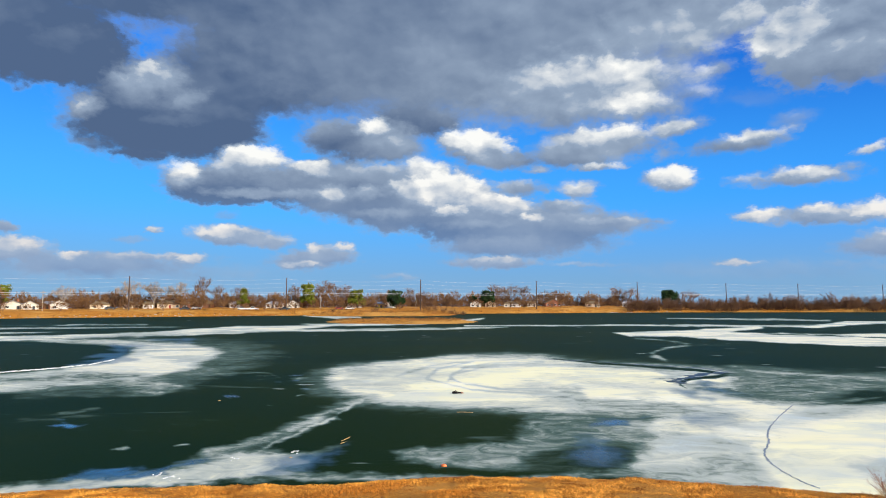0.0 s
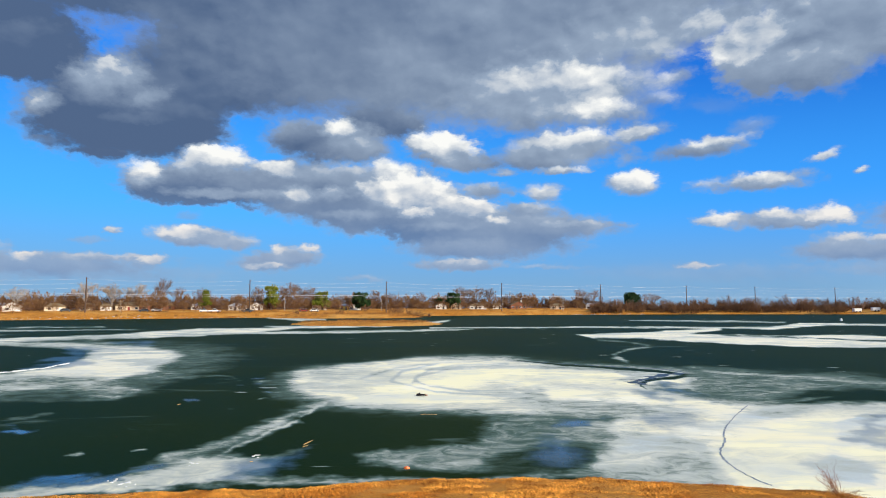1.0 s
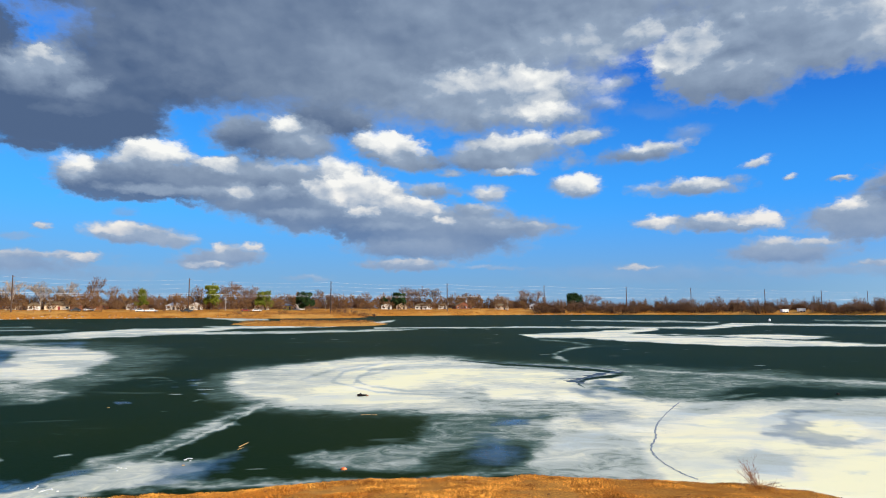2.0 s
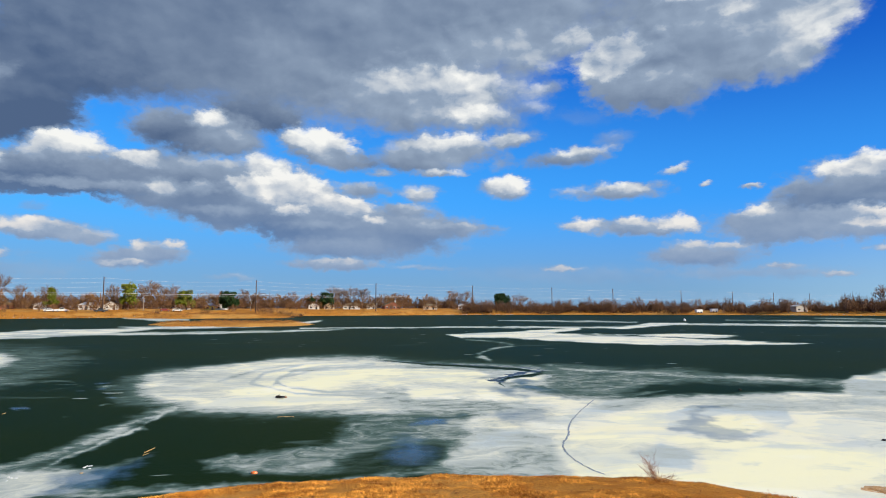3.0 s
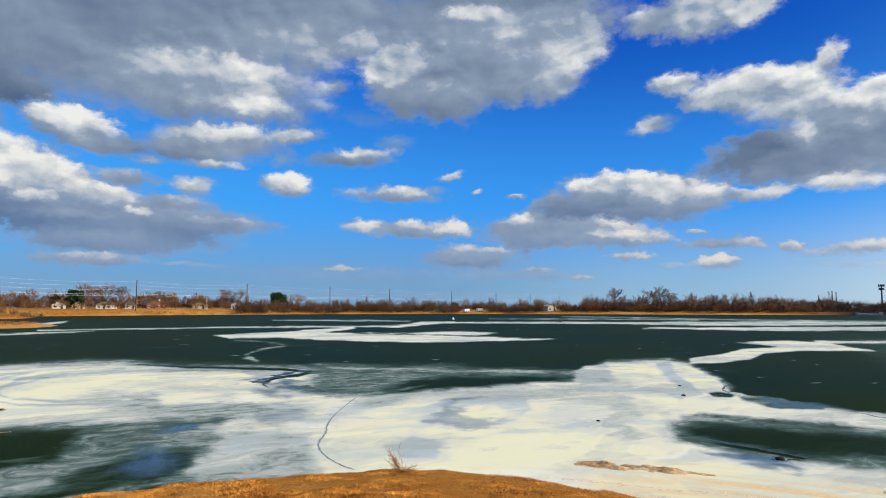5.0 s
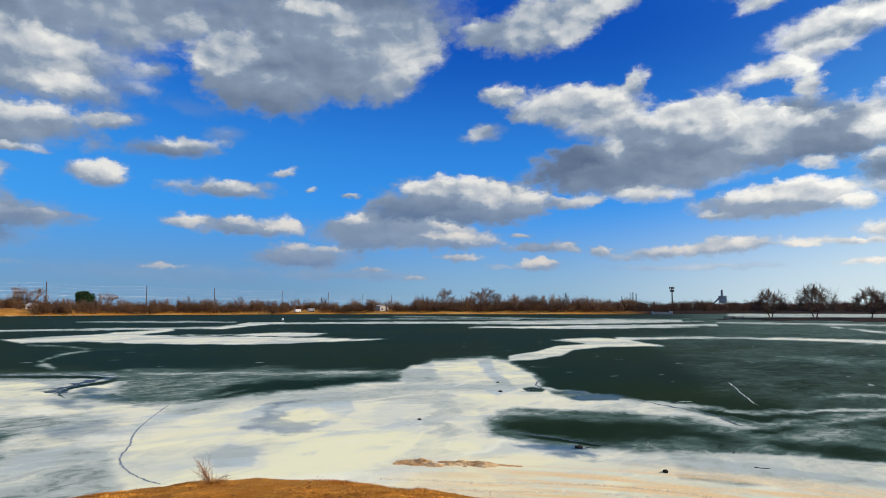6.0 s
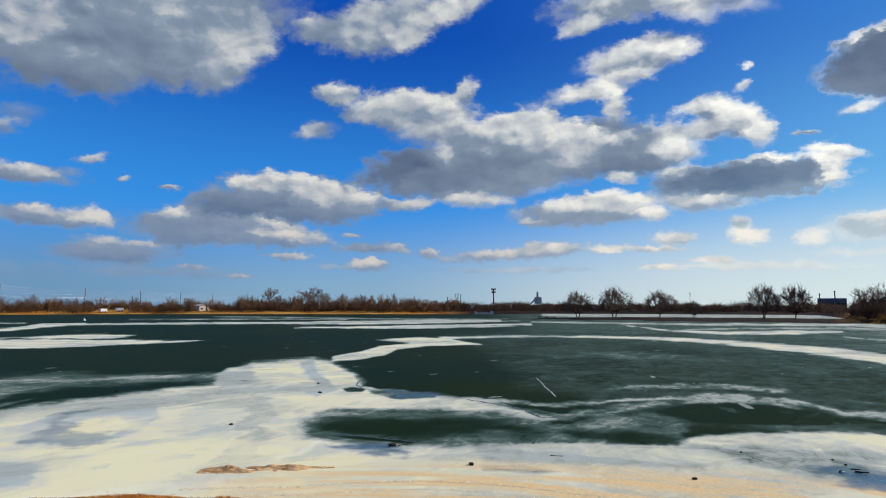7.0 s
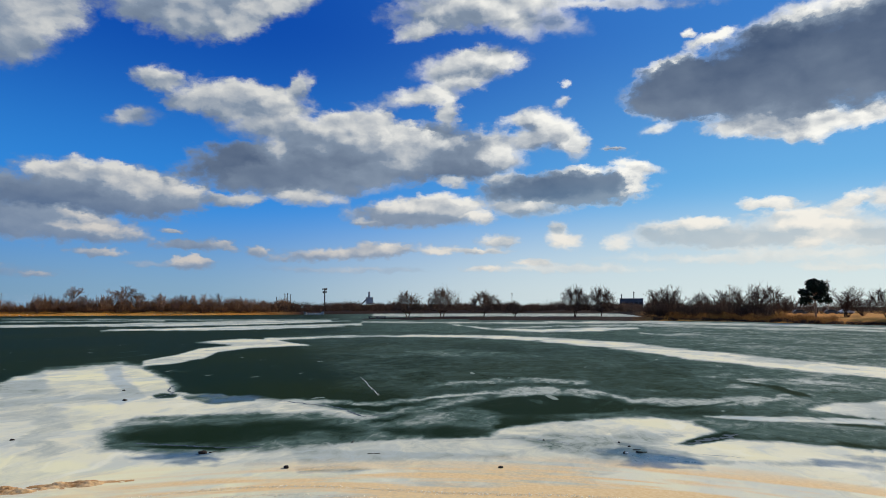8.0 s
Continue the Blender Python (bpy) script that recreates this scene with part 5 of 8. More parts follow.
frost([(102.1, 40.4), (104.4, 38.9), (106.3, 36.2), (106.8, 34.7), (105.9, 35), (104, 37.3)], 0.02, 0.08, 0.00, 0.8)
frost([(99.4, 36.9), (101.3, 38.2), (103.6, 38.2), (101.8, 36.8)], 0.50, 0.10, 0.10, 1.5)
frost([(107.1, 29.3), (108.6, 28.4), (111.4, 28.1), (111.4, 27.7), (108.6, 27.7)], 0.02, 0.08, 0.00, 0.5)
# clear lens under the arched ridge
frost([(81.9, 28.1), (84.7, 26.3), (87.7, 26.4), (91.8, 27.1), (95.7, 28.6), (91.6, 31.5), (87.4, 33.3), (84.0, 31.0)], 0.02, 0.12, 0.10, 0.8)
frost([(83.8, 31.6), (86.5, 34.0), (89.5, 33.2), (91.8, 31.3), (91.8, 31.0), (89.5, 32.2), (86.5, 32.3), (83.8, 31.0)], 0.50, 0.12, 0.10, 1.0)
# white belt along the near shore
frost([(38.6, 23.2), (55.1, 21.1), (65.1, 20.0), (70.3, 20.3), (75.6, 21.3), (83.8, 21.9), (84.9, 23.4), (88.0, 24.8), (92.3, 25.8), (96.5, 26.6), (99.4, 26.1), (101.3, 24.5), (99.1, 22.4), (102.3, 23.3), (106.7, 23.7), (111.6, 23.5), (120.6, 24.6), (120.5, 9.5), (39.8, 8.6)], 0.90, 0.18, 0.60, 0.9)
frost([(84.7, 21.8), (90.9, 22.7), (96.3, 23.9), (99.9, 24.5), (98.5, 22.4), (95.3, 21.5), (99.4, 21.3), (99.9, 20.1), (93.9, 19.5), (90.3, 20.2)], 0.62, 0.30, 0.02, 1.0)
frost([(64.5, 19.2), (70.6, 19.2), (79.6, 19.6), (85.9, 19.7), (86.0, 19.3), (79.7, 19.0), (70.7, 18.6), (64.6, 18.8)], 0.66, 0.20, 0.02, 1.0)
frost([(68.2, 18.1), (73.6, 18.0), (79.0, 18.1), (79.1, 17.8), (73.7, 17.5), (68.3, 17.9)], 0.66, 0.15, 0.10, 1.0)
frost([(99.3, 22.6), (100.8, 23.7), (102.3, 24.4), (102.3, 23.6), (100.8, 22.8), (99.3, 22.2)], 0.03, 0.08, 0.00, 0.8)
frost([(98.7, 20.0), (106.1, 21.1), (111.6, 22.5), (111.6, 21.9), (106.2, 20.7), (98.7, 19.8)], 0.70, 0.20, 0.02, 1.0)
# great white field
frost([(17.5, 28), (24.6, 30.2), (27.6, 30.4), (32, 31.3), (36.5, 32.9), (41.2, 35), (45.1, 37.1), (45.7, 40.9), (46.1, 45.5), (47.9, 50.4), (52.6, 53.6), (54.3, 50), (55.6, 43.6), (57.2, 37.3), (57.8, 34.8), (59.2, 32.2), (63.6, 31.4), (67, 30.3), (70.3, 27.7), (73.4, 25.9), (74.1, 25.2), (72, 24.7), (68.8, 26.2), (64.7, 27.1), (60.4, 26.9), (55.9, 27.2), (54.8, 26), (54.5, 22.7), (54.6, 21.3), (56.5, 20.4), (61, 20.2), (65.2, 20.4), (69.2, 20.8), (72.9, 21.1), (78.6, 21.9), (79, 15.8), (22.2, 13.8), (22, 16.7), (20, 20.7)], 0.90, 0.26, 0.55, 0.8)
frost([(6.9, 34), (13.9, 32.3), (23.3, 30.4), (25.7, 23.5), (24.5, 20.1), (27.1, 14.5), (16.4, 15.6), (9.4, 20), (10.7, 23.5)], 0.66, 0.80, 0.25, 2.0)
# its cream plates
frost([(24.4, 20.9), (26.4, 21.3), (30.7, 21.8), (33.8, 22.1), (38.4, 22.1), (43.1, 22.7), (46.9, 22.8), (51.9, 20.6), (54.8, 19.3), (61.1, 18.8), (67.4, 18.6), (73.1, 18.3), (78.8, 18.4), (79, 15.8), (27.1, 13.4), (26.6, 16.2), (24.5, 19)], 1.00, 0.22, 0.95, 0.8)
frost([(28.6, 28.9), (33, 29.5), (36.7, 29.7), (35, 27.9), (32.6, 24.4), (29, 24.4), (26.2, 26)], 1.00, 0.20, 0.80, 0.8)
frost([(11.6, 35.1), (15.8, 37), (21.4, 33.1), (24.6, 30.2), (20.9, 29.2), (15.5, 29.6), (12, 29.6)], 0.95, 0.25, 0.75, 0.8)
# blue-grey glaze between the plates
frost([(32.9, 26.6), (34.9, 28.8), (38.6, 30.4), (41.4, 30.6), (42.5, 26.9), (41.5, 23.8), (39.8, 22.7), (35.6, 22.6), (33.6, 23)], 0.84, 0.14, 0.00, 0.8)
frost([(35.2, 24), (37, 26.8), (39.3, 27.6), (40.3, 25.2), (39.2, 23.2), (36.9, 22.9)], 1.00, 0.12, 0.75, 0.8)
frost([(45.4, 38.3), (46, 44.7), (47.9, 49.3), (48.4, 37.2), (46, 35)], 0.76, 0.20, 0.00, 0.8)
frost([(16.2, 19.2), (20.1, 22.4), (24.9, 26.2), (28.6, 28.9), (31.2, 28.8), (28.9, 25.1), (24.2, 21.8), (18.7, 19.5)], 0.78, 0.60, 0.00, 1.5)
frost([(30.6, 19.3), (33, 21.2), (36, 19.9), (35.4, 17.8), (31.9, 17.7)], 0.84, 0.40, 0.05, 1.5)
frost([(54.5, 21.6), (56.5, 20.5), (61, 20.2), (64.4, 20.1), (60.2, 19.1), (56.6, 19.5)], 0.76, 0.16, 0.00, 0.8)
frost([(42.9, 23.9), (46.2, 24.8), (48.1, 24.4), (49.7, 23.3), (46.9, 22.8), (43.5, 23.2)], 0.80, 0.12, 0.25, 0.8)
frost([(69.3, 19.2), (73.1, 19.2), (78.7, 19.5), (78.8, 19.1), (73.1, 18.7), (69.4, 18.8)], 0.78, 0.20, 0.05, 0.8)
# the cape
frost([(48.1, 44.8), (50.3, 49.5), (52.4, 49.8), (52.2, 41.3), (53, 37.6), (49.2, 37), (48.5, 40.3)], 1.00, 0.10, 0.90, 0.8)
frost([(52.9, 49.8), (54.4, 47.6), (56.7, 38.7), (57.6, 35), (55.4, 35.5), (54.1, 39.9)], 1.00, 0.08, 1.00, 0.8)
frost([(51.5, 49.6), (52.6, 51.3), (53.4, 42.2), (54.7, 37.2), (55.5, 33.3), (53.9, 30), (52.9, 32.6), (53.9, 36.1), (52.5, 41.3)], 0.80, 0.10, 0.00, 0.6)
frost([(50.2, 29.7), (51.4, 31.5), (53.8, 31.1), (53.8, 28.8), (52.7, 26.7), (53.4, 24.6), (51.4, 25.1)], 1.00, 0.12, 0.85, 0.8)
frost([(46, 34.5), (50.7, 35.8), (55, 34.7), (55.5, 33.3), (50.9, 32.9), (46.1, 32.2)], 0.86, 0.10, 0.20, 0.8)
frost([(56.1, 33.9), (57, 34.4), (57.9, 33.7), (57.6, 32.5), (56.5, 32.6)], 0.12, 0.08, 0.00, 0.6)
frost([(58, 33.7), (60.1, 32.9), (63.8, 31.8), (64.1, 30.7), (61.1, 30), (58.8, 31.5)], 0.34, 0.10, 0.00, 0.8)
# dark bay behind the shore belt
frost([(52.8, 24.8), (55.9, 26.7), (62.6, 26.8), (68.8, 26.6), (73.4, 25), (75.7, 22.4), (72.9, 21.3), (65.2, 20.3), (59.2, 20.3), (54.1, 21.2)], 0.50, 0.45, 0.10, 2.0)
frost([(54, 24), (56, 25.5), (60.5, 25.5), (64.8, 25.5), (68.9, 25.3), (71.3, 24.3), (74.6, 23), (73.9, 22.2), (69.1, 21.9), (65.1, 21), (60.9, 21), (57.3, 21.4), (54.5, 22.2)], 0.05, 0.60, 0.10, 1.5)
frost([(54.5, 26.5), (56.3, 27), (60.4, 26.5), (60.5, 25.9), (56.4, 25.7), (54.6, 25.2)], 0.45, 0.25, 0.10, 1.5)
frost([(56.3, 21.7), (59.1, 21.5), (63.5, 20.9), (63.1, 20.6), (58.7, 21.1)], 0.00, 0.07, 0.00, 0.5)
# notch and puddles on the near shore ice, and a glint painted white
frost([(98.4, 22.1), (100, 23.2), (101.8, 24.6), (102.4, 23.9), (101.2, 22.7), (99.7, 22.1)], 0.02, 0.10, 0.00, 0.7)
# the specular line, painted as white ice
frost([(100.1, 27.6), (103.2, 28), (111.4, 29.3), (111.4, 28.6), (103.2, 27.5)], 0.85, 0.08, 0.00, 0.4)
frost([(92.2, 20.1), (94.4, 21.3), (98.5, 21.4), (99.8, 20.4), (97.2, 19.2), (93, 19)], 0.72, 0.25, 0.00, 0.8)
# puddles, with the painted sky blue
damp_sky([(95, 20.2), (96.6, 20.7), (99.2, 20.8), (99.7, 20), (96.7, 19.4), (95.1, 19.6)], 0.70, 0.20)
damp_sky([(57.1, 20.5), (62.5, 20.3), (64.3, 19.7), (60.6, 19.4), (57.3, 19.8)], 0.60, 0.20)
frost([(68.5, 20.2), (76.8, 19.8), (82.7, 19.7), (82.8, 19.3), (76.9, 19.1), (68.7, 19.6)], 0.76, 0.15, 0.00, 0.8)
frost([(69.3, 18.1), (72.6, 18.2), (75.6, 17.8), (73.7, 17.5), (69.6, 17.6)], 0.72, 0.12, 0.00, 0.8)
# ice left of the near crack and at the foot of the bank
frost([(-4.9, 18.4), (-1.5, 19.1), (5.2, 19.6), (7.2, 24.1), (13.8, 25.4), (18.2, 24.1), (16.3, 19.3), (11.8, 17.9), (5.1, 16.6), (-1.6, 16.8), (-4.5, 17.4)], 0.42, 0.40, 0.20, 3.0)
frost([(-3.4, 21.7), (5.3, 22.7), (5.5, 20.5), (-1.5, 19.5)], 0.03, 0.20, 0.10, 2.0)
frost([(6.1, 17.6), (10.0, 19.5), (14.6, 19.9), (15.4, 17.8), (11.7, 16.3), (7.0, 16.1)], 0.12, 0.35, 0.10, 2.5)
frost([(-39.8, 18.6), (-33.6, 18.2), (-26.5, 18.0), (-18.3, 17.4), (-11.1, 16.3), (-4.5, 15.9), (5.1, 16.0), (15.8, 17.0), (15.8, 16.4), (5.1, 15.6), (-4.5, 15.5), (-11.1, 15.7), (-18.3, 16.3), (-26.5, 16.8), (-33.6, 17.3), (-39.7, 17.8)], 0.50, 0.30, 0.50, 2.5)
frost([(-39.7, 17.2), (-36.8, 18.0), (-30.2, 18.0), (-24.5, 17.6), (-21.2, 17.9), (-20.0, 19.5), (-14.7, 19.1), (-11.1, 18.3), (-12.0, 16.8), (-16.5, 16.2), (-26.5, 16.7), (-33.6, 16.8)], 0.84, 0.40, 0.75, 2.5)
frost([(-6.2, 29.7), (-9.1, 27.6), (-12.4, 24.3), (-16.1, 21.3), (-19.6, 19.6), (-22.5, 18.3), (-22.5, 17.3), (-19.6, 17.9), (-16.1, 19.6), (-12.4, 22.1), (-9.1, 25.3), (-6.2, 29.0)], 0.54, 0.40, 0.50, 2.0)
frost([(-7.2, 28.8), (-9.6, 24.5), (-12.4, 22.0), (-15.6, 19.7), (-15.6, 19.1), (-12.4, 21.3), (-9.6, 23.8), (-7.2, 28.2)], 0.62, 0.15, 0.50, 2.0)
frost([(-12.0, 18.2), (-10.1, 19.4), (-8.2, 19.8), (-8.2, 19.5), (-10.1, 18.6), (-12.0, 17.9)], 0.30, 0.20, 0.05, 2.0)
frost([(-30.4, 26.6), (-30.1, 26.8), (-29.7, 26.6), (-29.7, 26.5), (-30.1, 26.3), (-30.4, 26.4)], 0.45, 0.08, 0.00, 2.0)
frost([(-27.2, 21.5), (-26.7, 21.6), (-26.1, 21.5), (-26.1, 21.4), (-26.7, 21.3), (-27.2, 21.4)], 0.45, 0.08, 0.00, 2.0)
frost([(-22.9, 21.2), (-22.3, 21.3), (-21.7, 21.2), (-21.7, 21.1), (-22.3, 21.0), (-22.9, 21.1)], 0.45, 0.08, 0.00, 2.0)
frost([(-13.0, 30.3), (-12.4, 30.6), (-11.7, 30.5), (-11.7, 30.3), (-12.4, 30.0), (-13.0, 30.1)], 0.45, 0.08, 0.00, 2.0)
frost([(-12.3, 33.3), (-11.7, 33.8), (-11.0, 33.6), (-11.0, 33.4), (-11.7, 32.9), (-12.3, 33.0)], 0.45, 0.08, 0.00, 2.0)
frost([(-11.6, 31.1), (-11.2, 31.5), (-10.8, 31.4), (-10.8, 31.2), (-11.2, 30.8), (-11.6, 30.9)], 0.45, 0.08, 0.00, 2.0)
frost([(-13.4, 36.7), (-12.6, 37.2), (-11.8, 37.1), (-11.8, 36.7), (-12.6, 36.2), (-13.4, 36.4)], 0.45, 0.08, 0.00, 2.0)
frost([(71.0, 290), (95.0, 280), (95.0, 425), (71.0, 425)], 0.62, 0.04, 0.30, 0.5)

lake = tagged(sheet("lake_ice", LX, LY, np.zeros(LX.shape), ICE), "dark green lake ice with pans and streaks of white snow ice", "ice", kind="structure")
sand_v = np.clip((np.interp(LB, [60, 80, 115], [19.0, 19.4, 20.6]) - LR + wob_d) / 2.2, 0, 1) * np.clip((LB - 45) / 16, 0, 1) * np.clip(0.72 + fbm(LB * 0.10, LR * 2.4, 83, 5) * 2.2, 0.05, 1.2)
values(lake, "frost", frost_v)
values(lake, "cream", cream_v)
values(lake, "sand", np.clip(sand_v, 0, 1))
values(lake, "wet", wet_sky_v)


# ---- the ground: one sheet from the bank underfoot to the horizon ----
def ground_height(b, r):
    """Height of the land and of the lake bed by bearing and range."""
    bank = np.interp(b, BANK_B, BANK_R)
    shore = np.interp(b, SHORE_B, SHORE_R)
    x, y = r * np.sin(np.radians(b)), r * np.cos(np.radians(b))
    shore = shore - 1.5 + fbm(b * 0.35, b * 0 + 3.0, 31) * 6
    bank = bank + fbm(b * 0.12, b * 0 + 7.0, 37) * 0.35 + fbm(b * 0.9, b * 0 + 2.0, 38) * 0.04
    back = np.minimum(bank - r, 13.0)
    near = np.where(r < bank, 0.40 + back * 0.145 - 0.0032 * np.maximum(back, 0) ** 2, 0.40 - (r - bank) * 1.3)
    near = near + fbm(x * 0.7, y * 0.7, 41) * 0.10 * np.clip((bank - r) / 1.5, 0.15, 1)
    top = np.interp(b, [-75, 10, 25, 60, 75, 100, 150], [3.5, 3.5, 2.6, 2.4, 2.0, 1.6, 1.6])
    far = -0.5 + (0.5 + top) * (1 - np.exp(-np.maximum(r - shore, 0) / 13.0)) + np.minimum(r - shore, 0) * 0.05
    far = far + fbm(x * 0.05, y * 0.05, 43) * 0.4 * np.clip((r - shore) / 10, 0, 1)
    z = np.maximum(np.maximum(near, -0.6), np.maximum(far, -0.6))
    for (b0, b1, r0, r1, tall) in ISLES:
        u = (b - (b0 + b1) / 2) / ((b1 - b0) / 2)
        mid = (r0 + r1) / 2 + fbm(b * 0.4, b * 0 + 1.0, 47) * (r1 - r0) * 0.25
        v = (r - mid) / ((r1 - r0) / 2) + fbm(x * 0.06, y * 0.06, 53) * 0.5
        body = 1 - np.sqrt(np.abs(u) ** 2.6 + v ** 2)
        z = np.maximum(z, np.clip(body * 3.0, -0.6, 1.0) * tall + fbm(x * 0.25, y * 0.25, 59) * 0.15)
    return z


# bearings, ranges and height of the islet, the reed spit behind it and the long peninsula
ISLES = [(-10.2, 3.0, 148, 186, 0.6), (-11.8, 1.2, 262, 312, 1.4), (70.0, 112.0, 204, 262, 0.5)]
gb = np.concatenate([np.arange(-180, -76, 3.0), np.arange(-76, 150, 0.3), np.arange(150, 181, 3.0)])
gr = np.concatenate([[0.0, 2, 4, 6, 8], np.arange(9, 17.5, 0.14), [18, 22, 30, 60, 100, 130], np.arange(140, 300, 2.5), np.arange(300, 520, 4.0), 540 * 1.18 ** np.arange(14)])
GB, GR = np.meshgrid(gb, gr)
GZ = ground_height(GB, GR)
GX, GY = GR * np.sin(np.radians(GB)), GR * np.cos(np.radians(GB))
ground = tagged(sheet("ground", GX, GY, GZ, GROUND), "dry tan winter grass ground round the frozen lake", "ground", kind="structure")
soil_v = np.clip(1 - np.abs(GR - np.interp(GB, BANK_B, BANK_R)) / 0.22, 0, 1) * 0.8
values(ground, "soil", soil_v)
# land towards the sun: litter brown plus backlit shade put into the ground colour
litter_shade = np.clip((GB - 60) / 5, 0, 1) * np.clip((96 - GB) / 3, 0, 1) * (GR > 150) + np.clip((GB - 40) / 15, 0, 1) * (GR > 430)
values(ground, "litter_shade", np.clip(litter_shade, 0, 1))

# ---- tools for building things ----
Soup = collections.namedtuple("Soup", "v f")


def soup():
    return Soup([], [])


def tube(s, p0, p1, r0, r1, sides=3):
    """A tapered stick between two points, open at its ends."""
    p0, p1 = Vector(p0), Vector(p1)
    d = p1 - p0
    a = d.cross(Vector((0.31, 0.87, 0.38))).normalized()
    b = d.cross(a).normalized()
    k = len(s.v)
    for p, r in ((p0, r0), (p1, r1)):
        for i in range(sides):
            t = 2 * math.pi * i / sides
            s.v.append(tuple(p + a * (r * math.cos(t)) + b * (r * math.sin(t))))
    for i in range(sides):
        j = (i + 1) % sides
        s.f.append((k + i, k + j, k + sides + j, k + sides + i))


def cap_tube(s, p0, p1, r0, r1, sides=8):
    k = len(s.v)
    tube(s, p0, p1, r0, r1, sides)
    s.f.append(tuple(range(k + sides - 1, k - 1, -1)))
    s.f.append(tuple(range(k + sides, k + 2 * sides)))


def block(s, x0, x1, y0, y1, z0, z1):
    k = len(s.v)
    s.v.extend([(x0, y0, z0), (x1, y0, z0), (x1, y1, z0), (x0, y1, z0), (x0, y0, z1), (x1, y0, z1), (x1, y1, z1), (x0, y1, z1)])
    s.f.extend([(k, k + 3, k + 2, k + 1), (k + 4, k + 5, k + 6, k + 7), (k, k + 1, k + 5, k + 4), (k + 1, k + 2, k + 6, k + 5), (k + 2, k + 3, k + 7, k + 6), (k + 3, k, k + 4, k + 7)])


def extrude(s, outline, y0, y1):
    """An outline of (x, z), counter-clockwise seen from -y, drawn out along y."""
    k, n = len(s.v), len(outline)
    s.v.extend([(x, y0, z) for x, z in outline] + [(x, y1, z) for x, z in outline])
    s.f.append(tuple(range(k, k + n)))
    s.f.append(tuple(range(k + 2 * n - 1, k + n - 1, -1)))
    for i in range(n):
        j = (i + 1) % n
        s.f.append((k + j, k + i, k + n + i, k + n + j))


def mesh_of(name, s, material, smooth=False, bevel=0.0):
    me = bpy.data.meshes.new(name)
    me.from_pydata(s.v, [], s.f)
    if bevel:
        bm = bmesh.new()
        bm.from_mesh(me)
        bmesh.ops.bevel(bm, geom=bm.edges[:], offset=bevel, segments=1, affect="EDGES", clamp_overlap=True)
        bm.to_mesh(me)
        bm.free()
    if smooth:
        me.polygons.foreach_set("use_smooth", np.ones(len(me.polygons), dtype=bool))
    me.materials.append(material)
    return me


def part(name, s, material, parent=None, label="", smooth=False, bevel=0.0, at=None):
    ob = new(name, mesh_of(name, s, material, smooth, bevel))
    if parent:
        ob.parent = parent
    if at is not None:
        ob.matrix_basis = at
    return tagged(ob, label)


def spot(b, r, sink=0.05):
    """The place on the ground at a bearing and range."""
    i = min(max(int(np.searchsorted(gb, b)) - 1, 0), len(gb) - 2)
    j = min(max(int(np.searchsorted(gr, r)) - 1, 0), len(gr) - 2)
    u, v = (b - gb[i]) / (gb[i + 1] - gb[i]), (r - gr[j]) / (gr[j + 1] - gr[j])
    z = float((GZ[j, i] * (1 - u) + GZ[j, i + 1] * u) * (1 - v) + (GZ[j + 1, i] * (1 - u) + GZ[j + 1, i + 1] * u) * v)
    return r * math.sin(radians(b)), r * math.cos(radians(b)), z - sink


def facing(b, r, turn=0.0, sink=0.05, lift=None):
    """A pose there, its -y side turned to the standing point."""
    x, y, z = spot(b, r, sink)
    return pose(x, y, z if lift is None else lift, 0, 0, turn - b)


def stick_mesh(name, sticks, material):
    """One mesh of three-sided tapered sticks, from rows of (p0, p1, r0, r1)."""
    p0 = np.array([a[0] for a in sticks], dtype=np.float64)
    p1 = np.array([a[1] for a in sticks], dtype=np.float64)
    r0, r1 = np.array([a[2] for a in sticks])[:, None], np.array([a[3] for a in sticks])[:, None]
    d = p1 - p0
    a = np.cross(d, np.array([0.31, 0.87, 0.38]))
    a /= np.linalg.norm(a, axis=1, keepdims=True) + 1e-9
    b = np.cross(d, a)
    b /= np.linalg.norm(b, axis=1, keepdims=True) + 1e-9
    rings = []
    for p, r in ((p0, r0), (p1, r1)):
        for i in range(3):
            t = 2 * math.pi * i / 3
            rings.append(p + a * (r * math.cos(t)) + b * (r * math.sin(t)))
    v = np.stack(rings, 1).reshape(-1, 3)
    k = np.arange(len(sticks))[:, None, None] * 6
    quads = (k + np.array([[0, 1, 4, 3], [1, 2, 5, 4], [2, 0, 3, 5]])[None]).reshape(-1, 4)
    return quad_mesh(name, v, quads, material)


def quad_mesh(name, v, quads, material):
    me = bpy.data.meshes.new(name)
    me.vertices.add(len(v))
    me.vertices.foreach_set("co", v.astype(np.float32).ravel())
    me.loops.add(quads.size)
    me.loops.foreach_set("vertex_index", quads.astype(np.int32).ravel())
    me.polygons.add(len(quads))
    me.polygons.foreach_set("loop_start", np.arange(0, quads.size, 4, dtype=np.int32))
    me.polygons.foreach_set("loop_total", np.full(len(quads), 4, dtype=np.int32))
    me.update(calc_edges=True)
    me.materials.append(material)
    return me

# ---- trees and brush ----


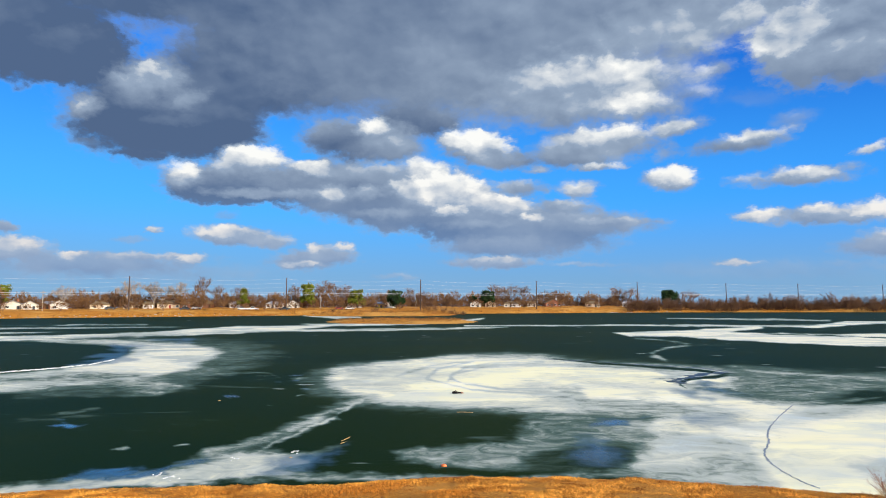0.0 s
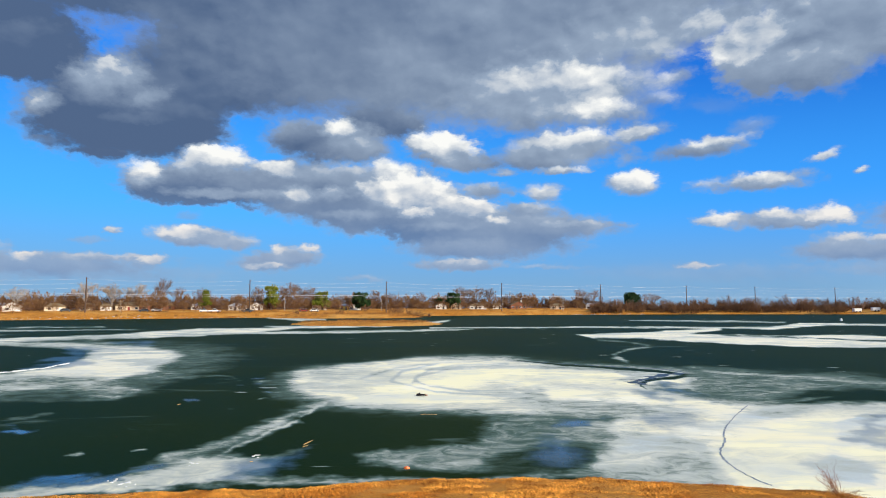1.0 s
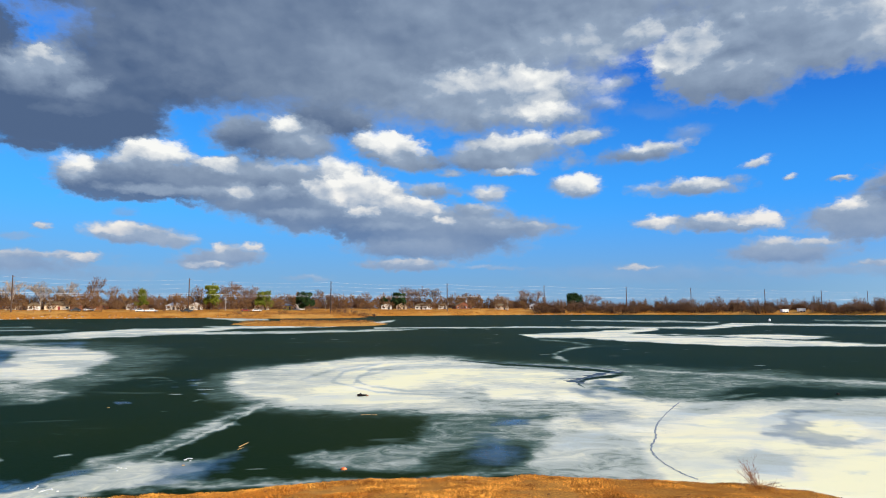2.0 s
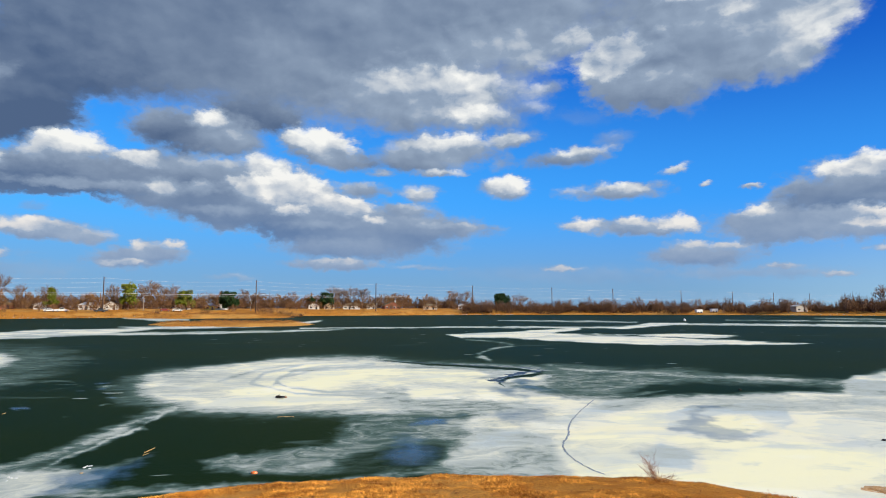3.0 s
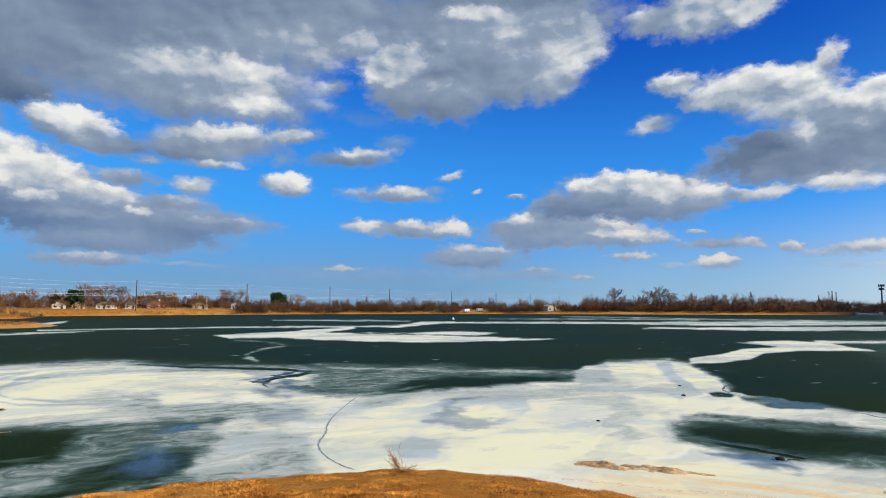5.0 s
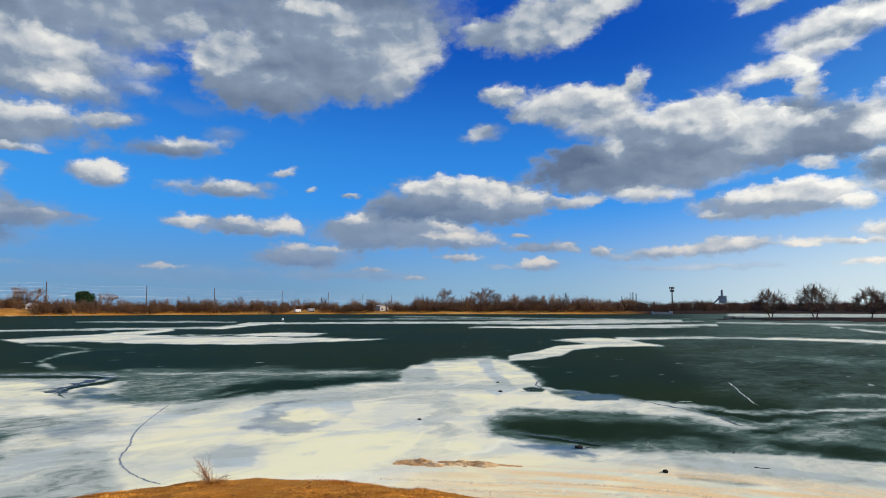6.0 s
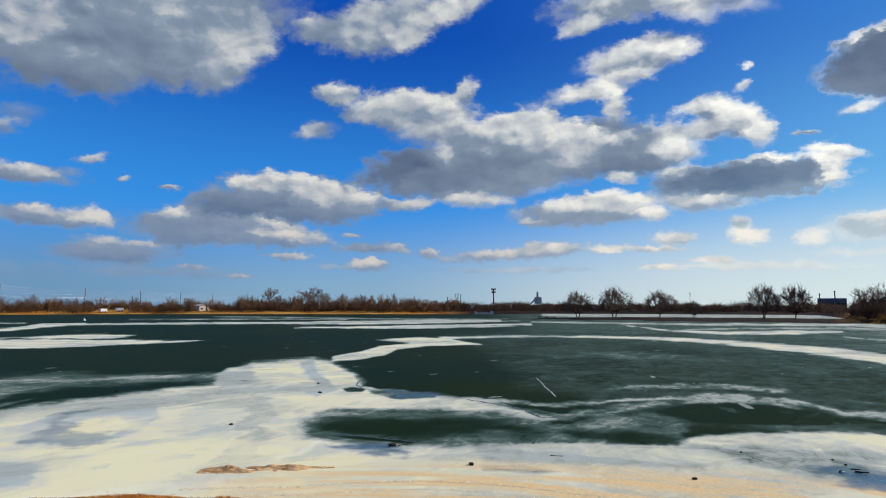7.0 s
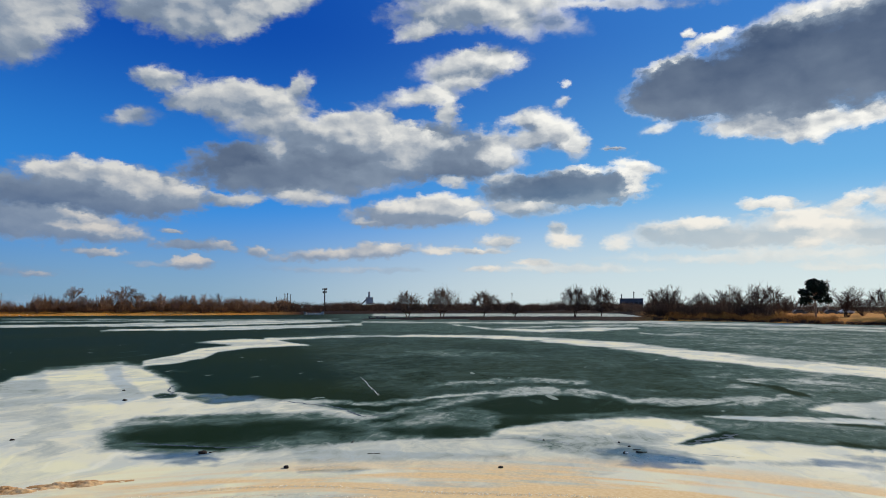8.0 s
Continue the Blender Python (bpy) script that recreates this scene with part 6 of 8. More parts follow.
def bare_tree(name, height, spread, seed, material, twig_material, trunk_r=0.16, fork=0.22, levels=4, droop=0.0, stems=1, least=0.035):
    """A leafless tree: trunk and limbs one part, the fine twigs of the crown another."""
    rng = random.Random(seed)
    top = new(name)
    wood, twigs = soup(), []

    def grow(p, d, length, r, level):
        n = 2 if level else 3
        q = p
        for k in range(n):
            d = (d + Vector((rng.uniform(-1, 1), rng.uniform(-1, 1), rng.uniform(-0.5, 0.7 - droop))) * (0.10 + 0.05 * level)).normalized()
            e = q + d * (length / n)
            if level < 3:
                tube(wood, q, e, r * (1 - 0.3 * k / n), r * (1 - 0.3 * (k + 1) / n), 6 if level == 0 else 4)
            else:
                twigs.append((tuple(q), tuple(e), max(r * (1 - 0.3 * k / n), least), max(r * (1 - 0.3 * (k + 1) / n), least * 0.6)))
            q = e
            if level == levels:
                continue
            if level > 0 and k == 0 and rng.random() < 0.8:
                side = Vector((rng.uniform(-1, 1), rng.uniform(-1, 1), rng.uniform(0.0, 0.7))).normalized()
                grow(q, (d * 0.6 + side * spread).normalized(), length * rng.uniform(0.5, 0.75), r * 0.55, level + 1)
        if level < levels:
            count = (5 if level == 0 else 3) + (rng.random() < 0.6)
            turn0 = rng.uniform(0, 6.28)
            for i in range(count):
                t = turn0 + 6.283 * i / count + rng.uniform(-0.4, 0.4)
                side = Vector((math.cos(t), math.sin(t), rng.uniform(-0.1, 0.5) - droop))
                grow(q, (d * rng.uniform(0.45, 0.95) + side * spread * rng.uniform(0.5, 1.1)).normalized(), length * rng.uniform(0.58, 0.85) * (1.25 if level == 0 and fork < 0.3 else 1.0), r * (0.58 if level else 0.5), level + 1)

    for i in range(stems):
        lean = Vector((rng.uniform(-0.3, 0.3) * (stems > 1), rng.uniform(-0.3, 0.3) * (stems > 1), 1)).normalized()
        grow(Vector((rng.uniform(-0.3, 0.3) * (stems > 1), rng.uniform(-0.3, 0.3) * (stems > 1), 0)), lean, height * fork, trunk_r, 0)
    k = height / max(w[1][2] for w in twigs)
    wood.v[:] = [(x * k, y * k, z * k) for x, y, z in wood.v]
    twigs = [(tuple(c * k for c in a), tuple(c * k for c in b), r0 * k, r1 * k) for a, b, r0, r1 in twigs]
    part("trunk", wood, material, top)
    crown = tagged(new("crown", stick_mesh("crown", twigs, twig_material)), "bare fine twigs")
    crown.parent = top
    top["tall"] = height
    return top


def fan_tree(name, height, fan, seed, material, stems=8, thick=0.05, least=0.014, trunk=0.0):
    """A many-stemmed winter tree: stems that rise in a fan, set with finer and finer upright twigs."""
    rng = random.Random(seed)
    top = new(name)
    wood, twigs = [], []

    def off(d, k):
        x, y, z = d[0] + rng.gauss(0, k), d[1] + rng.gauss(0, k), d[2] + abs(rng.gauss(0, k * 0.5))
        q = math.sqrt(x * x + y * y + z * z)
        return x / q, y / q, z / q

    def go(p, d, q):
        return p[0] + d[0] * q, p[1] + d[1] * q, p[2] + d[2] * q

    if trunk:
        wood.append(((0, 0, 0), (0.08, 0.03, trunk * 0.5), thick * 3.2, thick * 2.5))
        wood.append(((0.08, 0.03, trunk * 0.5), (0, 0, trunk * 1.06), thick * 2.5, thick * 2.1))
    for i in range(stems):
        d, p = off((0, 0, 1), fan), (rng.gauss(0, 0.25), rng.gauss(0, 0.25), 0)
        if trunk:
            a, t = 1.25 * math.sqrt((i + 0.5) / stems), 2.4 * i + rng.gauss(0, 0.2)
            d, p = (math.sin(a) * math.cos(t), math.sin(a) * math.sin(t), math.cos(a)), (0, 0, trunk * rng.uniform(0.85, 1.05))
        tall, r = (height - trunk) * rng.uniform(0.72, 1.0) * (0.55 + 0.45 * d[2]), thick * rng.uniform(0.7, 1.3)
        for k in range(6):
            e = go(p, d, tall / 6)
            wood.append((p, e, r * (1 - 0.14 * k), r * (1 - 0.14 * (k + 1))))
            p, d = e, off(d, 0.10)
            if k < 1:
                continue
            for j in range(5 if trunk else 3):
                a = off(d, 0.42)
                m = go(p, a, tall * rng.uniform(0.10, 0.22) * (1.2 - 0.12 * k))
                twigs.append((p, m, max(r * 0.4, least), least))
                for n in range(4 if trunk else 3):
                    c = off(a, 0.38)
                    q = go(m, c, tall * rng.uniform(0.06, 0.14))
                    twigs.append((m, q, least, least * 0.6))
                    twigs.append((q, go(q, off(c, 0.4), tall * 0.06), least * 0.7, least * 0.4))
    for piece, rows, label in (("trunk", wood, ""), ("crown", twigs, "bare fine twigs")):
        ob = tagged(new(piece, stick_mesh(piece, rows, material)), label)
        ob.parent = top
    top["tall"] = height
    return top


def dome_tree(name, height, width, seed, material, twig_material, stems=2, low=0.25, limbs=10, forks=5, tips=5, thick=0.16, least=0.02):
    """A winter shade tree: short stems, limbs that rise and spread, and a rounded crown of forking twigs."""
    rng = random.Random(seed)
    top = new(name)
    wood, twigs = [], []
    base = height * low

    def rim(turn, up, f):
        """A point of the crown: an uneven dome, f of the way out from its root."""
        f *= 1 + 0.14 * math.sin(3 * turn + seed) + 0.08 * math.sin(5 * turn + 2 * up + seed)
        return Vector((math.cos(turn) * math.cos(up) * width / 2 * f, math.sin(turn) * math.cos(up) * width / 2 * f, base + (height - base) * (0.12 + 0.88 * math.sin(up)) * f))

    def bough(rows, a, b, r0, r1, pieces, sag):
        p = a
        for k in range(pieces):
            t = (k + 1) / pieces
            q = a.lerp(b, t) + Vector((rng.gauss(0, 1), rng.gauss(0, 1), 0)) * (b - a).length * 0.035 + Vector((0, 0, sag * math.sin(math.pi * t) * (b - a).length))
            rows.append((tuple(p), tuple(q), r0 + (r1 - r0) * k / pieces, r0 + (r1 - r0) * t))
            p = q
        return p

    heads = []
    for i in range(stems):
        t = 6.283 * i / stems + seed
        foot = Vector((math.cos(t), math.sin(t), 0)) * 0.35 * (stems > 1)
        heads.append(bough(wood, foot, foot * 2.2 + Vector((0, 0, base * rng.uniform(0.9, 1.1))), thick, thick * 0.75, 3, 0))
    for i in range(limbs):
        turn, up = 2.4 * i + rng.gauss(0, 0.15), math.asin(min(0.98, 0.10 + 0.88 * ((i + 0.5) / limbs)))
        a = bough(wood, heads[i % stems], rim(turn, up, rng.uniform(0.48, 0.60)), thick * 0.5, thick * 0.26, 4, -0.06)
        for j in range(forks):
            t2, u2 = turn + rng.gauss(0, 0.42), min(1.5, max(0.02, up + rng.gauss(0, 0.26)))
            b = bough(wood, a, rim(t2, u2, rng.uniform(0.72, 0.86)), thick * 0.22, thick * 0.11, 2, -0.04)
            for k in range(tips):
                t3, u3 = t2 + rng.gauss(0, 0.22), min(1.55, max(-0.05, u2 + rng.gauss(0, 0.17)))
                c = bough(twigs, b, rim(t3, u3, rng.uniform(0.86, 1.04)), least * 1.6, least, 2, 0)
                for m in range(3):
                    d = (c - b) * 0.5 + Vector((rng.gauss(0, 1), rng.gauss(0, 1), abs(rng.gauss(0, 0.7)))) * 0.035 * height
                    g = b.lerp(c, rng.uniform(0.3, 1.0))
                    twigs.append((tuple(g), tuple(g + d * rng.uniform(0.5, 1.0)), least, least * 0.45))
    for piece, rows, stuff, label in (("trunk", wood, material, ""), ("crown", twigs, twig_material, "bare fine twigs")):
        ob = tagged(new(piece, stick_mesh(piece, rows, stuff)), label)
        ob.parent = top
    top["tall"] = height
    return top


def evergreen(name, height, width, seed, leaf, shape="round"):
    """Trunk, limbs and a crown of many small leaf sprays in uneven clumps."""
    rng = random.Random(seed)
    top = new(name)
    wood, leaves = soup(), soup()
    tube(wood, (0, 0, 0), (0.1, 0.05, height * 0.8), 0.03 * height, 0.01 * height, 7)
    clumps = []
    for i in range(26):
        h = rng.uniform(0.25, 1.0)
        if shape == "cone":
            w = width * 0.5 * (1.08 - h) + 0.2
        elif shape == "umbrella":
            h = rng.uniform(0.5, 1.0)
            w = width * 0.5 * math.sqrt(max(0.05, 1 - ((h - 0.66) / 0.36) ** 2))
        else:
            w = width * 0.5 * math.sqrt(max(0.05, 1 - ((h - 0.6) / 0.45) ** 2))
        t = rng.uniform(0, 6.283)
        q = w * math.sqrt(rng.uniform(0.05, 1))
        c = Vector((q * math.cos(t), q * math.sin(t), h * height * 0.93))
        clumps.append((c, rng.uniform(0.10, 0.19) * width))
        tube(wood, (0, 0, c.z * 0.75), c, 0.008 * height, 0.003 * height, 3)
    for c, r in clumps:
        for k in range(110):
            d = Vector((rng.gauss(0, 1), rng.gauss(0, 1), rng.gauss(0, 0.7))).normalized()
            p = c + d * r * rng.uniform(0.45, 1.1)
            a = Vector((rng.gauss(0, 1), rng.gauss(0, 1), rng.gauss(0, 0.5))).normalized() * rng.uniform(0.025, 0.06) * width
            b = d.cross(a).normalized() * a.length * 0.8
            i = len(leaves.v)
            leaves.v.extend([tuple(p - a), tuple(p + b), tuple(p + a), tuple(p - b + d * 0.05 * width)])
            leaves.f.append((i, i + 1, i + 2, i + 3))
    part("trunk", wood, BARK, top)
    part("crown", leaves, leaf, top)
    return top


def twig_cloud(name, plants, material, rng, fan=0.45, sticks=14, thick=0.05, label="", category="brush"):
    """Brush or reeds that nobody could count: one mesh of upright, forking sticks. plants: x, y, z, height, width."""
    sticks_all = []
    for x, y, z, h, w in plants:
        for i in range(sticks):
            bx, by = x + rng.gauss(0, w * 0.22), y + rng.gauss(0, w * 0.22)
            dx, dy, tall = rng.gauss(0, fan), rng.gauss(0, fan), h * rng.uniform(0.55, 1.05)
            mx, my, mz = bx + dx * tall * 0.5, by + dy * tall * 0.5, z + tall * 0.5
            sticks_all.append(((bx, by, z - 0.1), (mx, my, mz), thick, thick * 0.7))
            for spread, k in ((0.25, 0.5), (0.6, 0.42)):
                end = (mx + (dx + rng.gauss(0, spread)) * tall * k, my + (dy + rng.gauss(0, spread)) * tall * k, mz + tall * k)
                sticks_all.append(((mx, my, mz), end, thick * 0.7, thick * 0.25))
    return tagged(new(name, stick_mesh(name, sticks_all, material)), label, category, kind="stuff")


def bush_mass(name, plants, material, rng, twigs=34, thick=0.05, label="", category="brush"):
    """Round leafless bushes that nobody could count: one mesh of twigs fanning out of each root. plants: x, y, z, height, width."""
    rows = []
    for x, y, z, h, w in plants:
        for i in range(twigs):
            t, up = rng.uniform(0, 6.283), math.asin(rng.uniform(0.0, 0.99))
            f = rng.uniform(0.55, 1.0)
            px, py, pz = math.cos(t) * math.cos(up) * w / 2, math.sin(t) * math.cos(up) * w / 2, h * (0.2 + 0.8 * math.sin(up))
            a, b = f * 0.5, f * rng.uniform(0.8, 1.05)
            j = 0.09 * h
            rows.append(((x + px * a, y + py * a, z - 0.1 + pz * a * 0.8), (x + px * b, y + py * b, z + pz * b), thick, thick * 0.7))
            rows.append(((x + px * b * 0.7, y + py * b * 0.7, z + pz * b * 0.7), (x + px * b + rng.gauss(0, j), y + py * b + rng.gauss(0, j), z + pz * b * rng.uniform(0.95, 1.12)), thick * 0.7, thick * 0.3))
    return tagged(new(name, stick_mesh(name, rows, material)), label, category, kind="stuff")


tree_rng = random.Random(5)
RUSTY = "bare rust-brown street tree on dry lakeside grass"
ROUND_TREES = [tagged(dome_tree("bare_tree", 7.0, 6.4 + 0.7 * i, 20 + i, BARK, RUST_TWIG, 1 + i % 2, 0.2 + 0.05 * (i % 3), 11, 4, 4, 0.15, 0.05), RUSTY, "tree", "far shore trees") for i in range(5)]
TALL_TREES = [tagged(bare_tree("bare_tree", 11.0, 0.5, 40 + i, BARK, BARK, 0.26, 0.26, least=0.045), "tall dark leafless tree behind the lakeside houses", "tree", "far shore trees") for i in range(3)]
PALE_TREES = [tagged(bare_tree("bare_tree", 11.0, 0.6, 60 + i, PALE_BARK, PALE_BARK, 0.34, 0.24, least=0.05), "tall leafless tree with pale whitish bark", "tree", "far shore trees") for i in range(2)]
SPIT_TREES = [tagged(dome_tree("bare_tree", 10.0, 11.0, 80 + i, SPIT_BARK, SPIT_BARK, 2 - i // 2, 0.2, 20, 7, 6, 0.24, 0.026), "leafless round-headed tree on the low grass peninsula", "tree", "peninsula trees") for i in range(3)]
used = collections.Counter()


def plant(kinds, b, r, height, seed_turn=0.0, stout=1.0):
    """Sets one of a few tree builds at a bearing and range with its own height, girth and turn."""
    i = used[id(kinds)]
    used[id(kinds)] += 1
    base = kinds[i % len(kinds)]
    x, y, z = spot(b, r, 0.15)
    k = height / base["tall"]
    if i < len(kinds):
        ob = base
    else:
        ob = copy_thing(base, Matrix())
    ob.matrix_basis = pose(x, y, z, 0, 0, 137.5 * i + seed_turn) @ Matrix.Diagonal((k * stout, k * stout, k, 1))
    return ob


# the trees that stand out along the far shore: build, bearing, range, height
for kinds, b, r, h, w in (
    (PALE_TREES, -25.6, 338, 11.5, 1.0), (PALE_TREES, -23.8, 335, 11.0, 1.0), (PALE_TREES, -22.2, 342, 11.0, 1.1), (TALL_TREES, -20.3, 345, 13.5, 0.8),
    (TALL_TREES, -19.0, 352, 10.0, 0.9), (TALL_TREES, -17.2, 350, 9.5, 1.0), (TALL_TREES, -12.6, 350, 10.5, 0.9), (PALE_TREES, -30.0, 345, 9.5, 1.0),
    (TALL_TREES, -10.2, 352, 12.5, 1.0), (TALL_TREES, -8.6, 356, 11.0, 1.0), (TALL_TREES, -9.4, 362, 11.5, 1.0), (TALL_TREES, -3.0, 366, 9.5, 1.0), (TALL_TREES, -1.8, 372, 8.5, 1.0),
    (TALL_TREES, 1.2, 375, 8.5, 1.0), (TALL_TREES, 4.6, 380, 11.5, 1.2), (TALL_TREES, 5.9, 384, 11.5, 1.3), (TALL_TREES, 6.9, 388, 10.5, 1.1), (TALL_TREES, 9.8, 395, 8.5, 1.0),
    (TALL_TREES, 14.8, 412, 11.0, 1.0), (TALL_TREES, 15.6, 410, 10.0, 1.1), (TALL_TREES, 19.0, 430, 9.0, 0.9), (TALL_TREES, 20.6, 430, 9.0, 1.2), (TALL_TREES, 47.7, 395, 11.5, 1.1), (TALL_TREES, 51.2, 395, 12.0, 1.2), (TALL_TREES, 52.0, 398, 9.5, 1.3),
):
    plant(kinds, b, r + 8, h * 1.22, stout=w)
for i in range(200):
    b = -38 + i * 0.268 + tree_rng.uniform(-0.4, 0.4)
    shore = float(np.interp(b, SHORE_B, SHORE_R))
    plant(ROUND_TREES, b, shore + (tree_rng.uniform(14, 20) if i % 4 == 0 else tree_rng.uniform(38, 80)), tree_rng.uniform(3.2, 5.2) if i % 4 == 0 else tree_rng.uniform(5.0, 9.0), stout=tree_rng.uniform(0.8, 1.25))
MIXED_TREES = [tagged(fan_tree("bare_tree", 8.0, 0.22 + 0.07 * i, 70 + i, BARK, 7 + 2 * i, 0.09, 0.035), "bare grey-brown tree standing in the shore thicket", "tree", "thicket trees") for i in range(4)]
for i in range(90):
    b = 16 + i * 0.53 + tree_rng.uniform(-0.4, 0.4)
    shore = float(np.interp(b, SHORE_B, SHORE_R))
    plant(MIXED_TREES, b, shore + tree_rng.uniform(8, 30), tree_rng.uniform(4.5, 7.5) * (1.25 if 46 < b < 60 else 1.0), stout=tree_rng.uniform(0.9, 1.4))
# the peninsula
for b, h, w in ((74.1, 8.7, 1.2), (77.1, 9.7, 1.15), (80.75, 8.6, 1.25), (83.4, 5.4, 1.05), (88.5, 9.9, 1.0), (90.65, 9.8, 0.95)):
    plant(SPIT_TREES, b, 240, h, stout=w)
# evergreens
for i, (b, r, h, w, leaf, shape, label) in enumerate((
    (-34.0, 350, 10.5, 9.0, OLIVE_LEAF, "round", "olive green evergreen among bare trees"),
    (-16.9, 338, 10.8, 6.0, OLIVE_LEAF, "cone", "yellow-green conical evergreen beside a house"),
    (-11.7, 345, 12.5, 9.0, OLIVE_LEAF, "round", "yellow-green broad evergreen behind the houses"),
    (-7.5, 352, 9.6, 8.5, OLIVE_LEAF, "round", "olive green evergreen above the roofs"),
    (-4.1, 345, 9.6, 9.0, DARK_LEAF, "round", "dark green rounded evergreen on the shore"),
    (3.8, 375, 9.4, 8.0, DARK_LEAF, "round", "dark green evergreen behind the houses"),
    (2.6, 376, 7.4, 4.5, DARK_LEAF, "round", "small dark green evergreen behind the houses"),
    (18.9, 405, 10.0, 10.5, DARK_LEAF, "round", "dark green rounded evergreen over the brush"),
    (106.6, 186, 10.2, 6.6, PINE_LEAF, "umbrella", "flat-topped pine on the park shore, coloured black-green as backlit"),
    (112.5, 190, 8.5, 8.0, PINE_LEAF, "round", "evergreen by the park lawn, coloured dark as backlit"),
)):
    tagged(evergreen("evergreen_tree", h, w, 100 + i, leaf, shape), label, "tree").matrix_basis = pose(*spot(b, r, 0.1), 0, 0, 70 * i)
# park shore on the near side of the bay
PARK_TREES = [tagged(fan_tree("bare_tree", 9.0, 0.3 + 0.08 * i, 90 + i, BACKLIT_BARK, 14, 0.085, 0.032), "many-stemmed leafless tree in the waterside thicket, coloured dark as backlit", "tree", "park shore trees") for i in range(3)]
PARK_TREES += [tagged(dome_tree("bare_tree", 9.0, 8.0, 95, BACKLIT_BARK, BACKLIT_BARK, 2, 0.15, 14, 6, 5, 0.2, 0.026), "spreading leafless tree on the park shore, coloured dark as backlit", "tree", "park shore trees")]
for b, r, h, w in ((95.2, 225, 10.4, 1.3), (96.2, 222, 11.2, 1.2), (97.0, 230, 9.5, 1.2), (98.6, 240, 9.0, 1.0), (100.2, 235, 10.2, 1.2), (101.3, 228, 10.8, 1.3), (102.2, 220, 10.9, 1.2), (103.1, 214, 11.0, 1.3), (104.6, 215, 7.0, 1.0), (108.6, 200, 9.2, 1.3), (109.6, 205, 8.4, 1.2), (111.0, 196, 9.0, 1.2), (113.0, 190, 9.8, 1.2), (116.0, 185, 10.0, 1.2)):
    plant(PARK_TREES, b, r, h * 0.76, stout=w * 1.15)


def scatter(count, b0, b1, d0, d1, h0, h1, w, rng, base=SHORE_R):
    """Plants strewn over a strip behind the shore line."""
    b = np.array([rng.uniform(b0, b1) for i in range(count)])
    r = np.interp(b, SHORE_B, base) + np.array([rng.uniform(d0, d1) for i in range(count)])
    z = ground_height(b[:, None], r[:, None])[:, 0] - 0.1
    tall = np.array([rng.uniform(h0, h1) for i in range(count)]) * (0.8 + 0.5 * (0.5 + 0.5 * np.sin(b * 2.3) * np.sin(b * 0.91 + 1)))
    return [(q * math.sin(radians(a)), q * math.cos(radians(a)), c, h, w * rng.uniform(0.7, 1.4)) for a, q, c, h in zip(b, r, z, tall)]


bush_mass("thicket", scatter(70, 34.6, 36.9, 24, 44, 3.5, 6.0, 4.5, tree_rng) + scatter(40, 41.6, 43.0, 22, 44, 3.5, 6.0, 4.5, tree_rng) + scatter(150, 37.0, 41.6, 6, 34, 3.4, 6.6, 4.6, tree_rng) + scatter(600, 43.0, 63, 8, 34, 3.2, 6.0, 4.6, tree_rng) + scatter(640, 15.5, 34.5, 2.5, 30, 3.6, 6.8, 4.8, tree_rng), BRUSH, tree_rng, 26, 0.06, "dense red-brown leafless thicket along the far shore")
twig_cloud("thicket", scatter(700, 62, 94, 14, 90, 4.0, 6.0, 5.0, tree_rng), BACKLIT_BRUSH, tree_rng, 0.35, 12, 0.12, "far line of leafless woods beyond the bay, coloured dark as backlit")
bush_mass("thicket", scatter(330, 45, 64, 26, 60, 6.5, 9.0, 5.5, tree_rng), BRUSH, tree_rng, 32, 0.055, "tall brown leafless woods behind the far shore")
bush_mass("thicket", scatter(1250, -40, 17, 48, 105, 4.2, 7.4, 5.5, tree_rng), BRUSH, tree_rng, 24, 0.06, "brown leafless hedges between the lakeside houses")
bush_mass("thicket", scatter(420, 94.3, 104, 6, 50, 3.2, 6.0, 4.2, tree_rng), BACKLIT_BRUSH, tree_rng, 30, 0.05, "leafless waterside thicket on the park shore, coloured dark as backlit")
twig_cloud("thicket", scatter(200, 104, 140, 90, 150, 3.5, 6.5, 5.0, tree_rng), BACKLIT_BRUSH, tree_rng, 0.4, 14, 0.08, "leafless trees behind the park lawn")
# shaded strip at the park's waterline, laid as added dark-coloured brush
twig_cloud("thicket", scatter(420, 94, 118, 0.4, 3.0, 0.4, 1.0, 1.6, tree_rng), BACKLIT_BRUSH, tree_rng, 0.4, 12, 0.04, "low brush added as the dark shaded strip at the park waterline")
twig_cloud("reeds", scatter(420, 96, 108, 3.0, 12, 1.0, 2.0, 2.0, tree_rng), REED, tree_rng, 0.16, 12, 0.03, "tawny dead reeds along the park shore", "reeds")
twig_cloud("reeds", scatter(260, -36, 14, 1.5, 5, 0.5, 1.1, 1.5, tree_rng), REED, tree_rng, 0.2, 10, 0.03, "low tawny dead grass at the far waterline", "reeds")
isle_plants = []
for i in range(520):
    b, r = tree_rng.uniform(-10.5, 3.0), tree_rng.uniform(150, 186) if i % 2 else tree_rng.uniform(266, 306)
    x, y, z = spot(b, r, 0.05)
    if z > 0.25:
        isle_plants.append((x, y, z, tree_rng.uniform(0.3, 0.9) * (1.7 if i % 2 == 0 else 0.8), 2.2))
twig_cloud("reeds", isle_plants, REED, tree_rng, 0.18, 14, 0.03, "tawny dead grass tufts on the low islet", "reeds")
spit_brush = []
